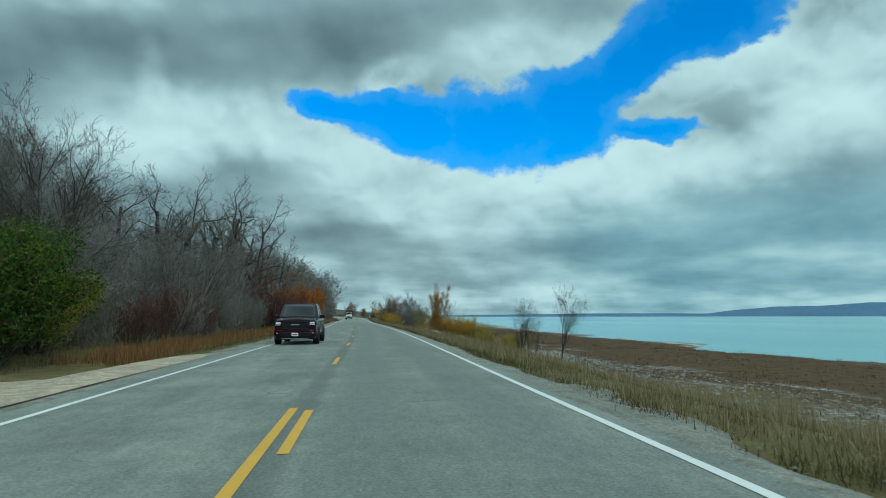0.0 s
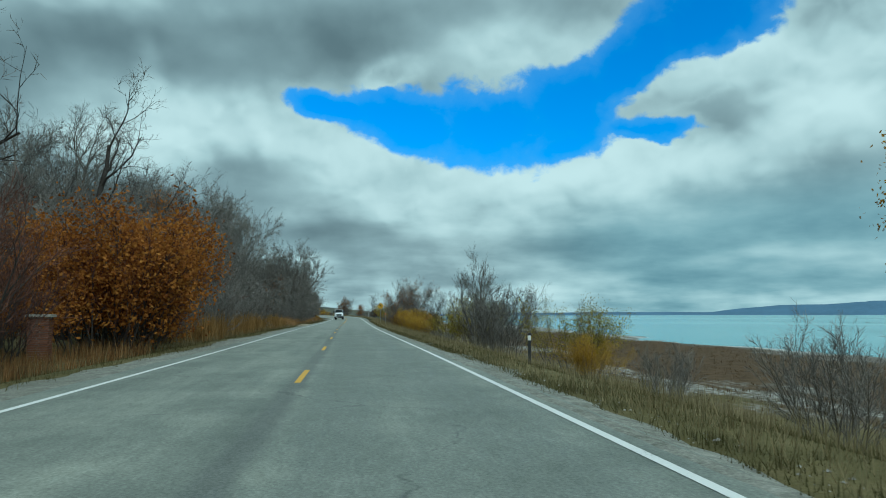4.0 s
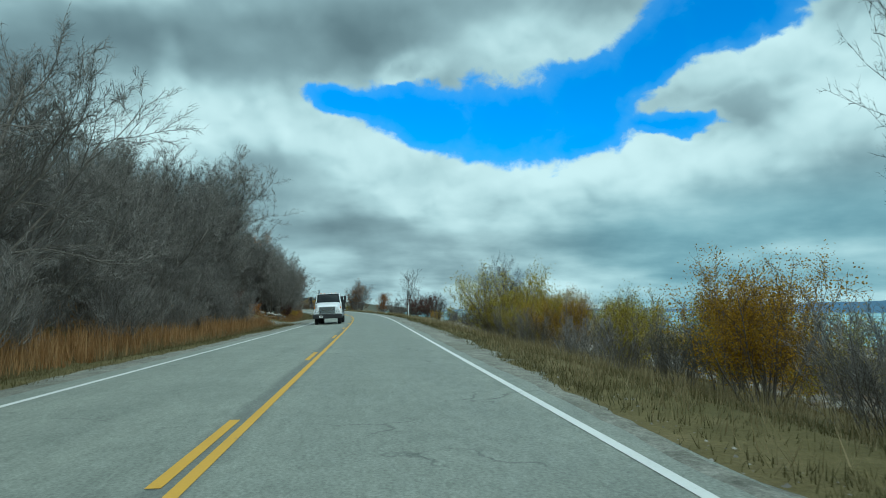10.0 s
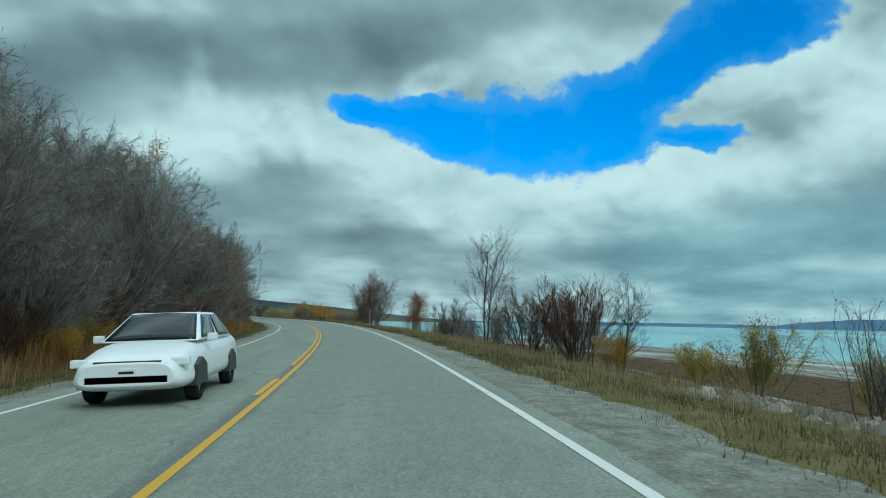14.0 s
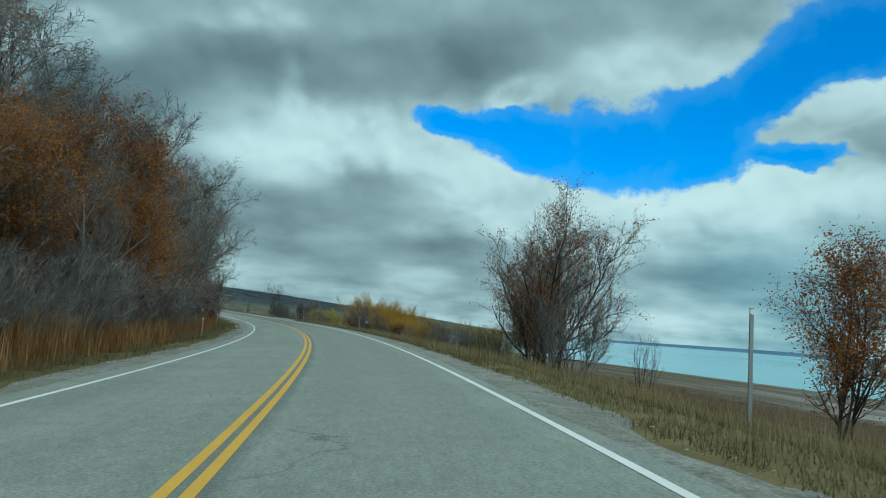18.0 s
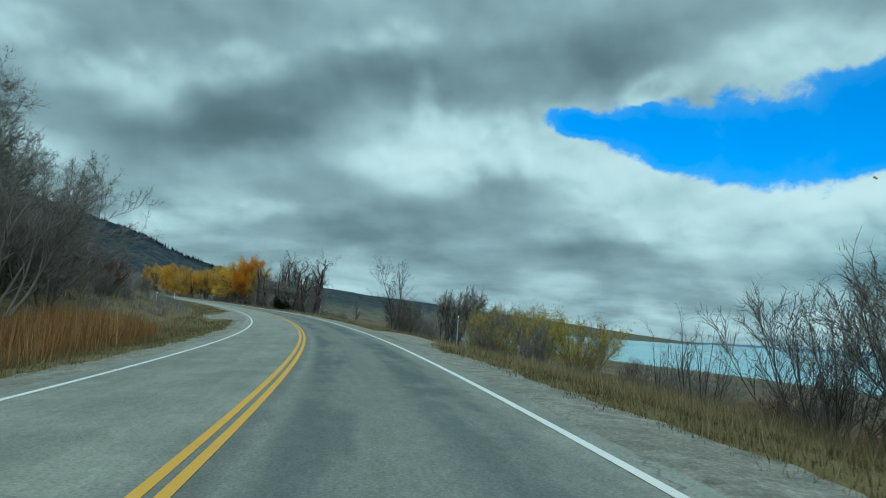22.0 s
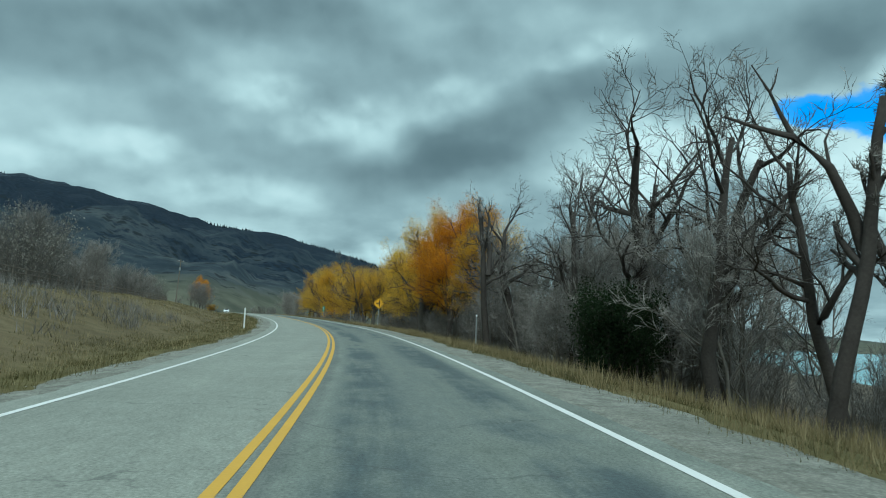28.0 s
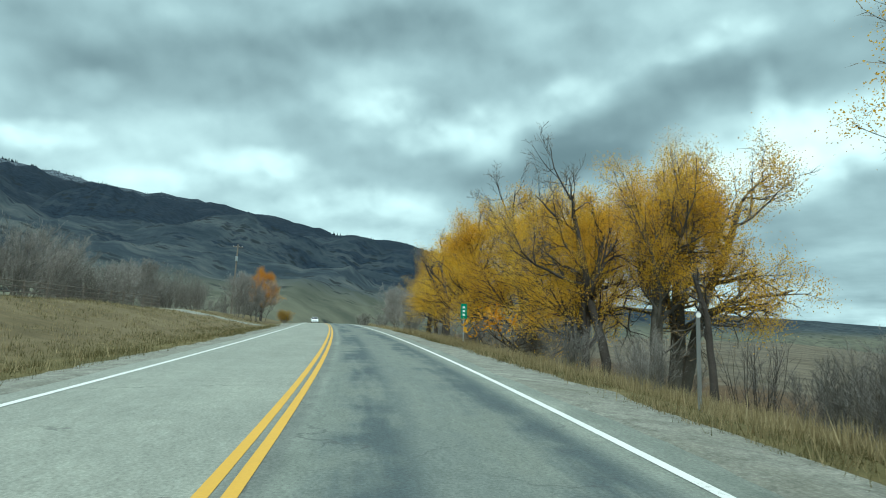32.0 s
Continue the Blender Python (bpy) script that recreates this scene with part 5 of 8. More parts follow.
# single plants on the left
for key, s, lat, h in [("green", 22, -11.2, 5.2), ("green", 25.5, -13.0, 5.8), ("green", 29, -13.0, 4.2), ("olive", 28, -11.8, 3.8), ("rust", 107, -8.8, 7.2), ("rust", 110.5, -9.0, 7.6), ("rust", 115, -10.0, 6.6), ("rust", 105, -11, 5.0),
                       ("open", 31.5, -13.6, 13.0), ("bare", 33, -15.5, 11.5), ("snag", 55, -15, 13.5), ("snag", 61, -16.5, 14.5), ("snag", 67.5, -14, 16.5), ("snag", 72, -17, 15.5), ("snag", 79, -15, 16.0), ("snag", 96, -14.5, 17.5), ("snag", 88, -13.8, 18.0), ("snag", 106, -15, 16.5), ("snag", 117, -14, 15.5), ("snag", 136, -15, 15.0),
                       ("bare", 206.5, -25.5, 7.5), ("bare", 197, -33, 7.0), ("tan", 200.5, -29, 6.0), ("bare", 203, -38, 8.0), ("olive", 190, -28, 3.6), ("rust", 187, -25.5, 3.4), ("bare", 194, -40, 7.0), ("bare", 211, -22, 9.5), ("dome", 203.5, -11.8, 15.5), ("bare", 207, -12.5, 14.5), ("tan", 203, -20, 6.5), ("rust", 199, -19, 3.6), ("tan", 207, -22, 8.0), ("bare", 201, -22.5, 6.5), ("brush", 198, -17.6, 3.2), ("redbrush", 196.5, -16.4, 2.2), ("tan", 212, -24.5, 8.5), ("brush", 194, -16.5, 2.4), ("brush", 200.5, -16.2, 4.2), ("redbrush", 198.6, -14.0, 2.6), ("gnarl", 263, -12.5, 15.0), ("bare", 267, -14.5, 15.5), ("bare", 258, -12.0, 14.0), ("poplar", 296, -15.5, 13.5), ("poplar", 292, -19.0, 14.0), ("bare", 299, -13, 12.5), ("bare", 281, -15.5, 12.5),
                       ("gnarl", 421, -11.2, 17.0), ("gnarl", 426.5, -10.8, 17.5), ("gnarl", 431.5, -11.2, 16.5), ("gnarl", 416, -13, 16.5), ("poplar", 436, -12.8, 15.0), ("bare", 411, -11.5, 14.0), ("gnarl", 438.5, -14.6, 13.5), ("bare", 446, -17.0, 11.0), ("bare", 466, -16.5, 12.0), ("bare", 471, -16.0, 11.5),
                       ("snag", 84, -15, 17.0), ("snag", 92, -17, 17.5), ("snag", 101, -16, 17.0), ("snag", 124, -12.5, 12.0), ("snag", 47, -16, 11.5), ("tan", 128, -12, 10.5), ("tan", 133, -11, 9.5),
                       ("gnarl", 211, -14, 13.0), ("bare", 216, -14.5, 12.0), ("tan", 206, -12.5, 9.0), ("cotton", 333, -14, 9.5), ("tan", 345, -11, 9.5), ("tan", 388, -11.5, 13.5), ("tan", 380, -11, 11.2), ("tan", 372, -12, 11.5), ("tan", 396, -12, 13), ("oak", 392, -10, 9.0),
                       ("gold", 300, -8.6, 1.9), ("gold", 304, -9.2, 2.2), ("olive", 308, -8.8, 1.8), ("thin", 287, -9.5, 1.5), ("oak", 334, -10.5, 9.6)]:
    put(key, s, lat, h)
for i in range(44):
    put(rnd.choice(["brush", "rust", "brush", "olive", "brush"]), rnd.uniform(178, 232), rnd.uniform(-46, -21), rnd.uniform(2.2, 5.0), group="shrubs on the bank")
# open bank and field further along
for i in range(26):
    put(rnd.choice(["brush", "thin", "brush", "pale"]), rnd.uniform(476, 575), rnd.uniform(-34, -14), rnd.uniform(1.2, 3.0), group="shrubs on the bank")
for i in range(64):
    put(rnd.choice(["ghost", "ghost", "ghost", "pale", "brush"]), rnd.uniform(596, 770), rnd.uniform(-42, -23.5), rnd.uniform(4.5, 8.5), group="shrubs behind the fence")
for i in range(30):
    put(rnd.choice(["rust", "redbrush", "brush", "rust"]), rnd.uniform(240, 296), rnd.choice([-1, 1]) * 0.5 - rnd.uniform(12.5, 30), rnd.uniform(0.8, 2.2), group="shrubs on the bank")
for s, lat, h in [(500, -22, 3.0), (508, -26, 3.4), (517, -20, 2.2), (540, -24, 2.6)]:
    put("brush", s, lat, h, group="shrubs on the bank")
for key, s, lat, h in [("ghost", 730, -13, 7.5), ("ghost", 735, -11, 8.0), ("ghost", 741, -14, 7.5), ("ghost", 747, -11, 7.5), ("flame", 757, -12, 10.5), ("gold", 770, -8, 3.2), ("flame", 655, -50, 7.0), ("gold", 640, -45, 2.2)]:
    put(key, s, lat, h)
for i in range(26):
    put(rnd.choice(["brush", "pale", "poplar", "thin"]), rnd.uniform(745, 900), rnd.choice([-1, 1]) * rnd.uniform(12, 40), rnd.uniform(3.5, 8.0), group="far roadside trees")

# the lake side
RIGHT = [("gold", 58.4, 9.4, 2.7), ("gold", 60.2, 8.8, 2.5), ("olive", 57.0, 10.2, 2.4), ("thin", 62, 9.4, 3.2), ("thin", 56, 14.6, 4.3), ("thin", 50, 12.5, 2.2), ("thin", 45, 15.5, 2.0), ("thin", 33, 13.0, 1.6), ("thin", 28, 12.0, 1.4), ("olive", 61, 13.5, 2.4), ("olive", 64.5, 15.5, 2.6), ("thin", 72, 17, 2.6),
         ("orange", 87.6, 10.8, 7.6), ("brush", 92, 11.5, 3.4), ("brush", 103, 13, 2.6), ("poplar", 128, 10.8, 8.2), ("brush", 119, 9.6, 4.0), ("brush", 124, 11.5, 5.5), ("olive", 112, 12.2, 4.6), ("gold", 107, 11.5, 2.4),
         ("olive", 136, 11.6, 5.4), ("olive", 139.5, 12.8, 5.2), ("olive", 141, 10.6, 3.6), ("pale", 134, 9.2, 1.2), ("pale", 137, 8.7, 1.1),
         ("gold", 169, 8.8, 3.0), ("gold", 172.5, 8.9, 3.2), ("gold", 166, 11.6, 4.0), ("gold", 180.5, 10.8, 3.6), ("redbrush", 175.5, 8.3, 2.4), ("gold", 164, 9.6, 3.2), ("gold", 167.5, 10.4, 3.4), ("gold", 171, 9.8, 3.6), ("gold", 174, 10.8, 3.5), ("gold", 178, 10.2, 3.2), ("redbrush", 182, 8.6, 3.0), ("redbrush", 179, 8.0, 2.4), ("brush", 185, 9.0, 3.2),
         ("open", 152, 21.0, 7.6),
         ("mixed", 195, 10.6, 9.4), ("mixed", 198.5, 11.6, 8.6), ("brush", 193, 9.6, 4.2), ("brush", 197, 9.4, 4.6), ("redbrush", 200, 10.2, 4.0), ("tan", 203, 10.0, 5.0),
         ("brush", 206, 9.4, 2.4), ("brush", 209, 13.5, 3.0), ("olive", 214, 14.5, 3.4), ("olive", 219, 14, 3.4), ("brush", 224, 14.5, 3.2), ("olive", 229, 14, 3.4), ("brush", 233, 15, 3.2), ("brush", 203, 15, 3.0), ("brush", 212, 8.9, 1.8), ("brush", 216, 8.9, 2.0), ("brush", 220, 8.9, 1.8), ("gold", 210, 9.8, 3.6), ("olive", 213, 11, 3.4), ("olive", 217, 10.0, 2.8), ("olive", 221, 11.4, 3.4), ("gold", 226, 10.2, 3.2), ("olive", 231, 10.8, 3.0), ("olive", 235, 12, 3.6), ("olive", 246, 13.5, 2.8), ("olive", 251, 15, 3.0),
         ("brush", 226, 8.8, 2.0), ("olive", 229, 9.2, 2.6), ("brush", 232, 9.0, 2.2), ("olive", 235, 9.4, 2.8), ("brush", 238, 9.2, 2.2), ("gold", 243, 12.5, 4.4), ("spread", 266, 11.6, 1.9), ("spread", 274, 12.4, 2.0), ("brush", 270, 15, 1.8), ("pale", 281, 13.0, 1.8), ("spread", 290, 14.0, 2.0), ("thin", 287, 11.8, 3.0), ("olive", 296, 14.8, 3.0), ("thin", 261, 11.5, 3.4), ("brush", 265, 12.2, 2.6), ("pale", 262, 13.6, 3.0), ("gold", 254, 17, 4.0), ("gold", 258, 15.5, 3.8), ("gold", 265, 14.8, 3.2), ("thin", 276, 15, 2.6), ("thin", 284, 16, 2.4),
         ("thin", 291, 18, 2.6), ("olive", 299, 24, 3.8), ("olive", 303, 26, 4.0), ("olive", 295, 22, 3.2), ("thin", 290, 21, 3.2), ("thin", 283, 20, 3.0), ("olive", 305, 18, 2.4), ("gold", 308, 15, 2.2),
         ("redbrush", 310, 13.8, 5.2), ("open", 307, 15, 5.4), ("brush", 313, 14.5, 4.6), ("redbrush", 314, 12.5, 4.4), ("open", 319, 16, 5.6), ("thin", 324, 13, 3.4),
         ("brush", 326, 11.0, 1.8), ("brush", 329, 12.2, 2.2), ("brush", 333, 11.4, 2.0), ("brush", 337, 12.8, 2.4), ("olive", 348, 14, 2.4), ("brush", 354, 16, 2.6), ("brush", 362, 14, 2.2), ("thin", 326, 14, 4.0), ("thin", 340.3, 11.8, 3.0), ("thin", 336, 21, 4.4), ("thin", 351, 13, 2.6), ("thin", 358, 15, 3.0),
         ("oak", 371.5, 15.4, 6.8), ("brush", 382, 11.2, 4.2), ("thin", 390, 19, 4.0),
         ("olive", 407.5, 14.6, 2.8), ("olive", 409.5, 15.6, 2.6), ("gold", 412, 10.6, 3.2), ("gold", 416, 13.4, 3.8), ("gold", 420, 10.4, 3.6), ("gold", 423, 14.2, 4.4), ("gold", 427, 10.6, 4.0), ("gold", 430, 13.4, 5.0), ("gold", 433.5, 12.6, 5.4), ("gold", 437, 10.8, 5.2), ("brush", 440, 10.6, 3.6), ("redbrush", 428, 9.8, 2.6), ("brush", 424, 9.6, 2.4), ("redbrush", 419, 9.8, 2.0), ("brush", 414, 10.0, 1.8), ("brush", 432, 9.8, 3.2), ("redbrush", 436, 9.4, 3.0), ("olive", 404, 12.2, 2.8), ("olive", 401, 14.0, 3.0), ("brush", 406, 10.4, 2.2), ("brush", 402.5, 10.8, 2.0), ("brush", 399, 11.0, 2.2), ("olive", 403, 12.8, 2.6), ("brush", 396, 12.0, 2.4), ("brush", 408, 11.4, 2.6), ("gold", 414, 12.0, 3.0), ("gold", 418, 11.6, 3.4), ("gold", 421, 12.6, 3.6), ("gold", 425, 12.0, 3.6), ("gold", 429, 13.0, 3.8), ("brush", 431, 11.2, 3.2), ("brush", 434, 10.8, 4.6), ("gold", 437, 12.4, 4.8), ("spread", 441.5, 11.6, 4.4), ("spread", 444, 12.8, 4.2), ("gold", 441, 13.6, 2.8), ("brush", 438, 10.8, 3.8), ("brush", 442, 11.2, 4.2), ("brush", 446, 12, 4.0),
         ("brush", 448, 13.5, 1.7), ("brush", 451, 15.5, 1.8), ("brush", 454, 13.2, 1.6), ("brush", 457, 16, 1.9), ("brush", 460, 14.2, 1.7), ("redbrush", 450, 17.5, 1.7), ("redbrush", 456, 18.5, 1.8), ("brush", 463, 17, 1.9), ("thin", 452, 12.5, 3.4), ("thin", 456, 13.5, 3.2), ("olive", 462, 12.6, 3.4), ("olive", 468, 12.6, 3.8), ("olive", 473, 13, 4.2), ("brush", 476, 12.5, 4.0), ("olive", 479, 13.5, 4.0), ("brush", 471, 11.4, 3.2), ("brush", 465, 11.4, 2.8), ("brush", 482, 14, 4.0), ("brush", 468, 15, 3.6),
         ("thin", 493, 17, 5.0), ("thin", 498, 15.9, 5.8), ("brush", 503, 15, 3.4), ("thin", 508, 14, 3.0), ("brush", 498.5, 11, 4.0), ("brush", 501, 12, 3.6), ("brush", 514, 14.2, 3.6), ("thin", 520, 15, 3.4), ("brush", 512, 18.5, 5.0), ("thin", 509, 20, 4.8),
         ("snag", 535, 14, 5.2), ("brush", 540, 13, 2.4), ("brush", 548, 14.0, 2.6), ("brush", 553, 13.0, 2.8), ("snag", 557.5, 12.6, 7.6), ("snag", 560.5, 13.6, 14.8), ("snag", 566.5, 13.2, 11.0), ("stub", 567.5, 16.5, 8.0),
         ("snag", 570.5, 12.2, 12.4), ("snag", 574, 14.6, 13.6), ("snag", 577, 13.0, 14.6), ("snag", 579.6, 10.9, 11.4), ("snag", 582, 15.5, 14.5), ("snag", 584.4, 12.6, 15.0), ("stub", 590.2, 9.4, 9.6), ("snag", 588, 14.2, 13.8), ("snag", 593.5, 12.0, 12.6), ("snag", 598, 14.5, 13.0), ("snag", 602, 12.4, 11.5), ("juniper", 573.2, 9.9, 4.2), ("juniper", 574.6, 10.8, 3.4),
         ("bare", 572, 17.5, 10.5), ("bare", 578, 18.0, 11.0), ("bare", 583, 18.5, 11.5), ("bare", 588, 17.5, 11.0), ("bare", 593, 16.0, 10.5), ("bare", 597, 17.0, 10.0), ("bare", 601, 15.5, 10.0), ("ghost", 571, 13.5, 8.0), ("ghost", 576, 13.2, 8.2), ("ghost", 581, 13.0, 8.6), ("ghost", 586, 12.8, 8.8), ("ghost", 591, 12.6, 8.8), ("ghost", 596, 12.8, 9.0), ("dome", 578, 15.4, 8.4), ("dome", 588, 14.6, 8.6), ("ghost", 583.5, 11.2, 4.6), ("ghost", 577, 11.0, 4.4), ("ghost", 594, 10.8, 4.8), 
         ("brush", 560, 16, 3.6), ("brush", 564, 15.5, 4.0), ("brush", 569, 16, 4.2), ("brush", 574, 15.8, 4.4), ("brush", 578, 15.0, 4.2), ("brush", 582, 14.6, 4.4), ("brush", 586, 13.8, 4.6), ("brush", 589.5, 13.0, 4.2), ("brush", 593, 12.8, 4.4), ("brush", 597, 12.4, 4.6), ("brush", 600.5, 12.0, 4.4), ("brush", 567, 20, 4.0), ("brush", 577, 19, 4.6), ("brush", 584, 20, 4.6), ("brush", 592, 18, 4.6), ("brush", 571, 19.5, 4.4),
         ("old", 604.0, 13.2, 12.6), ("flame", 609.5, 11.4, 14.6), ("flame", 613.6, 13.6, 14.5), ("old", 615.5, 10.6, 14.6), ("cotton", 618.0, 15.6, 11.5), ("old", 624.5, 12.8, 11.6), ("old", 628.4, 12.6, 12.2), ("old", 631, 15.2, 11.4), ("old", 639.4, 12.8, 13.4), ("stub", 644.6, 9.6, 3.6), ("brush", 622, 12.0, 3.0), ("brush", 625, 14.0, 3.2), ("brush", 628, 12.4, 3.0), ("brush", 631, 13.6, 3.2), ("brush", 634, 13.4, 3.2), ("brush", 637, 13.0, 3.0), ("brush", 640, 15.0, 3.2), ("brush", 627, 17.0, 3.4), ("brush", 632, 17.5, 3.4), ("brush", 637, 17.5, 3.4), ("brush", 643, 17, 3.4), ("redbrush", 620, 13.6, 2.8), ("redbrush", 618, 16, 3.0), ("brush", 612, 11.2, 3.4), ("brush", 616, 11.6, 3.6), ("brush", 620, 11.4, 3.4), ("brush", 625, 11.2, 3.2), ("brush", 629, 11.0, 3.4), ("brush", 634, 11.0, 2.8), ("brush", 638, 11.6, 2.8), ("brush", 642, 12.6, 3.0), ("brush", 645.5, 14.5, 2.8), ("brush", 648, 17, 3.0), ("thin", 645, 19, 4.6), ("thin", 650, 22, 5.0), ("brush", 652, 24, 3.4), ("thin", 648, 26, 5.2), ("thin", 655, 27, 5.6), ("brush", 658, 23, 3.6),
         ("old", 655.4, 13.4, 12.2), ("old", 658.6, 15.8, 13.4), ("cotton", 657.5, 11.2, 9.0), ("old", 662.3, 11.8, 11.2), ("old", 665, 10.6, 10.6), ("cotton", 667, 14.6, 10.0), ("cotton", 671, 12.0, 12.0), ("cotton", 680, 11.6, 12.5), ("cotton", 690, 13.0, 13.0), ("cotton", 701, 12.0, 12.5), ("cotton", 713, 13.5, 13.0), ("snag", 668, 12.0, 13.5), ("snag", 657, 11.8, 12.0), ("snag", 676, 14.0, 14.5), ("snag", 696, 11.5, 12.5), ("brush", 650, 10.4, 2.4), ("brush", 655, 9.6, 2.4), ("brush", 661, 9.8, 2.6), ("brush", 668, 9.8, 2.6), ("brush", 675, 9.8, 2.6), ("ghost", 720, 11, 7.0), ("ghost", 726, 10.5, 7.5), ("ghost", 732, 12.5, 8.0), ("ghost", 739, 11.5, 8.0), ("ghost", 747, 12, 8.0), ("snag", 721.5, 13.7, 12.5),
         ("open", 56.5, 17.5, 6.9), ("open", 55.8, 13.9, 5.7), ("open", 162.9, 11.7, 7.2), ("open", 165.8, 10.1, 6.0), ("open", 150.9, 11.3, 5.6), ("gold", 155.5, 9.0, 2.3), ("gold", 158.5, 8.8, 2.4), ("gold", 161, 9.2, 2.6), ("tan", 157, 10.0, 2.6),
         ("airy", 204.6, 10.4, 9.5), ("olive", 237.0, 9.9, 5.2), ("olive", 238.5, 11.4, 4.4), ("open", 241.8, 10.3, 6.1), ("open", 243.6, 11.4, 5.4), ("open", 328.6, 13.4, 10.2), ("brush", 329.5, 14.6, 4.0), ("spread", 331.9, 11.0, 3.9), ("spread", 334.5, 12.4, 2.8), ("thin", 345.6, 13.5, 2.6), ("thin", 357.5, 15.4, 2.8),
         ("mixed", 385.8, 10.9, 9.8), ("mixed", 389.8, 13.2, 10.4), ("oak", 386.6, 11.8, 5.0), ("spread", 388, 11.6, 4.4), ("spread", 391, 13.6, 4.8), ("open", 391.6, 14.6, 9.4),
         ("open", 498.1, 9.9, 7.9), ("spread", 501.4, 12.2, 4.6), ("brush", 504, 14.0, 4.0), ("spread", 489.4, 12.4, 5.6), ("spread", 490.6, 13.8, 6.0), ("spread", 488.4, 14.6, 5.2),
         ("thin", 664, 24, 6.0), ("thin", 670, 28, 6.5), ("thin", 677, 24, 5.5), ("brush", 666, 20, 3.4), ("brush", 674, 21, 3.6)]
put("airy", 251.8, 11.2, 6.6, wide=0.92)
put("olive", 75.5, 14.5, 2.6)
for i in range(12):
    put(("ghost", "brush")[i % 2], 603 + i * 1.9, (14.6, 17.2, 12.4)[i % 3], (5.2, 3.8)[i % 2])
# broken trunk with one long limb arching over the verge
broken = put("stub", 564.6, 11.5, 8.9, turn=0)
g = Growth(77)
k = 1.0 / broken.matrix_basis.to_scale().x
stem = [v.co for v in broken.children[0].data.vertices][:70]
rings = [sum(stem[i:i + 7], Vector()) / 7 for i in range(0, 70, 7)]
fork = min(rings, key=lambda c: abs(c.z - 5.0 * k)) - Vector((-0.05, 0, 5.0)) * k
for limb, r0, r1 in (([(-0.05, 0, 5.0), (-0.3, 0.1, 6.1), (-0.85, 0.1, 7.2), (-1.7, 0.2, 7.9), (-2.6, 0.3, 8.1), (-3.4, 0.3, 8.3)], 0.17, 0.025),
                     ([(-1.7, 0.2, 7.9), (-1.95, 0.3, 8.5), (-2.2, 0.3, 9.0), (-2.6, 0.4, 9.7)], 0.07, 0.015),
                     ([(-2.2, 0.3, 9.0), (-2.0, 0.4, 9.3), (-1.9, 0.4, 9.7)], 0.03, 0.01), ([(-0.85, 0.1, 7.2), (-0.8, 0.3, 7.9), (-0.5, 0.4, 8.4)], 0.05, 0.012)):
    n = len(limb) - 1
    g.tube([Vector(p) * k + fork for p in limb], [(r0 + (r1 - r0) * i / n) * k for i in range(n + 1)], 7)
ob = new("limb", mesh_from("limb", g.bark[0], g.bark[1], BARK_DARK, None, True))
ob.parent = broken
for key, s, lat, h in RIGHT:
    put(key, s, lat, h * (np.interp(s, [411, 418, 424, 430, 436, 442], [0.62, 0.66, 0.8, 0.95, 1.08, 1.0]) if key == "gold" and 411 < s < 442 else 1.0), wide={"old": 0.88, "flame": 0.95, "open": 0.85, "orange": 0.75, "airy": 0.6}.get(key, 1.0))

# ---------------------------------------------------------------- grass, reeds and litter


def tufts(name, seed, n, s0, s1, lat0, lat1, h0, h1, blades, mat, label, lean=0.35, width=0.016, keep=None, edge=1.0, gap=0.35):
    """Uncountable blades, joined into one mesh."""
    rr = np.random.RandomState(seed)
    s = rr.uniform(s0, s1, n)
    u = rr.rand(n) ** edge
    lat = lat0 + (lat1 - lat0) * u
    clump = np.sin(s * 0.7 + lat * 1.3) + np.sin(s * 0.23 - lat * 0.8) + np.sin(s * 1.9 + 2 * lat) * 0.6
    ok = clump + rr.rand(n) * 2.4 > gap
    if keep is not None:
        ok &= keep(s, lat)
    s, lat = s[ok], lat[ok]
    hs = rr.uniform(h0, h1, len(s)) * (0.75 + 0.25 * np.clip(np.sin(s * 0.37) + 1, 0, 2) / 2)
    S, L, H = np.repeat(s, blades), np.repeat(lat, blades), np.repeat(hs, blades)
    m = len(S)
    spread = 0.3 if name == "sagebrush" else 0.13
    S = S + rr.randn(m) * spread
    L = L + rr.randn(m) * spread
    H = H * rr.uniform(0.5, 1.1, m)
    x, y, _ = lane(S, L)
    z = turf_z(S, L) - 0.03
    a = rr.uniform(0, 2 * np.pi, m)
    k = rr.rand(m) * lean
    w = width * rr.uniform(0.7, 1.4, m) * (0.6 + H)
    ca, sa = np.cos(a), np.sin(a)
    base1 = np.stack([x - sa * w, y + ca * w, z], 1)
    base2 = np.stack([x + sa * w, y - ca * w, z], 1)
    tip = np.stack([x + ca * H * k, y + sa * H * k, z + H], 1)
    v = np.stack([base1, base2, tip], 1).reshape(-1, 3)
    me = bpy.data.meshes.new(name)
    me.vertices.add(len(v))
    me.vertices.foreach_set("co", v.astype(np.float32).ravel())
    me.loops.add(len(v))
    me.loops.foreach_set("vertex_index", np.arange(len(v), dtype=np.int32))
    me.polygons.add(m)
    me.polygons.foreach_set("loop_start", (np.arange(m) * 3).astype(np.int32))
    me.materials.append(mat)
    me.update(calc_edges=True)
    me.validate()
    return tagged(new(name, me), label, "shrubs" if name == "sagebrush" else name, kind="stuff")


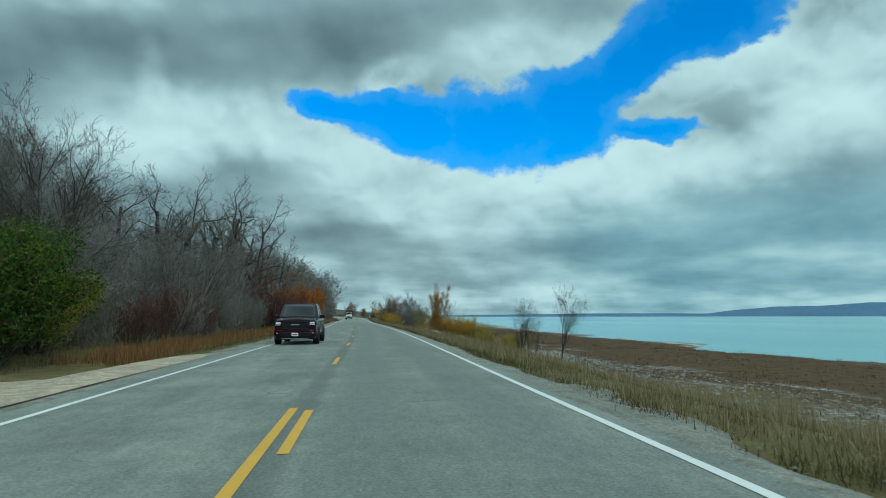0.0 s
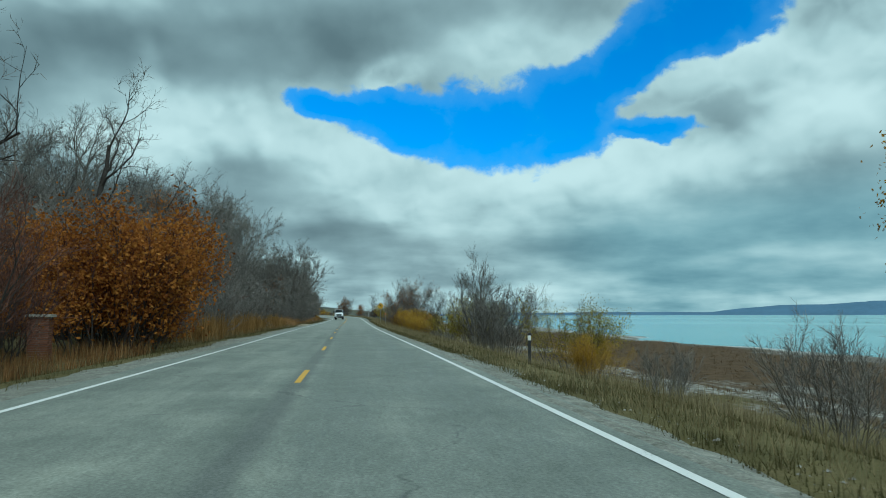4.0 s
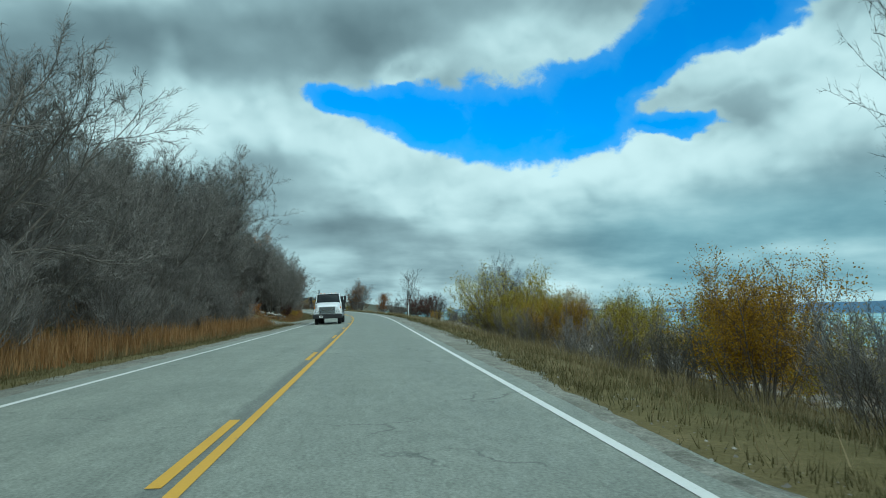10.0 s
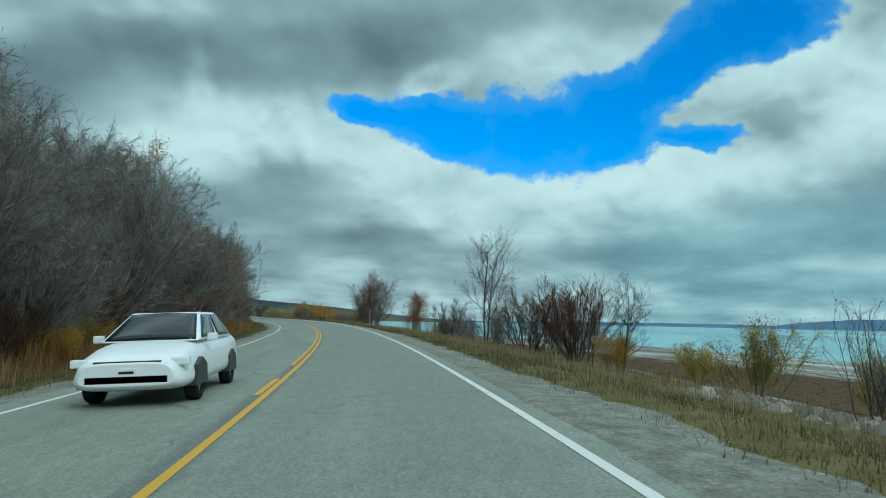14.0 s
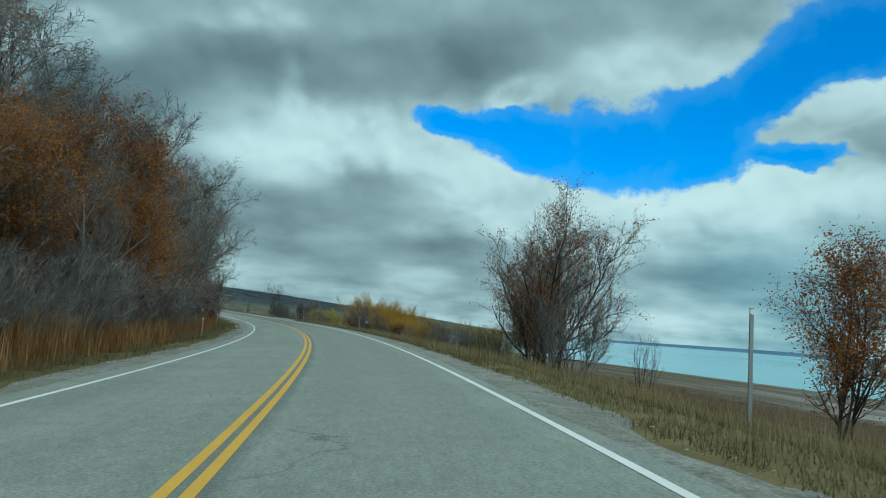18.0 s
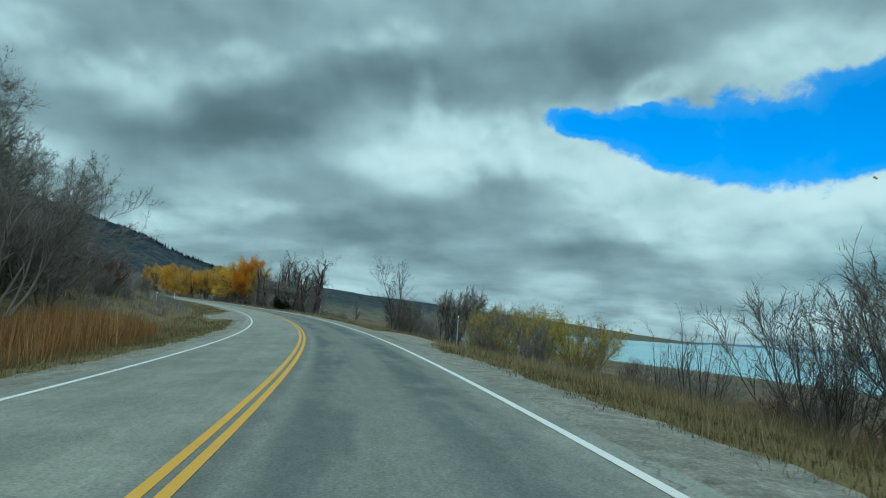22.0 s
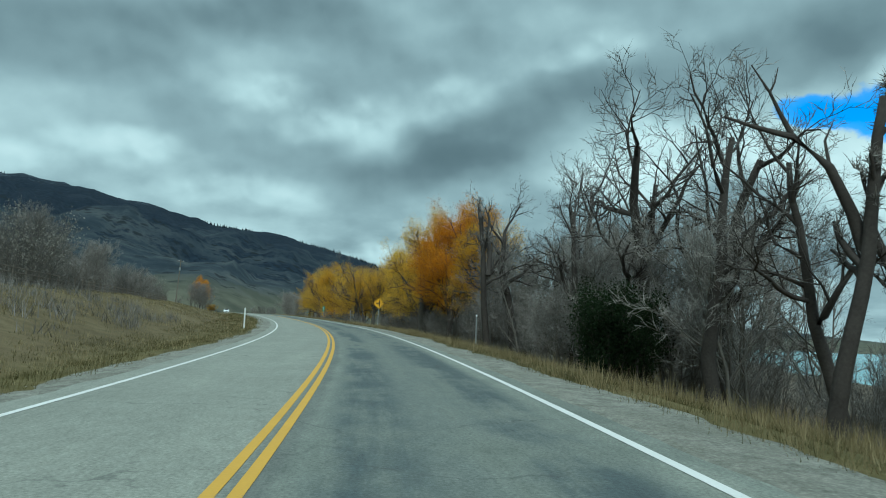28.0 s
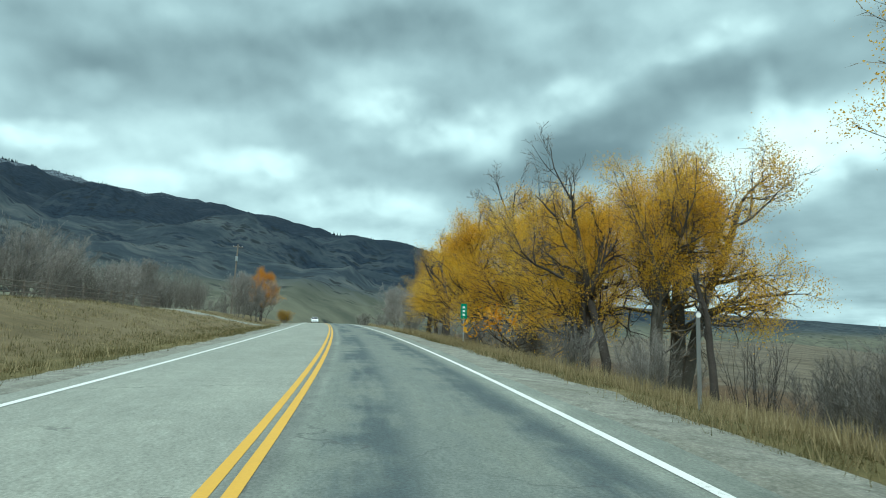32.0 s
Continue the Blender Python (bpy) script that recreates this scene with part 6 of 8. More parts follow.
def off_drives(s, lat):
    """No grass on the driveways and pull-offs."""
    bad = (lat < 0) & (((s > 1) & (s < 25) & (lat > -9.5)) | ((s > 171 - 0.2 * lat) & (s < 178 - 0.5 * lat)) | ((s > 266) & (s < 283) & (lat > -16)) | ((s > 500) & (s < 531) & (lat > -8)))
    bad |= (lat > 0) & (s > 462) & (s < 478) & (lat < 9.5)
    return ~bad


def straw(s, lat):
    """Pale straw: everywhere at first, then thinner, and none at the very edge."""
    rr = np.random.RandomState(77).rand(len(s))
    return off_drives(s, lat) & (rr < np.interp(s, [44, 62, 180, 240, 330, 400, 560], [1.0, 0.45, 0.4, 0.6, 0.7, 0.85, 1.0])) & (lat > np.interp(s, [200, 236, 290, 330], [5.0, 5.7, 5.7, 5.4]))


def verge(s, lat):
    return off_drives(s, lat) & (lat > np.interp(s, [200, 236, 290, 330, 600], [4.6, 5.15, 5.15, 4.95, 5.25]))


tufts("grass", 1, 62000, -6, 690, 5.0, 12.5, 0.25, 0.65, 7, GRASS_DRY, "dry straw-coloured grass on the lake-side verge", 0.8, 0.0065, keep=straw, edge=1.25, gap=-0.3)
tufts("grass", 2, 64000, -6, 690, 4.6, 8.2, 0.08, 0.24, 7, GRASS_GREEN, "short green-brown grass at the road's edge", 1.1, 0.009, keep=verge, edge=1.2, gap=-0.3)
tufts("grass", 3, 36000, 0, 700, -9.8, -5.0, 0.08, 0.28, 7, GRASS_GREEN, "short green-brown grass on the inner verge", 1.1, 0.009, keep=off_drives, gap=-0.3)
tufts("grass", 4, 14000, 0, 480, -10.5, -6.2, 0.3, 0.8, 6, GRASS_DRY, "dry grass before the wood", 0.6, 0.008, keep=off_drives)
tufts("reeds", 5, 5200, 120, 168, -10.8, -7.2, 1.1, 2.1, 7, REED_GOLD, "tall golden-tan reeds before the wood", 0.4, 0.010)
tufts("reeds", 6, 5200, 184, 264, -10.4, -7.6, 0.7, 1.5, 7, REED_RUST, "rust-coloured reeds before the wood", 0.4, 0.010, keep=off_drives)
tufts("reeds", 7, 12500, 298, 470, -10.6, -7.4, 0.9, 1.8, 7, REED_RUST, "tall rust-coloured reeds before the wood", 0.4, 0.010)
tufts("reeds", 14, 6500, 236, 300, -20, -7.2, 0.5, 1.1, 7, REED_RUST, "rust-coloured grass on the slope", 0.5, 0.010, keep=off_drives, edge=1.6)
tufts("grass", 15, 9000, 160, 300, -34, -8, 0.3, 0.7, 6, GRASS_DRY, "dry grass on the slope", 0.7, 0.012, keep=off_drives, edge=1.3)
tufts("sagebrush", 16, 3600, 466, 604, -46, -10.5, 0.5, 1.2, 22, TWIG_GREY, "low grey sagebrush on the open bank", 1.1, 0.010, edge=1.2)
tufts("reeds", 8, 5000, 24, 110, -9.8, -6.6, 0.4, 0.9, 7, REED_RUST, "rust-coloured grass before the wood", 0.5, 0.010)
tufts("reeds", 9, 42000, -6, 600, 12.5, 44.0, 0.1, 0.3, 6, REED_MARSH, "brown marsh reeds on the lake flats", 0.9, 0.018, edge=1.5)
tufts("grass", 10, 30000, 474, 730, -40, -5.4, 0.15, 0.4, 6, GRASS_DRY, "dry grass on the open bank", 0.8, 0.012, keep=off_drives, edge=1.5, gap=0.1)
tufts("grass", 11, 20000, 474, 730, -40, -5.4, 0.15, 0.35, 6, GRASS_GREEN, "grey-green grass on the open bank", 0.8, 0.012, keep=off_drives, edge=1.5, gap=0.1)
tufts("grass", 12, 14000, 590, 740, 6.5, 26.0, 0.3, 0.7, 6, GRASS_DRY, "dry grass under the cottonwoods", 0.6, 0.010, edge=1.4)


def pebbles(name, seed, n, s0, s1, lat0, lat1, r0, r1, label):
    """Loose stones, past counting, each a small faceted lump."""
    rr = np.random.RandomState(seed)
    s, lat = rr.uniform(s0, s1, n), lat0 + (lat1 - lat0) * rr.rand(n) ** 1.2
    r = r0 + (r1 - r0) * rr.rand(n) ** 2.5
    x, y, _ = lane(s, lat)
    c = np.stack([x, y, turf_z(s, lat) + r * 0.05], 1)
    shape = np.array([(1, 0, 0), (0.3, 0.9, 0.1), (-0.8, 0.5, 0), (-0.7, -0.6, 0.1), (0.4, -0.9, 0), (0.25, 0.2, 0.55), (-0.3, -0.15, 0.6)])
    tri = np.array([(0, 1, 5), (1, 2, 6), (1, 6, 5), (2, 3, 6), (3, 4, 6), (4, 5, 6), (4, 0, 5)])
    a = rr.uniform(0, 6.28, n)
    v = shape[None] * r[:, None, None] * rr.uniform(0.7, 1.3, (n, 7, 3))
    vx = v[:, :, 0] * np.cos(a)[:, None] - v[:, :, 1] * np.sin(a)[:, None]
    vy = v[:, :, 0] * np.sin(a)[:, None] + v[:, :, 1] * np.cos(a)[:, None]
    v = np.stack([vx, vy, v[:, :, 2]], 2) + c[:, None, :]
    f = (tri[None] + (np.arange(n) * 7)[:, None, None]).reshape(-1, 3)
    return tagged(new(name, mesh_from(name, v.reshape(-1, 3).tolist(), f.tolist(), STONE)), label, "stones", kind="stuff")


STONE = leafy("beach_stone", [(0.2, (0.10, 0.092, 0.078)), (0.55, (0.22, 0.205, 0.178)), (0.9, (0.38, 0.36, 0.32))], 0.9, 0)
pebbles("beach_stones", 1, 6500, 236, 292, 9.5, 24.0, 0.05, 0.34, "pale loose stones on the beach")
pebbles("beach_stones", 2, 4000, 8, 80, 15.0, 22.0, 0.03, 0.14, "pale loose stones on the flats")
pebbles("gravel_stones", 3, 9000, 0, 690, 4.2, 5.3, 0.01, 0.04, "loose gravel on the shoulder")
pebbles("gravel_stones", 4, 6000, 0, 690, -5.3, -4.4, 0.01, 0.04, "loose gravel on the shoulder")


def drive(name, rows, label):
    """A gravel way: rows of (s, lat) across it, edge to edge."""
    S, L = [], []
    for (sa, la), (sb, lb) in rows:
        t = np.linspace(0, 1, 7)
        S.append(sa + (sb - sa) * t)
        L.append(la + (lb - la) * t)
    # finer rows between
    S, L = np.array(S), np.array(L)
    n = (len(S) - 1) * 5 + 1
    q = np.linspace(0, len(S) - 1, n)
    S = np.stack([np.interp(q, range(len(S)), S[:, j]) for j in range(7)], 1)
    L = np.stack([np.interp(q, range(len(L)), L[:, j]) for j in range(7)], 1)
    crown = np.array([-0.12, 0.03, 0.07, 0.09, 0.07, 0.03, -0.12])[None, :]
    Z = np.maximum(ground_z(S, L) + crown, lane(S, L)[2] - 0.05 * (np.abs(L) - 4.4) + crown * (np.abs(L) < 5.2))
    Z = np.where(np.abs(L) < 6.0, lane(S, L)[2] + crown * 0.4 - 0.01, ground_z(S, L) + crown)
    return tagged(sheet_from(name, S, L, Z, PALE_GRAVEL if name in ("driveway_1", "driveway_2") else GRAVEL), label, "driveway", kind="structure")


drive("driveway_1", [((0, -4.5), (28, -4.5)), ((0.5, -6.5), (25, -6.3)), ((1, -10), (20, -9.5)), ((-2, -16), (12, -14))], "pale gravel driveway mouth")
drive("driveway_2", [((171, -4.5), (182.5, -4.5)), ((174.4, -5.8), (182.6, -6)), ((177.6, -8.5), (185.3, -8.8)), ((180, -11), (188.5, -11.2)), ((182.4, -12.4), (190.4, -12.4)), ((186.4, -13.6), (191.8, -13.4))], "pale gravel driveway climbing the bank")
drive("driveway_3", [((262, -4.5), (287, -4.5)), ((266, -7.5), (284, -7.5)), ((268, -11), (281, -10.5)), ((275, -17), (285, -14)), ((290, -24), (297, -20))], "rutted dirt driveway climbing the bank")
drive("pull_off_1", [((498, -4.5), (534, -4.5)), ((501, -6), (531, -6)), ((505, -7.4), (527, -7.4)), ((510, -8.6), (522, -8.6))], "gravel pull-off beside the road")
drive("pull_off_2", [((458, 4.45), (482, 4.45)), ((462, 6.5), (479, 6.5)), ((464, 8.5), (477, 8.5))], "bare gravel patch beside the road")
drive("track", [((706, -4.5), (724, -4.5)), ((709, -8), (721, -8)), ((711, -16), (720, -15)), ((716, -30), (724, -28))], "gravel side road")

# ---------------------------------------------------------------- rocks


def boulder(seed, size):
    bm = bmesh.new()
    bmesh.ops.create_icosphere(bm, subdivisions=3, radius=0.5)
    rr = random.Random(seed)
    off = Vector((rr.uniform(-9, 9), rr.uniform(-9, 9), rr.uniform(-9, 9)))
    for v in bm.verts:
        n = noise.fractal(v.co * 1.6 + off, 0.9, 2.0, 4) * 0.22
        c = v.co * (1 + n)
        for k in range(6):
            ax = Vector((math.sin(k * 2.1 + seed), math.cos(k * 1.7 + seed), math.sin(k + seed * 0.7))).normalized()
            d = c.dot(ax) - 0.3
            if d > 0:
                c -= ax * d * 0.95
        v.co = Vector((c.x * size[0], c.y * size[1], c.z * size[2]))
    for f in bm.faces:
        f.smooth = f.index % 5 > 0
    return bm


def rock(seed, s, lat, size, group="", sink=0.18, up=0.0):
    ob = part("boulder", boulder(seed, size), ROCK)
    p = ground_at(s, lat)
    ob.matrix_world = pose(p.x, p.y, p.z + size[2] * (0.5 - sink) + up, 0, 0, heading(s) + seed * 47 % 180)
    return tagged(ob, "pale grey weathered boulder on the bank", "rock", group)


rk = random.Random(5)
for i, (s, lat, w) in enumerate([(68.6, 8.4, 1.2), (69.8, 8.3, 1.4), (71.0, 8.6, 1.0), (72.4, 8.4, 1.5), (73.6, 8.9, 0.8), (75.2, 8.6, 0.9), (77.0, 8.4, 0.7), (78.4, 8.3, 1.0), (79.7, 8.0, 1.3), (80.8, 8.5, 0.9), (67.2, 8.9, 0.9), (82.0, 8.8, 0.7), (50.2, 7.8, 1.1), (50.9, 8.6, 0.9), (49.4, 8.4, 0.8)]):
    rock(i, s, lat, (w * 0.8, w * 0.55, w * 0.42), "boulders on the bank", 0.02)
for i, (s, lat, w) in enumerate([(272.0, 10.6, 0.7), (273.7, 10.3, 1.1), (275.2, 10.7, 0.7), (277.8, 10.6, 0.9), (279.5, 10.0, 0.7), (281.2, 9.5, 1.0), (284.0, 9.8, 0.8), (266.0, 10.8, 0.9), (262.5, 11.0, 0.8), (164.5, 8.6, 0.8), (156.0, 9.6, 0.7), (259.0, 10.4, 0.7)]):
    rock(i + 20, s, lat, (w * 0.8, w * 0.55, w * 0.4), "boulders on the bank", 0.22)
for i in range(34):
    t = (i // 2) / 16.0
    w = rk.uniform(0.45, 0.8)
    rock(i + 50, 285.2 + t * 7.0 + rk.uniform(-0.2, 0.2), -14.5 + t * 5.4 + rk.uniform(-0.25, 0.25), (w, w * 0.8, w * 0.65), "dry stone bank by the driveway", 0.1 if i % 2 else 0.3, 0.32 * (i % 2))

# ---------------------------------------------------------------- posts, signs, fence, pole
STEEL = plain("galvanised_steel", (0.34, 0.35, 0.35), 0.45, 0.8, 0.15, 6.0)
WHITE_PLASTIC = plain("white_plastic", (0.74, 0.74, 0.72), 0.5, 0, 0.06, 5.0)
BLACK_PLASTIC = plain("black_plastic", (0.02, 0.02, 0.022), 0.45, 0, 0.2, 5.0)
SIGN_YELLOW = plain("sign_yellow", (0.82, 0.43, 0.012), 0.4, 0, 0.05, 4.0)
SIGN_BLACK = plain("sign_black", (0.012, 0.012, 0.012), 0.5, 0, 0.1, 4.0)
SIGN_GREEN = plain("sign_green", (0.0, 0.19, 0.10), 0.4, 0, 0.06, 4.0)
SIGN_ORANGE = plain("orange_plastic", (0.75, 0.17, 0.03), 0.45, 0, 0.08, 8.0)
WOOD_OLD = plain("weathered_wood", (0.17, 0.145, 0.12), 0.9, 0, 0.4, 2.5, 0.5)
BRICK = plain("brown_brick", (0.16, 0.075, 0.05), 0.9, 0, 0.35, 3.0, 0.4)


def box(bm, x0, x1, y0, y1, z0, z1):
    v = [bm.verts.new((x, y, z)) for z in (z0, z1) for y in (y0, y1) for x in (x0, x1)]
    for f in ((0, 2, 3, 1), (4, 5, 7, 6), (0, 1, 5, 4), (2, 6, 7, 3), (0, 4, 6, 2), (1, 3, 7, 5)):
        bm.faces.new([v[i] for i in f])
    return v


def box_bm(*dims, bevel=0.0):
    bm = bmesh.new()
    box(bm, *dims)
    if bevel:
        bmesh.ops.bevel(bm, geom=bm.edges[:], offset=bevel, segments=2, affect="EDGES", profile=0.6)
    return bm


def tube_bm(r0, r1, z0, z1, n=10, cx=0.0, cy=0.0):
    bm = bmesh.new()
    rings = [[bm.verts.new((cx + r * math.cos(2 * math.pi * k / n), cy + r * math.sin(2 * math.pi * k / n), z)) for k in range(n)] for r, z in ((r0, z0), (r1, z1))]
    for k in range(n):
        bm.faces.new((rings[0][k], rings[0][(k + 1) % n], rings[1][(k + 1) % n], rings[1][k]))
    bm.faces.new(rings[0][::-1])
    bm.faces.new(rings[1])
    return bm


def flat_bm(points, y, thick, axis=-1):
    """A flat shape in the x-z plane, standing at y and facing -y."""
    bm = bmesh.new()
    a = [bm.verts.new((x, y, z)) for x, z in points]
    b = [bm.verts.new((x, y + thick, z)) for x, z in points]
    bm.faces.new(a)
    bm.faces.new(b[::-1])
    n = len(points)
    for i in range(n):
        bm.faces.new((a[(i + 1) % n], a[i], b[i], b[(i + 1) % n]))
    bmesh.ops.recalc_face_normals(bm, faces=bm.faces[:])
    return bm


def channel_post(parent, height, mat=None, r=0.035):
    """A steel U-post."""
    bm = bmesh.new()
    box(bm, -r, r, 0.0, 0.006, -0.3, height)
    box(bm, -r, -r + 0.006, 0.006, 0.03, -0.3, height)
    box(bm, r - 0.006, r, 0.006, 0.03, -0.3, height)
    return part("post", bm, mat or STEEL, parent)


def diamond(half, radius=0.07, n=5):
    pts = []
    for q in range(4):
        a = q * 90
        cx, cz = math.cos(radians(a)) * (half - radius * 1.414), math.sin(radians(a)) * (half - radius * 1.414)
        for k in range(n):
            w = radians(a - 45 + 90 * k / (n - 1))
            pts.append((cx + math.cos(w) * radius, cz + math.sin(w) * radius))
    return pts


def warning_sign(symbol, label):
    top = tagged(new("warning_sign"), label, "road sign")
    channel_post(top, 3.15)
    c, half = 2.85, 0.6
    plate = part("plate", flat_bm([(x, z + c) for x, z in diamond(half)], -0.006, 0.004), SIGN_YELLOW, top, "yellow diamond plate")
    outer, inner = diamond(half - 0.035, 0.06), diamond(half - 0.055, 0.05)
    bm = bmesh.new()
    n = len(outer)
    rows = [[bm.verts.new((x, y, z + c)) for x, z in pts] for pts, y in ((outer, -0.0085), (inner, -0.0085), (outer, -0.0061), (inner, -0.0061))]
    for i in range(n):
        j = (i + 1) % n
        bm.faces.new((rows[0][i], rows[0][j], rows[1][j], rows[1][i]))
        bm.faces.new((rows[2][i], rows[0][i], rows[0][j], rows[2][j])[::-1])
        bm.faces.new((rows[3][i], rows[1][i], rows[1][j], rows[3][j]))
    part("border", bm, SIGN_BLACK, plate, "thin black border")
    part("symbol", flat_bm([(x, z + c) for x, z in symbol], -0.0085, 0.0024), SIGN_BLACK, plate, "bold black symbol")
    for z in (c - 0.3, c + 0.3):
        bm = tube_bm(0.012, 0.012, 0, 0.008, 8)
        bmesh.ops.rotate(bm, verts=bm.verts[:], matrix=Matrix.Rotation(radians(90), 3, "X"))
        bmesh.ops.translate(bm, verts=bm.verts[:], vec=(0, -0.006, z))
        part("bolt", bm, STEEL, top)
    return top


w = 0.075
cx, cz, rad = -0.17, -0.10, 0.26
curve_out = [(cx + (rad + w) * math.cos(radians(a)), cz + (rad + w) * math.sin(radians(a))) for a in range(0, 91, 10)]
curve_in = [(cx + (rad - w) * math.cos(radians(a)), cz + (rad - w) * math.sin(radians(a))) for a in range(90, -1, -10)]
head = [(cx, cz + rad + 0.17), (cx - 0.25, cz + rad), (cx, cz + rad - 0.17)]
CURVE = [(cx + rad + w, -0.34)] + curve_out + head + curve_in + [(cx + rad - w, -0.34)]
BRANCH = [(0.02, -0.36), (0.14, -0.36), (0.14, 0.36), (0.02, 0.36), (0.02, 0.08), (-0.30, 0.08), (-0.30, -0.06), (0.02, -0.06)]


def stand(ob, s, lat, turn=0.0, drop=0.0):
    ob.matrix_world = spot(s, lat, turn, 1.0, drop)
    return ob


stand(warning_sign(CURVE, "yellow diamond sign with a black curved arrow"), 195.5, 6.2, -4)
stand(warning_sign(BRANCH, "yellow diamond warning sign with a black side-road symbol"), 624.6, 7.5, -3)


def marker_sign():
    top = tagged(new("mile_marker"), "small green upright marker plate on a steel post", "road sign")
    channel_post(top, 2.4)
    plate = part("plate", box_bm(-0.19, 0.19, -0.007, -0.003, 1.6, 2.5, bevel=0.0015), SIGN_GREEN, top, "green plate")
    for z, h in ((2.28, 0.12), (2.06, 0.12), (1.84, 0.12)):
        part("bar", box_bm(-0.07, 0.07, -0.0095, -0.0072, z - h / 2, z + h / 2), WHITE_PLASTIC, plate, "plain white bar")
    return top


stand(marker_sign(), 668, 7.6, -3)


def delineator(kind, height):
    if kind == "white":
        top = tagged(new("delineator_post"), "white plastic delineator post on the verge", "post")
        bm = box_bm(-0.055, 0.055, -0.012, 0.012, -0.3, height, bevel=0.008)
        part("post", bm, WHITE_PLASTIC, top)
        part("reflector", box_bm(-0.035, 0.035, -0.016, -0.0125, height - 0.22, height - 0.08), WHITE_PLASTIC, top, "pale reflector")
    elif kind == "steel":
        top = tagged(new("delineator_post"), "grey steel delineator post with a round reflector", "post")
        channel_post(top, height)
        bm = tube_bm(0.05, 0.05, 0, 0.012, 16)
        bmesh.ops.rotate(bm, verts=bm.verts[:], matrix=Matrix.Rotation(radians(90), 3, "X"))
        bmesh.ops.translate(bm, verts=bm.verts[:], vec=(0, -0.002, height - 0.07))
        part("reflector", bm, WHITE_PLASTIC, top, "round white reflector")
    elif kind == "orange":
        top = tagged(new("marker_post"), "thin grey utility marker post with an orange sleeve", "post")
        part("post", tube_bm(0.032, 0.032, -0.3, height - 0.04, 10), STEEL, top)
        part("sleeve", tube_bm(0.042, 0.042, height - 0.36, height - 0.08, 12), SIGN_ORANGE, top, "orange plastic sleeve")
        part("cap", tube_bm(0.042, 0.034, height - 0.08, height, 12), WHITE_PLASTIC, top, "white cap")
    else:
        top = tagged(new("delineator_post"), "dark delineator post with a white band", "post")
        part("post", box_bm(-0.05, 0.05, -0.014, 0.014, -0.3, height, bevel=0.008), BLACK_PLASTIC, top)
        part("band", box_bm(-0.053, 0.053, -0.018, 0.018, height - 0.25, height - 0.08, bevel=0.004), WHITE_PLASTIC, top, "white band")
    return top


for kind, s, lat, h in [("dark", 101.5, 7.2, 1.1), ("orange", 179.6, 6.3, 1.75), ("white", 281.0, 7.0, 1.55), ("steel", 364.6, 8.0, 2.1), ("dark", 424.0, 7.8, 1.25), ("steel", 431.0, 8.4, 1.8), ("steel", 475.0, 9.8, 2.1), ("steel", 531.5, 7.6, 1.7), ("steel", 585.0, 7.4, 1.85), ("steel", 640.5, 7.0, 1.8),
                        ("steel", 399.0, -6.6, 1.2), ("steel", 428.0, -7.2, 1.3), ("white", 606.0, -6.2, 1.6), ("steel", 508.0, -13.2, 1.2), ("steel", 562.0, -7.4, 1.2)]:
    stand(delineator(kind, h), s, lat, 0)


def fence():
    top = tagged(new("rail_fence"), "weathered wooden post and rail fence above the field", "fence")
    pts = [(592 + 3.2 * i, -21.0 - 1.5 * math.sin(i * 0.12)) for i in range(38)]
    prev = None
    for i, (s, lat) in enumerate(pts):
        p = ground_at(s, lat)
        bm = tube_bm(0.08, 0.07, -0.4, 1.35, 8)
        ob = part("post", bm, WOOD_OLD, top)
        ob.matrix_world = pose(p.x, p.y, p.z, (i * 37) % 5 - 2, (i * 53) % 5 - 2, 0)
        if prev is not None and i not in (9, 10):
            for z in (0.45, 0.85, 1.2):
                a, b = prev + Vector((0, 0, z)), p + Vector((0, 0, z))
                d = b - a
                bm = tube_bm(0.045, 0.04, -0.15, d.length + 0.15, 6)
                ob = part("rail", bm, WOOD_OLD, top)
                ob.matrix_world = Matrix.Translation(a) @ d.to_track_quat("Z", "Y").to_matrix().to_4x4()
        prev = p
    return top


fence()


def utility_pole(s, lat, height, lean=0.0):
    top = tagged(new("utility_pole"), "wooden utility pole with a grey transformer", "utility pole")
    part("pole", tube_bm(0.2, 0.13, -0.5, height, 12), WOOD_OLD, top)
    part("crossarm", box_bm(-0.9, 0.9, -0.16, -0.06, height - 0.6, height - 0.48, bevel=0.01), WOOD_OLD, top)
    for x in (-0.8, -0.35, 0.35, 0.8):
        part("insulator", tube_bm(0.04, 0.025, height - 0.48, height - 0.3, 8, x, -0.11), WHITE_PLASTIC, top)
    part("transformer", tube_bm(0.24, 0.24, height - 3.4, height - 2.5, 14, 0.0, -0.38), STEEL, top, "grey steel can")
    p = ground_at(s, lat)
    top.matrix_world = pose(p.x, p.y, p.z, 0, lean, heading(s))
    return top


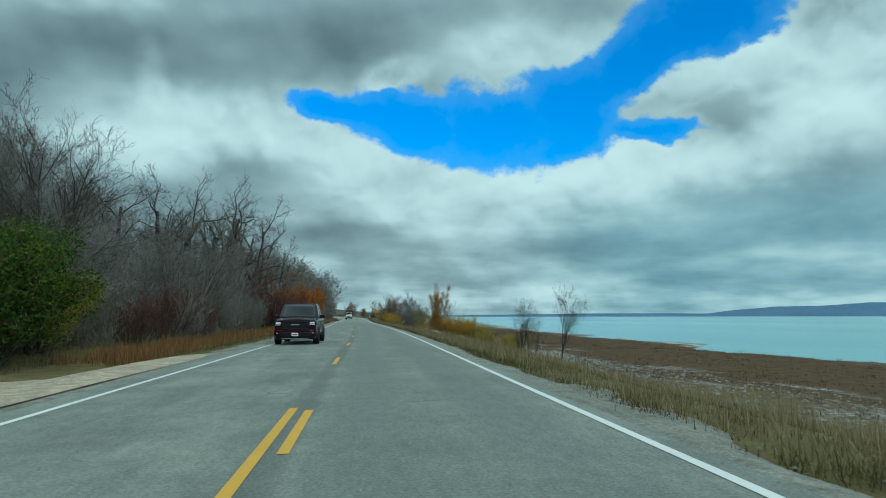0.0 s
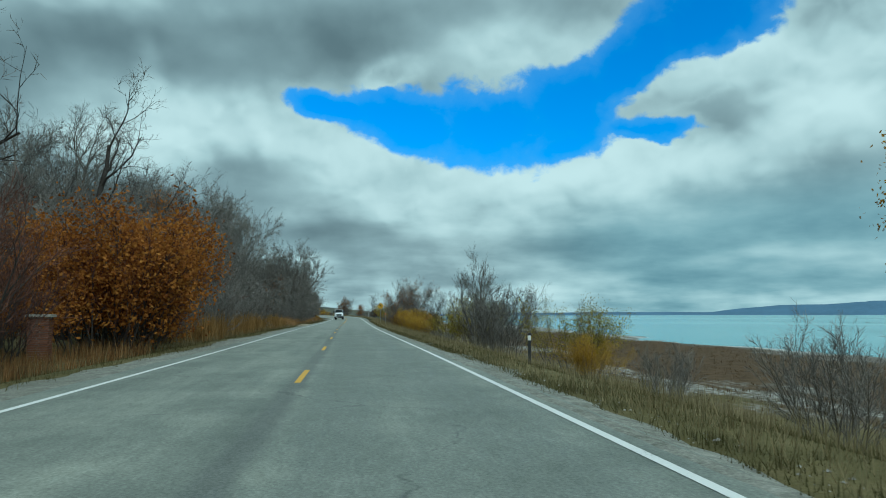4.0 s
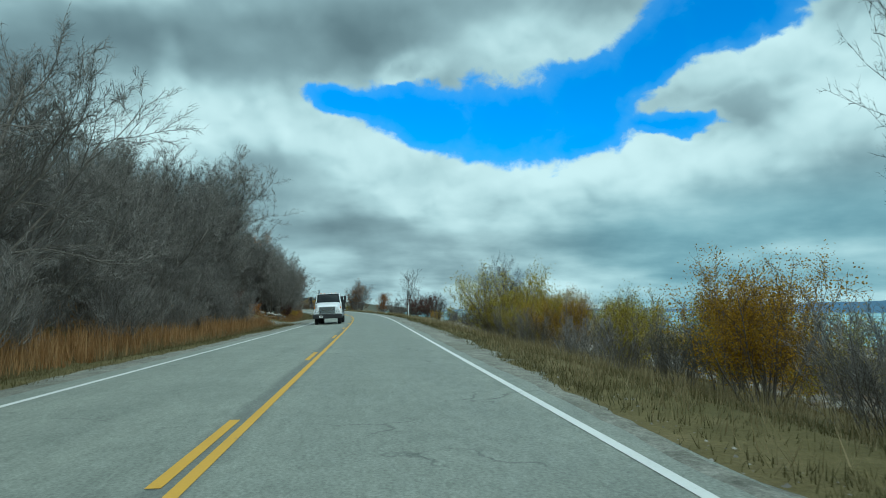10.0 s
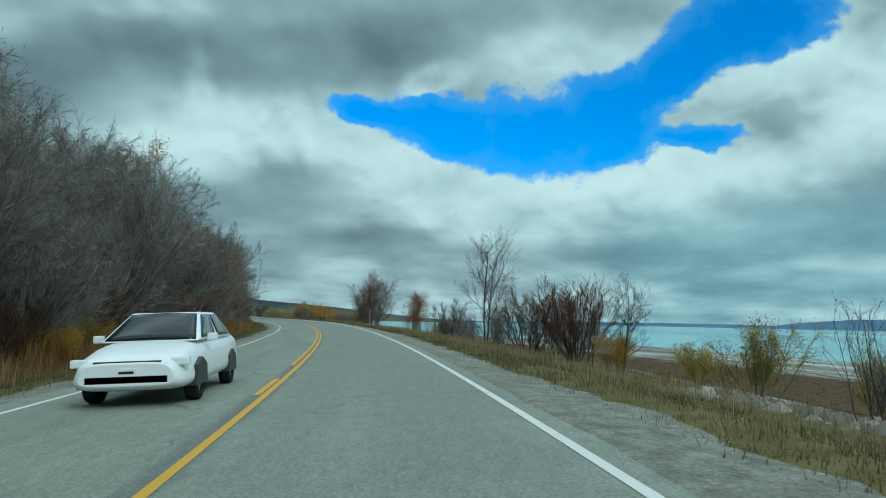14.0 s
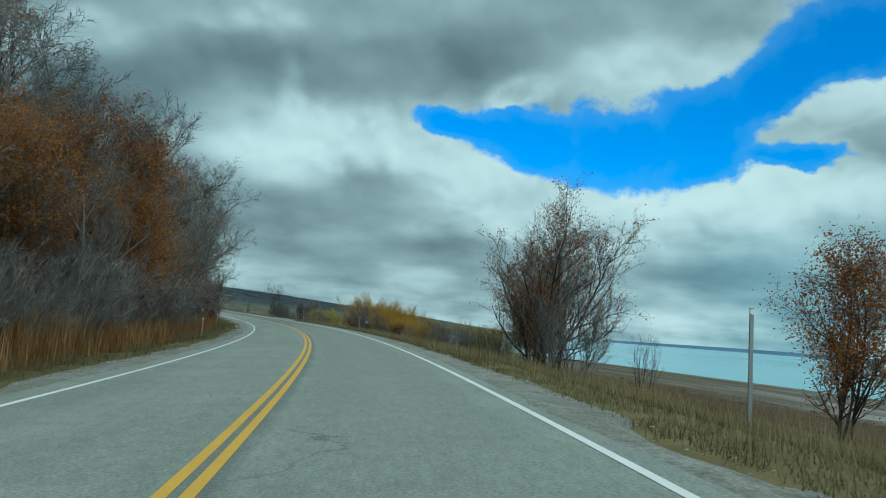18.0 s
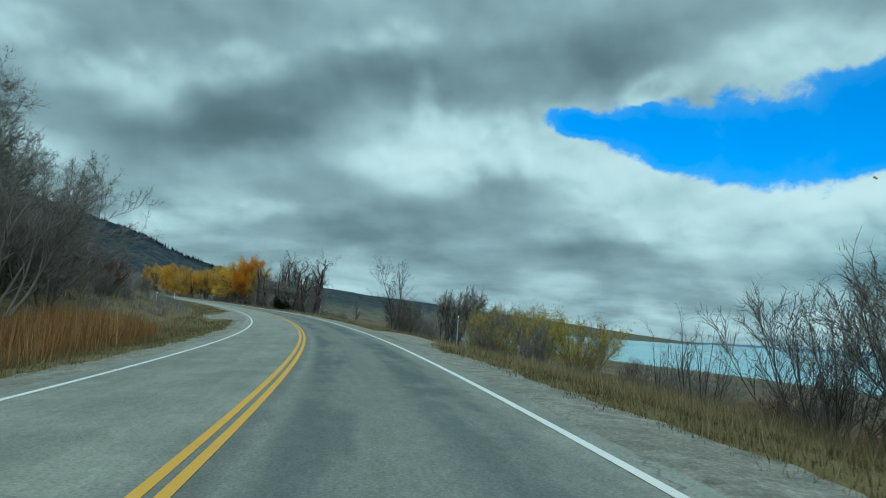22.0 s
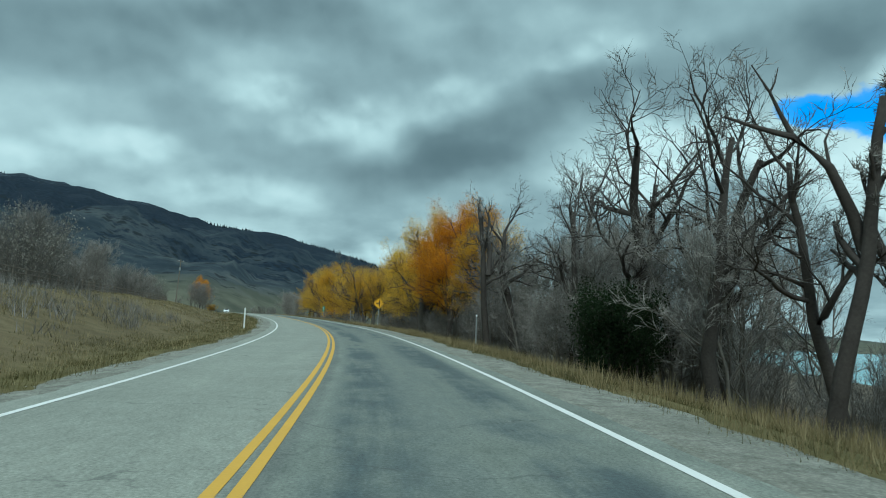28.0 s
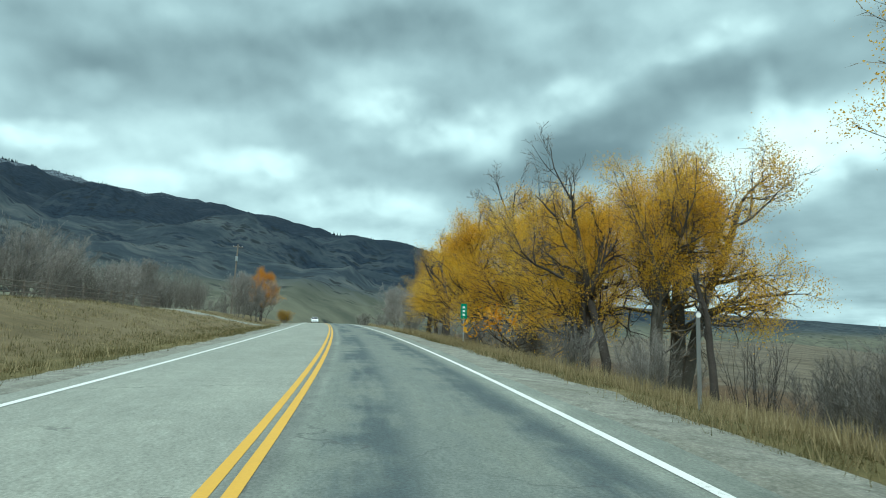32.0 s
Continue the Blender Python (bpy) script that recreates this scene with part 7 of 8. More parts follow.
def gate_pillar(s, lat):
    """A brick pillar: courses of single bricks with a cap."""
    top = tagged(new("gate_pillar"), "brown brick gate pillar half hidden by shrubs", "pillar")
    part("core", box_bm(-0.28, 0.28, -0.28, 0.28, -0.2, 1.55), plain("mortar", (0.3, 0.28, 0.25), 0.95, 0, 0.2, 6.0), top)
    long = bpy.data.meshes.new("brick")
    bm = box_bm(-0.14, 0.14, -0.05, 0.05, -0.034, 0.034, bevel=0.006)
    bm.to_mesh(long)
    bm.free()
    long.materials.append(BRICK)
    for c in range(19):
        z = 0.04 + c * 0.08
        for side in range(4):
            for k in (-1, 1):
                ob = new("brick", long)
                ob.parent = top
                ob.matrix_local = pose(0, 0, z, 0, 0, 90 * side) @ pose(k * 0.15 + (0.04 if c % 2 else -0.04), -0.26, 0)
    part("cap", box_bm(-0.4, 0.4, -0.4, 0.4, 1.56, 1.66, bevel=0.02), ROCK, top)
    top.matrix_world = spot(s, lat, 10)
    return top


gate_pillar(103.6, -9.6)
gate_pillar(101.6, -10.6)


def pedestal(s, lat, h):
    top = tagged(new("utility_box"), "pale green utility pedestal in the grass", "utility box")
    part("cabinet", box_bm(-0.16, 0.16, -0.14, 0.14, -0.1, h, bevel=0.02), plain("pedestal_green", (0.25, 0.33, 0.24), 0.5), top)
    part("lid", box_bm(-0.18, 0.18, -0.16, 0.16, h - 0.02, h + 0.07, bevel=0.02), plain("pedestal_lid", (0.28, 0.36, 0.27), 0.5), top)
    top.matrix_world = spot(s, lat, 15)


pedestal(296.0, -11.0, 0.8)
pedestal(297.5, -10.2, 0.65)


def stump(s, lat):
    """A gnarled upturned stump with prongs."""
    g = Growth(77)
    for a, t, l in ((0, 25, 1.5), (180, 22, 1.6), (90, 10, 1.1), (250, 35, 0.8), (40, 55, 0.7)):
        d = Vector((math.sin(radians(t)) * math.cos(radians(a)), math.sin(radians(t)) * math.sin(radians(a)), math.cos(radians(t))))
        pts = [d * l * k / 4 + Vector((0, 0, 0.06 * k * k * 0.3)) for k in range(5)]
        g.tube(pts, [0.2, 0.17, 0.13, 0.09, 0.03], 8)
    ob = new("tree_stump", mesh_from("tree_stump", g.bark[0], g.bark[1], BARK_DARK, None, True))
    tagged(ob, "dark upturned stump with two tall prongs", "stump")
    ob.matrix_world = spot(292.5, -15.0, 0)


stump(292.5, -15.0)
# leaning and fallen branches under the cottonwoods
g = Growth(91)
for k in range(7):
    g.branch(Vector((k * 0.4 - 1.2, 0, 0.15)), Vector((math.sin(k), math.cos(k * 2), 0.35)).normalized(), 2.2, 0.07, 1, dict(COTTON, leaf=6, leaf_size=0.1, leaf_out=0.2, levels=3, kids=(5, 5, 6)))
top = tagged(new("fallen_branch"), "fallen cottonwood branch with dry orange leaves", "branch")
g.leaf = g.grown_leaves()
for piece, nm, mt in ((g.bark, "limb", BARK_DARK), (g.twig, "twig_mass", TWIG_TAN), (g.leaf, "foliage", LEAF_ORANGE)):
    ob = new(nm, mesh_from(nm, piece[0], piece[1], mt))
    ob.parent = top
top.matrix_world = spot(660.5, 8.6, 0, 1.0, 0.0)
utility_pole(768.6, -18.5, 14.0, 2.0)

# ---------------------------------------------------------------- vehicles
GLASS = material("tinted_glass", 0.02)[0]
GLASS.node_tree.nodes["Principled BSDF"].inputs["Base Color"].default_value = (0.006, 0.010, 0.011, 1)
GLASS.node_tree.nodes["Principled BSDF"].inputs["Specular IOR Level"].default_value = 0.42
TYRE = plain("tyre_rubber", (0.022, 0.022, 0.023), 0.85, 0, 0.3, 9.0)
RIM = plain("wheel_alloy", (0.60, 0.61, 0.62), 0.4, 0.35, 0.12, 6.0)
GLOSS_BLACK = plain("gloss_black_trim", (0.007, 0.006, 0.008), 0.35, 0, 0.2, 5.0)
GLOSS_BLACK.node_tree.nodes["Principled BSDF"].inputs["Specular IOR Level"].default_value = 0.25
CHROME = plain("chrome_trim", (0.62, 0.63, 0.65), 0.18, 1.0, 0.06, 6.0)
MAROON = plain("maroon_car_paint", (0.028, 0.004, 0.010), 0.22, 0.5, 0.1, 2.0)
MAROON.node_tree.nodes["Principled BSDF"].inputs["Coat Weight"].default_value = 0.15
MAROON.node_tree.nodes["Principled BSDF"].inputs["Specular IOR Level"].default_value = 0.3
WHITE_CAR = plain("white_car_paint", (0.74, 0.75, 0.76), 0.3, 0, 0.05, 2.0)
DARK_STEEL = plain("dark_truck_steel", (0.035, 0.037, 0.04), 0.6, 0.3, 0.3, 3.0)
RED_PAINT = plain("red_machine_paint", (0.30, 0.025, 0.03), 0.4, 0, 0.15, 3.0)
LAMP_GLASS = plain("headlamp_glass", (0.75, 0.78, 0.8), 0.08, 0, 0.05, 6.0)
LAMP_AMBER = plain("amber_lamp_glass", (0.7, 0.22, 0.02), 0.2, 0, 0.05, 6.0)


def slab(profile, half, top_half=None, bevel=0.04, z_mid=None):
    """A side profile (y, z) drawn out across the width; points above z_mid lean in to top_half."""
    bm = bmesh.new()
    rows = []
    for sgn in (-1, 1):
        row = []
        for y, z in profile:
            h = half
            if top_half is not None and z > z_mid:
                zt = max(p[1] for p in profile)
                h = half + (top_half - half) * (z - z_mid) / (zt - z_mid)
            row.append(bm.verts.new((sgn * h, y, z)))
        rows.append(row)
    n = len(profile)
    bm.faces.new(rows[0])
    bm.faces.new(rows[1][::-1])
    for i in range(n):
        j = (i + 1) % n
        bm.faces.new((rows[0][j], rows[0][i], rows[1][i], rows[1][j]))
    bmesh.ops.recalc_face_normals(bm, faces=bm.faces[:])
    if bevel:
        bmesh.ops.bevel(bm, geom=bm.edges[:], offset=bevel, segments=3, affect="EDGES", profile=0.5)
    for f in bm.faces:
        f.smooth = f.calc_area() < 0.02
    return bm


def wheel(parent, x, y, r, width):
    side = 1 if x > 0 else -1

    def ring(pts, n=28):
        bm = bmesh.new()
        rows = [[bm.verts.new((xx, y + rr * math.cos(2 * math.pi * k / n), r + rr * math.sin(2 * math.pi * k / n))) for k in range(n)] for xx, rr in pts]
        for a, b in zip(rows, rows[1:]):
            for k in range(n):
                bm.faces.new((a[k], a[(k + 1) % n], b[(k + 1) % n], b[k]))
        bmesh.ops.recalc_face_normals(bm, faces=bm.faces[:])
        for f in bm.faces:
            f.smooth = True
        return bm

    xo = x + side * width / 2
    xi = x - side * width / 2
    tyre = ring([(xi, r * 0.6), (xi, r * 0.94), (xi + side * 0.03, r), (xo - side * 0.03, r), (xo, r * 0.94), (xo, r * 0.64), (xo - side * 0.03, r * 0.6)])
    hub = part("wheel", tyre, TYRE, parent)
    bm = bmesh.new()
    n = 10
    c = bm.verts.new((xo - side * 0.01, y, r))
    prev = []
    for k in range(n):
        for w, rr in ((-0.16, 0.58), (0.16, 0.58)):
            a = 2 * math.pi * k / n + w
            prev.append(bm.verts.new((xo - side * 0.035, y + r * rr * math.cos(a), r + r * rr * math.sin(a))))
    for k in range(n):
        bm.faces.new((c, prev[2 * k], prev[2 * k + 1]))
    part("rim", bm, RIM, hub, "spoked alloy rim")
    part("hub_cap", ring([(xo - side * 0.06, r * 0.62), (xo - side * 0.05, 0.02)]), DARK_STEEL, hub)


def cabin(parent, y0, y1, z0, ty0, ty1, z1, half, top, paint, split=2, pillar=0.07):
    """A glazed upper body: frustum of paint with glass panels on its four faces."""
    b = [(-half, y0, z0), (half, y0, z0), (half, y1, z0), (-half, y1, z0)]
    t = [(-top, ty0, z1), (top, ty0, z1), (top, ty1, z1), (-top, ty1, z1)]
    bm = bmesh.new()
    vb, vt = [bm.verts.new(v) for v in b], [bm.verts.new(v) for v in t]
    bm.faces.new(vb[::-1])
    bm.faces.new(vt)
    for i in range(4):
        j = (i + 1) % 4
        bm.faces.new((vb[i], vb[j], vt[j], vt[i]))
    bmesh.ops.bevel(bm, geom=[e for e in bm.edges], offset=0.05, segments=4, affect="EDGES", profile=0.5)
    for f in bm.faces:
        f.smooth = f.calc_area() < 0.1
    cab = part("cab", bm, paint, parent)

    def glass(name, p, q, r, s, u0, u1, v0=0.1, v1=0.9):
        p, q, r, s = Vector(p), Vector(q), Vector(r), Vector(s)

        def at(u, v):
            return p.lerp(q, u).lerp(s.lerp(r, u), v)
        # bowed pane: highest in the middle
        n = (q - p).cross(s - p).normalized()
        bow = 0.05 if (q - p).length > 1.2 and v1 > 0.5 and name == "windshield" else 0.015
        bm = bmesh.new()
        rows = [[bm.verts.new(at(u0 + (u1 - u0) * i / 10, v0 + (v1 - v0) * j / 6) + n * (0.012 + bow * (1 - (i / 5 - 1) ** 2) * (1 - 0.5 * (j / 3 - 1) ** 2))) for i in range(11)] for j in range(7)]
        for lo, hi in zip(rows, rows[1:]):
            for i in range(10):
                bm.faces.new((lo[i], lo[i + 1], hi[i + 1], hi[i]))
        rim = [e for e in bm.edges if e.is_boundary]
        out = bmesh.ops.extrude_edge_only(bm, edges=rim)
        bmesh.ops.translate(bm, verts=[g for g in out["geom"] if isinstance(g, bmesh.types.BMVert)], vec=-n * 0.03)
        for f in bm.faces:
            f.smooth = True
        part(name, bm, GLASS, cab, "dark tinted glass")

    glass("windshield", b[2], b[3], t[3], t[2], 0.04, 0.96, 0.05, 0.92)
    glass("rear_window", b[0], b[1], t[1], t[0], 0.1, 0.9)
    for i in range(split):
        u0, u1 = i / split + pillar / 2, (i + 1) / split - pillar / 2
        glass("side_window", b[1], b[2], t[2], t[1], u0, u1)
        glass("side_window", b[3], b[0], t[0], t[3], u0, u1)
    return cab


def loft(rings, power=5.0, n=28):
    """A rounded hull through cross-sections (y, z low, z high, half width, half width at the top)."""
    bm = bmesh.new()
    rows = []
    for y, lo, hi, half, top_half in rings:
        row = []
        for k in range(n):
            a = 2 * math.pi * (k + 0.5) / n
            c, s = math.cos(a), math.sin(a)
            u = math.copysign(abs(c) ** (2 / power), c)
            v = math.copysign(abs(s) ** (2 / power), s)
            f = (v + 1) / 2
            w = half + (top_half - half) * max(0.0, f - 0.45) / 0.55
            row.append(bm.verts.new((u * w, y, lo + (hi - lo) * f)))
        rows.append(row)
    for a, b in zip(rows, rows[1:]):
        for k in range(n):
            bm.faces.new((a[k], a[(k + 1) % n], b[(k + 1) % n], b[k]))
    bm.faces.new(rows[0])
    bm.faces.new(rows[-1][::-1])
    bmesh.ops.recalc_face_normals(bm, faces=bm.faces[:])
    for f in bm.faces:
        f.smooth = len(f.verts) == 4
    return bm


def road_vehicle(ob, s, lat, toward=True):
    x, y, z = lane(s, lat)
    roll = math.degrees(math.atan(float(np.interp(s, _s, _b))))
    ob.matrix_world = pose(float(x), float(y), float(z) + 0.006, 0, 0, heading(s)) @ pose(0, 0, 0, float(np.interp(s, *zip(*RISE))), -roll, 0) @ pose(0, 0, 0, 0, 0, 180 if toward else 0)
    return ob


def arch(y, r, half=0.135):
    pts = [(y + (r + 0.07) * math.cos(radians(w)), r + (r + 0.07) * math.sin(radians(w))) for w in range(-10, 191, 20)]
    return slab(pts, half, bevel=0.0)


def pickup():
    top = tagged(new("pickup_truck"), "dark maroon crew-cab pickup truck facing along the road", "car")
    body = part("body", loft([(-2.92, 0.62, 1.18, 0.9, 0.9), (-2.85, 0.52, 1.24, 0.99, 0.97), (-1.0, 0.42, 1.25, 1.01, 0.97), (0.9, 0.42, 1.24, 1.01, 0.96), (1.5, 0.42, 1.26, 1.01, 0.96), (2.2, 0.46, 1.25, 1.01, 0.95), (2.7, 0.5, 1.21, 1.0, 0.93), (2.88, 0.52, 1.14, 0.98, 0.91), (2.95, 0.58, 1.08, 0.95, 0.88)], 9.0, 44), MAROON, top)
    part("bed", box_bm(-0.84, 0.84, -2.78, -1.05, 0.9, 1.262), BLACK_PLASTIC, top, "black bed liner")
    cabin(top, -1.0, 1.50, 1.20, -0.78, 0.62, 1.96, 0.97, 0.79, MAROON)
    part("hood_bulge", loft([(1.5, 1.16, 1.29, 0.62, 0.52), (2.2, 1.14, 1.275, 0.62, 0.52), (2.8, 1.05, 1.2, 0.58, 0.48)], 4.0, 20), MAROON, body)
    for x in (-0.885, 0.885):
        for y in (-1.85, 1.92):
            part("wheel_arch", arch(y, 0.41), BLACK_PLASTIC, top).location.x = x
            wheel(top, x * 1.03, y, 0.41, 0.28)
    part("grille", slab([(2.84, 0.7), (2.84, 1.13), (2.96, 1.11), (3.01, 0.95), (3.0, 0.7)], 0.64, 0.6, 0.03, 0.9), GLOSS_BLACK, body, "black grille")
    for z in (0.76, 0.82, 0.88, 1.0, 1.06):
        part("grille_bar", box_bm(-0.58, 0.58, 2.97, 3.014, z - 0.006, z + 0.006), DARK_STEEL, body)
    part("emblem_bar", box_bm(-0.2, 0.2, 2.98, 3.022, 0.91, 0.955, bevel=0.006), CHROME, body, "plain chrome badge")
    part("hood_lip", loft([(2.72, 1.1, 1.2, 0.9, 0.86), (2.9, 1.08, 1.17, 0.86, 0.8), (2.97, 1.1, 1.15, 0.7, 0.66)], 4.0, 24), MAROON, body)
    part("bumper", loft([(2.6, 0.36, 0.74, 1.01, 1.01), (2.86, 0.34, 0.74, 1.0, 0.98), (3.0, 0.36, 0.72, 0.88, 0.86), (3.05, 0.42, 0.69, 0.72, 0.7)], 6.0, 32), MAROON, top)
    part("bumper_inset", loft([(2.9, 0.34, 0.6, 0.86, 0.86), (3.04, 0.35, 0.59, 0.78, 0.78), (3.062, 0.38, 0.57, 0.66, 0.66)], 6.0, 28), GLOSS_BLACK, top, "black lower bumper")
    part("air_dam", loft([(2.7, 0.24, 0.42, 0.96, 0.96), (2.9, 0.24, 0.42, 0.9, 0.9), (3.0, 0.27, 0.4, 0.76, 0.76)], 6.0, 24), GLOSS_BLACK, top)
    part("tow_bar", box_bm(-0.62, 0.62, 2.96, 3.03, 0.285, 0.31, bevel=0.01), STEEL, top, "bare metal lower strip")
    part("number_plate", box_bm(-0.155, 0.155, 3.06, 3.077, 0.41, 0.56, bevel=0.004), WHITE_PLASTIC, top, "pale plate with a plain bar")
    part("plate_bar", box_bm(-0.115, 0.115, 3.075, 3.081, 0.445, 0.505), RED_PAINT, top)
    for x in (-0.79, 0.79):
        part("headlight", loft([(2.55, 0.92, 1.1, 0.19, 0.19), (2.86, 0.9, 1.1, 0.18, 0.17), (2.975, 0.92, 1.08, 0.15, 0.14)], 5.0, 20), GLOSS_BLACK, body, "dark lamp housing").location.x = x * 1.03
        part("headlight_lens", box_bm(x - 0.11, x + 0.11, 2.95, 2.988, 0.985, 1.06, bevel=0.012), LAMP_GLASS, body, "bright lamp lens")
        part("daytime_strip", box_bm(x - 0.13, x + 0.13, 2.95, 2.984, 0.925, 0.95, bevel=0.006), LAMP_GLASS, body, "slim pale lamp strip")
        part("fog_light", box_bm(x - 0.06, x + 0.06, 2.98, 3.02, 0.52, 0.56, bevel=0.01), LAMP_GLASS, top)
        s = 1 if x > 0 else -1
        part("side_mirror", loft([(0.98, 1.24, 1.4, 0.12, 0.11), (1.1, 1.22, 1.42, 0.15, 0.13), (1.2, 1.25, 1.4, 0.12, 0.1)], 4.0, 16), MAROON, top).location.x = s * 1.13
        for y in (-0.6, 0.45):
            part("door_handle", box_bm(s * 1.015 - 0.02, s * 1.015 + 0.02, y - 0.1, y + 0.1, 1.06, 1.1, bevel=0.008), MAROON, body)
    return top


def sedan():
    top = tagged(new("sedan"), "white four-door sedan driving towards the viewer", "car")
    body = part("body", loft([(-2.3, 0.42, 0.95, 0.74, 0.7), (-2.2, 0.3, 1.02, 0.86, 0.78), (-1.4, 0.24, 1.03, 0.89, 0.82), (0.9, 0.22, 0.99, 0.89, 0.8), (1.5, 0.22, 0.93, 0.89, 0.76), (2.0, 0.24, 0.83, 0.86, 0.72), (2.22, 0.28, 0.74, 0.8, 0.66), (2.3, 0.34, 0.66, 0.7, 0.6)], 5.0, 36), WHITE_CAR, top)
    cabin(top, -1.75, 1.15, 0.96, -1.0, 0.2, 1.46, 0.82, 0.6, WHITE_CAR)
    for x in (-0.78, 0.78):
        for y in (-1.38, 1.35):
            part("wheel_arch", slab([(y - 0.4, 0.26), (y - 0.33, 0.58), (y, 0.7), (y + 0.33, 0.58), (y + 0.4, 0.26)], 0.135, bevel=0.0), BLACK_PLASTIC, top).location.x = x
            wheel(top, x, y, 0.32, 0.21)
        part("headlight", box_bm(x - 0.16 + (0.04 if x < 0 else -0.04), x + 0.12 + (0.04 if x < 0 else -0.04), 2.05, 2.2, 0.62, 0.75, bevel=0.03), LAMP_GLASS, body)
        part("side_mirror", box_bm(x * 1.22 - 0.09, x * 1.22 + 0.09, 0.72, 0.82, 0.95, 1.08, bevel=0.03), WHITE_CAR, top)
    part("grille", box_bm(-0.5, 0.5, 2.2, 2.27, 0.62, 0.71, bevel=0.015), BLACK_PLASTIC, body, "slim black grille")
    part("intake", box_bm(-0.62, 0.62, 2.22, 2.3, 0.36, 0.5, bevel=0.02), BLACK_PLASTIC, body, "black lower intake")
    part("number_plate", box_bm(-0.15, 0.15, 2.28, 2.31, 0.48, 0.6, bevel=0.004), WHITE_PLASTIC, top)
    part("plate_bar", box_bm(-0.11, 0.11, 2.309, 2.314, 0.52, 0.56), SIGN_BLACK, top)
    return top


def work_truck():
    top = tagged(new("flatbed_truck"), "white medium-duty truck with a dark dump body", "truck")
    part("chassis", box_bm(-0.45, 0.45, -5.0, 2.6, 0.62, 0.88, bevel=0.02), DARK_STEEL, top)
    part("hood", loft([(1.1, 0.8, 1.82, 1.06, 0.95), (1.6, 0.82, 1.8, 1.06, 0.9), (2.5, 0.84, 1.62, 1.06, 0.82), (2.9, 0.84, 1.5, 1.04, 0.78), (3.0, 0.86, 1.44, 1.02, 0.76)], 9.0, 44), WHITE_CAR, top)
    part("cab_base", box_bm(-1.08, 1.08, -0.6, 1.3, 0.75, 1.72, bevel=0.05), WHITE_CAR, top)
    cabin(top, -0.6, 1.3, 1.68, -0.55, 0.9, 2.55, 1.07, 0.95, WHITE_CAR, 1, 0.2)
    part("grille", box_bm(-0.62, 0.62, 2.95, 3.02, 0.90, 1.40, bevel=0.02), DARK_STEEL, top, "dark grille opening")
    for x in (-0.62, 0.62):
        part("grille_frame", box_bm(x - 0.025, x + 0.025, 2.97, 3.05, 0.89, 1.41, bevel=0.008), CHROME, top, "chrome frame")
    for z in (0.89, 1.41):
        part("grille_frame", box_bm(-0.64, 0.64, 2.97, 3.05, z - 0.025, z + 0.025, bevel=0.008), CHROME, top, "chrome frame")
    for k in range(11):
        z = 0.94 + k * 0.042
        part("grille_bar", box_bm(-0.6, 0.6, 3.01, 3.04, z - 0.011, z + 0.011), CHROME, top, "chrome bar")
    part("bumper", box_bm(-1.18, 1.18, 2.85, 3.12, 0.48, 0.83, bevel=0.05), BLACK_PLASTIC, top)
    part("sun_visor", box_bm(-0.9, 0.9, 0.85, 1.0, 2.5, 2.56, bevel=0.015), WHITE_CAR, top)
    for x in (-0.3, 0.35):
        part("wiper", box_bm(x - 0.28, x + 0.28, 1.27, 1.3, 1.76, 1.785), BLACK_PLASTIC, top)
    part("number_plate", box_bm(0.35, 0.65, 3.11, 3.13, 0.58, 0.73, bevel=0.004), WHITE_PLASTIC, top)
    part("plate_bar", box_bm(0.4, 0.6, 3.129, 3.134, 0.63, 0.68), SIGN_BLACK, top)
    for x in (-0.76, 0.76):
        part("headlight", box_bm(x * 1.1 - 0.14, x * 1.1 + 0.14, 2.93, 3.02, 0.98, 1.16, bevel=0.02), STEEL, top, "square lamp")
        part("headlight_lens", box_bm(x * 1.1 - 0.1, x * 1.1 + 0.1, 3.0, 3.03, 1.01, 1.13, bevel=0.01), LAMP_GLASS, top)
        part("turn_signal", box_bm(x * 1.38 - 0.04, x * 1.38 + 0.04, 2.3, 2.45, 1.3, 1.42, bevel=0.015), LAMP_AMBER, top)
        part("fender", slab([(1.2, 0.75), (1.3, 1.15), (1.75, 1.3), (2.3, 1.28), (2.7, 1.1), (2.85, 0.75), (2.6, 0.72), (1.4, 0.72)], 0.16, bevel=0.03), WHITE_CAR, top).location.x = x * 1.24
        wheel(top, x * 1.22, 2.0, 0.5, 0.28)
        wheel(top, x * 1.2, -2.7, 0.5, 0.5)
        wheel(top, x * 1.2, -3.9, 0.5, 0.5)
        part("side_mirror", box_bm(x * 1.85 - 0.1, x * 1.85 + 0.1, 1.15, 1.25, 1.75, 2.3, bevel=0.03), BLACK_PLASTIC, top)
        part("mirror_arm", box_bm(min(x * 1.35, x * 1.85), max(x * 1.35, x * 1.85), 1.17, 1.22, 2.22, 2.26), CHROME, top)
        part("fuel_tank", tube_bm(0.3, 0.3, 0, 1.3, 16), CHROME, top).matrix_local = pose(x * 1.15, -0.9, 0.75, 90, 0, 0)
    part("exhaust_stack", tube_bm(0.07, 0.07, 0.9, 2.9, 12, 0.85, -0.85), CHROME, top)
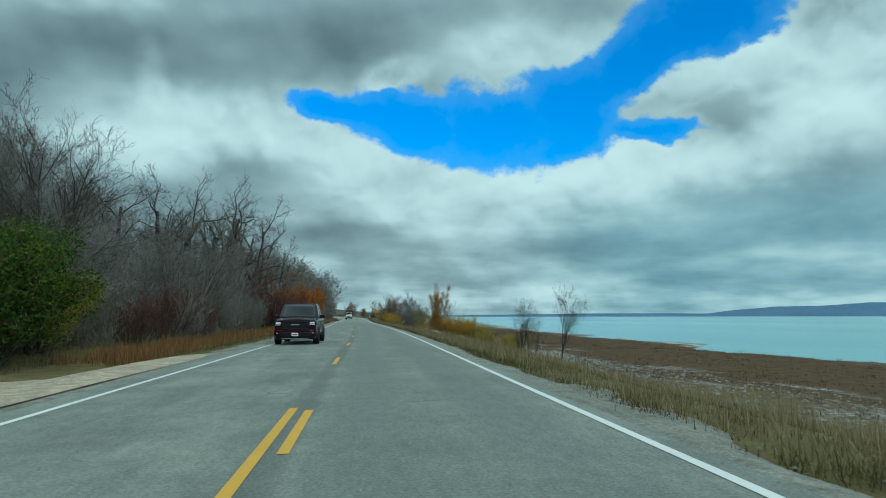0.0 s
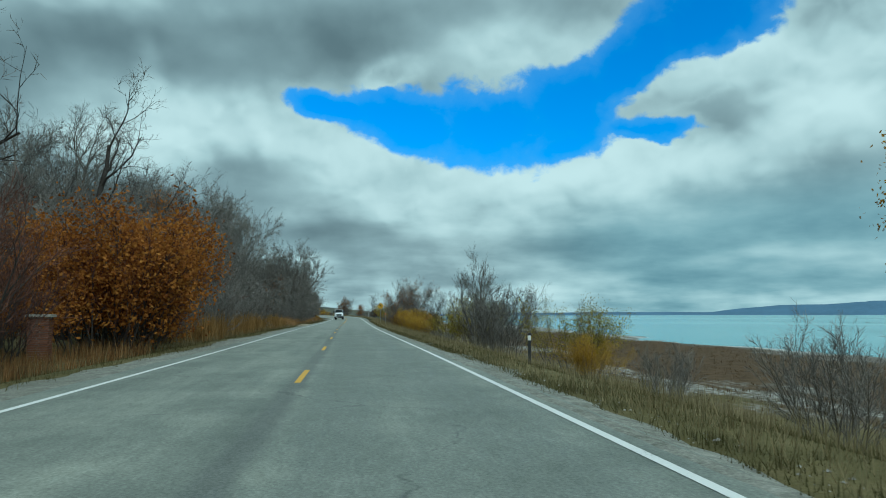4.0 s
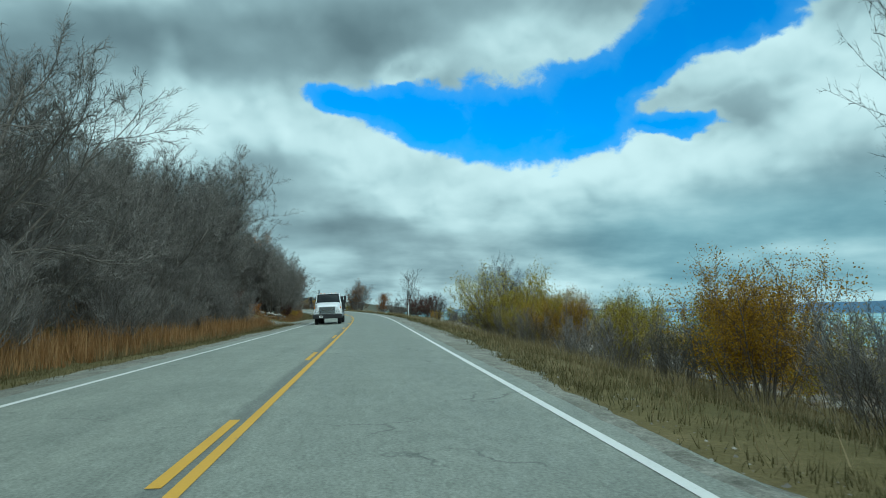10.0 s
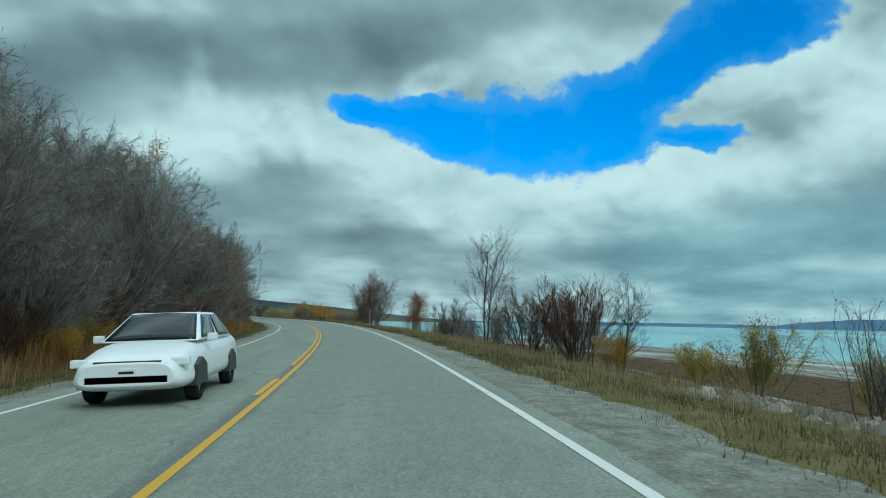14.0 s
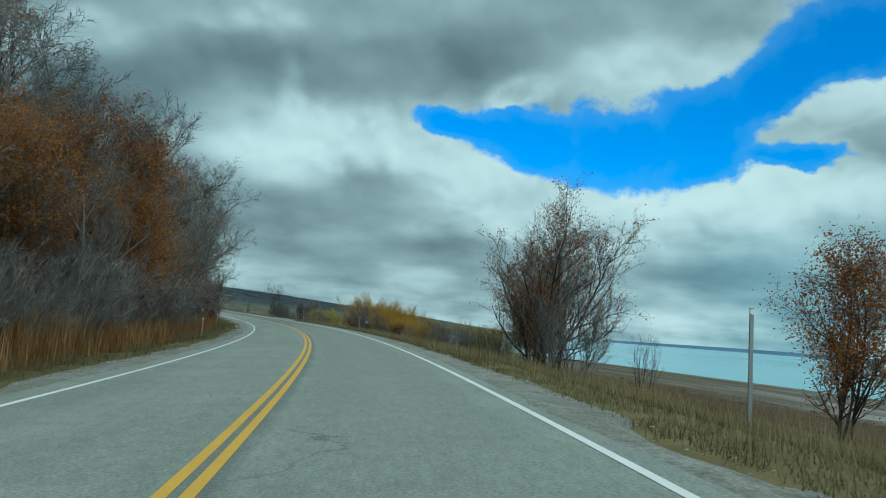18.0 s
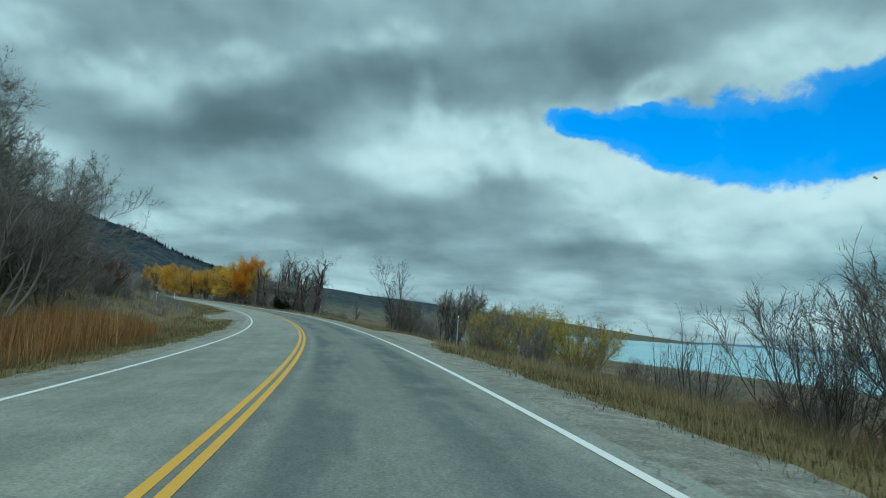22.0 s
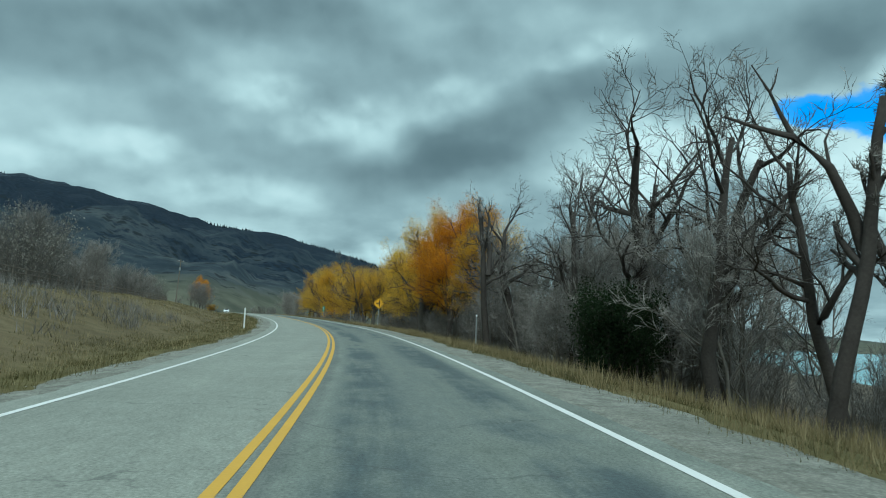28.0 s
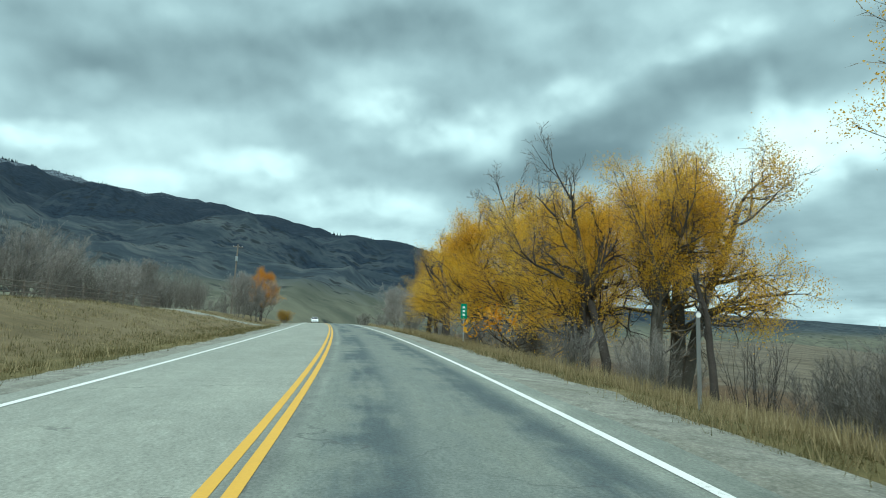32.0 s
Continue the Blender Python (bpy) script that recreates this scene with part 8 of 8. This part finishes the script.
    part("bed_floor", box_bm(-1.2, 1.2, -5.1, -1.1, 1.05, 1.2, bevel=0.02), DARK_STEEL, top)
    for x in (-1.2, 1.12):
        part("bed_side", box_bm(x, x + 0.08, -5.1, -1.1, 1.2, 2.05, bevel=0.015), DARK_STEEL, top)
        for k in range(6):
            part("bed_rib", box_bm(x - 0.03, x + 0.11, -4.95 + k * 0.74, -4.85 + k * 0.74, 1.2, 2.0), DARK_STEEL, top)
    part("bed_head", box_bm(-1.2, 1.2, -1.18, -1.1, 1.2, 2.35, bevel=0.015), DARK_STEEL, top)
    part("tailgate", box_bm(-1.2, 1.2, -5.18, -5.1, 1.2, 2.05, bevel=0.015), DARK_STEEL, top)
    for x in (-0.6, -0.3, 0.3, 0.6):
        part("marker_light", box_bm(x - 0.05, x + 0.05, 0.85, 0.93, 2.55, 2.6, bevel=0.01), LAMP_AMBER, top)
    return top


def tractor():
    """The small red machine parked on the bank."""
    top = tagged(new("utility_vehicle"), "red and dark utility vehicle parked on the bank", "vehicle")
    part("body", slab([(-1.3, 0.45), (-1.35, 0.85), (-0.2, 0.9), (0.5, 0.95), (1.25, 0.85), (1.35, 0.5)], 0.7), RED_PAINT, top)
    part("roof", box_bm(-0.68, 0.68, -0.95, 0.45, 1.62, 1.72, bevel=0.04), BLACK_PLASTIC, top)
    part("seat", box_bm(-0.6, 0.6, -0.75, -0.35, 0.88, 1.3, bevel=0.06), BLACK_PLASTIC, top)
    for x in (-0.62, 0.62):
        for y in (-0.9, 0.4):
            part("roof_post", box_bm(x - 0.03, x + 0.03, y - 0.03, y + 0.03, 0.85, 1.66), DARK_STEEL, top)
        for y in (-0.85, 0.9):
            wheel(top, x, y, 0.32, 0.24)
    return top


# each stands where it was met
road_vehicle(pickup(), 35.4, -2.5)
road_vehicle(work_truck(), 254.9, -1.8)
road_vehicle(sedan(), 288.2, -1.85)
tractor().matrix_world = spot(300.5, -21.5, 70, 1.0, 0.02)
road_vehicle(copy_thing(bpy.data.objects["sedan"], pose(0, 0, 0)), 800.0, -1.9)
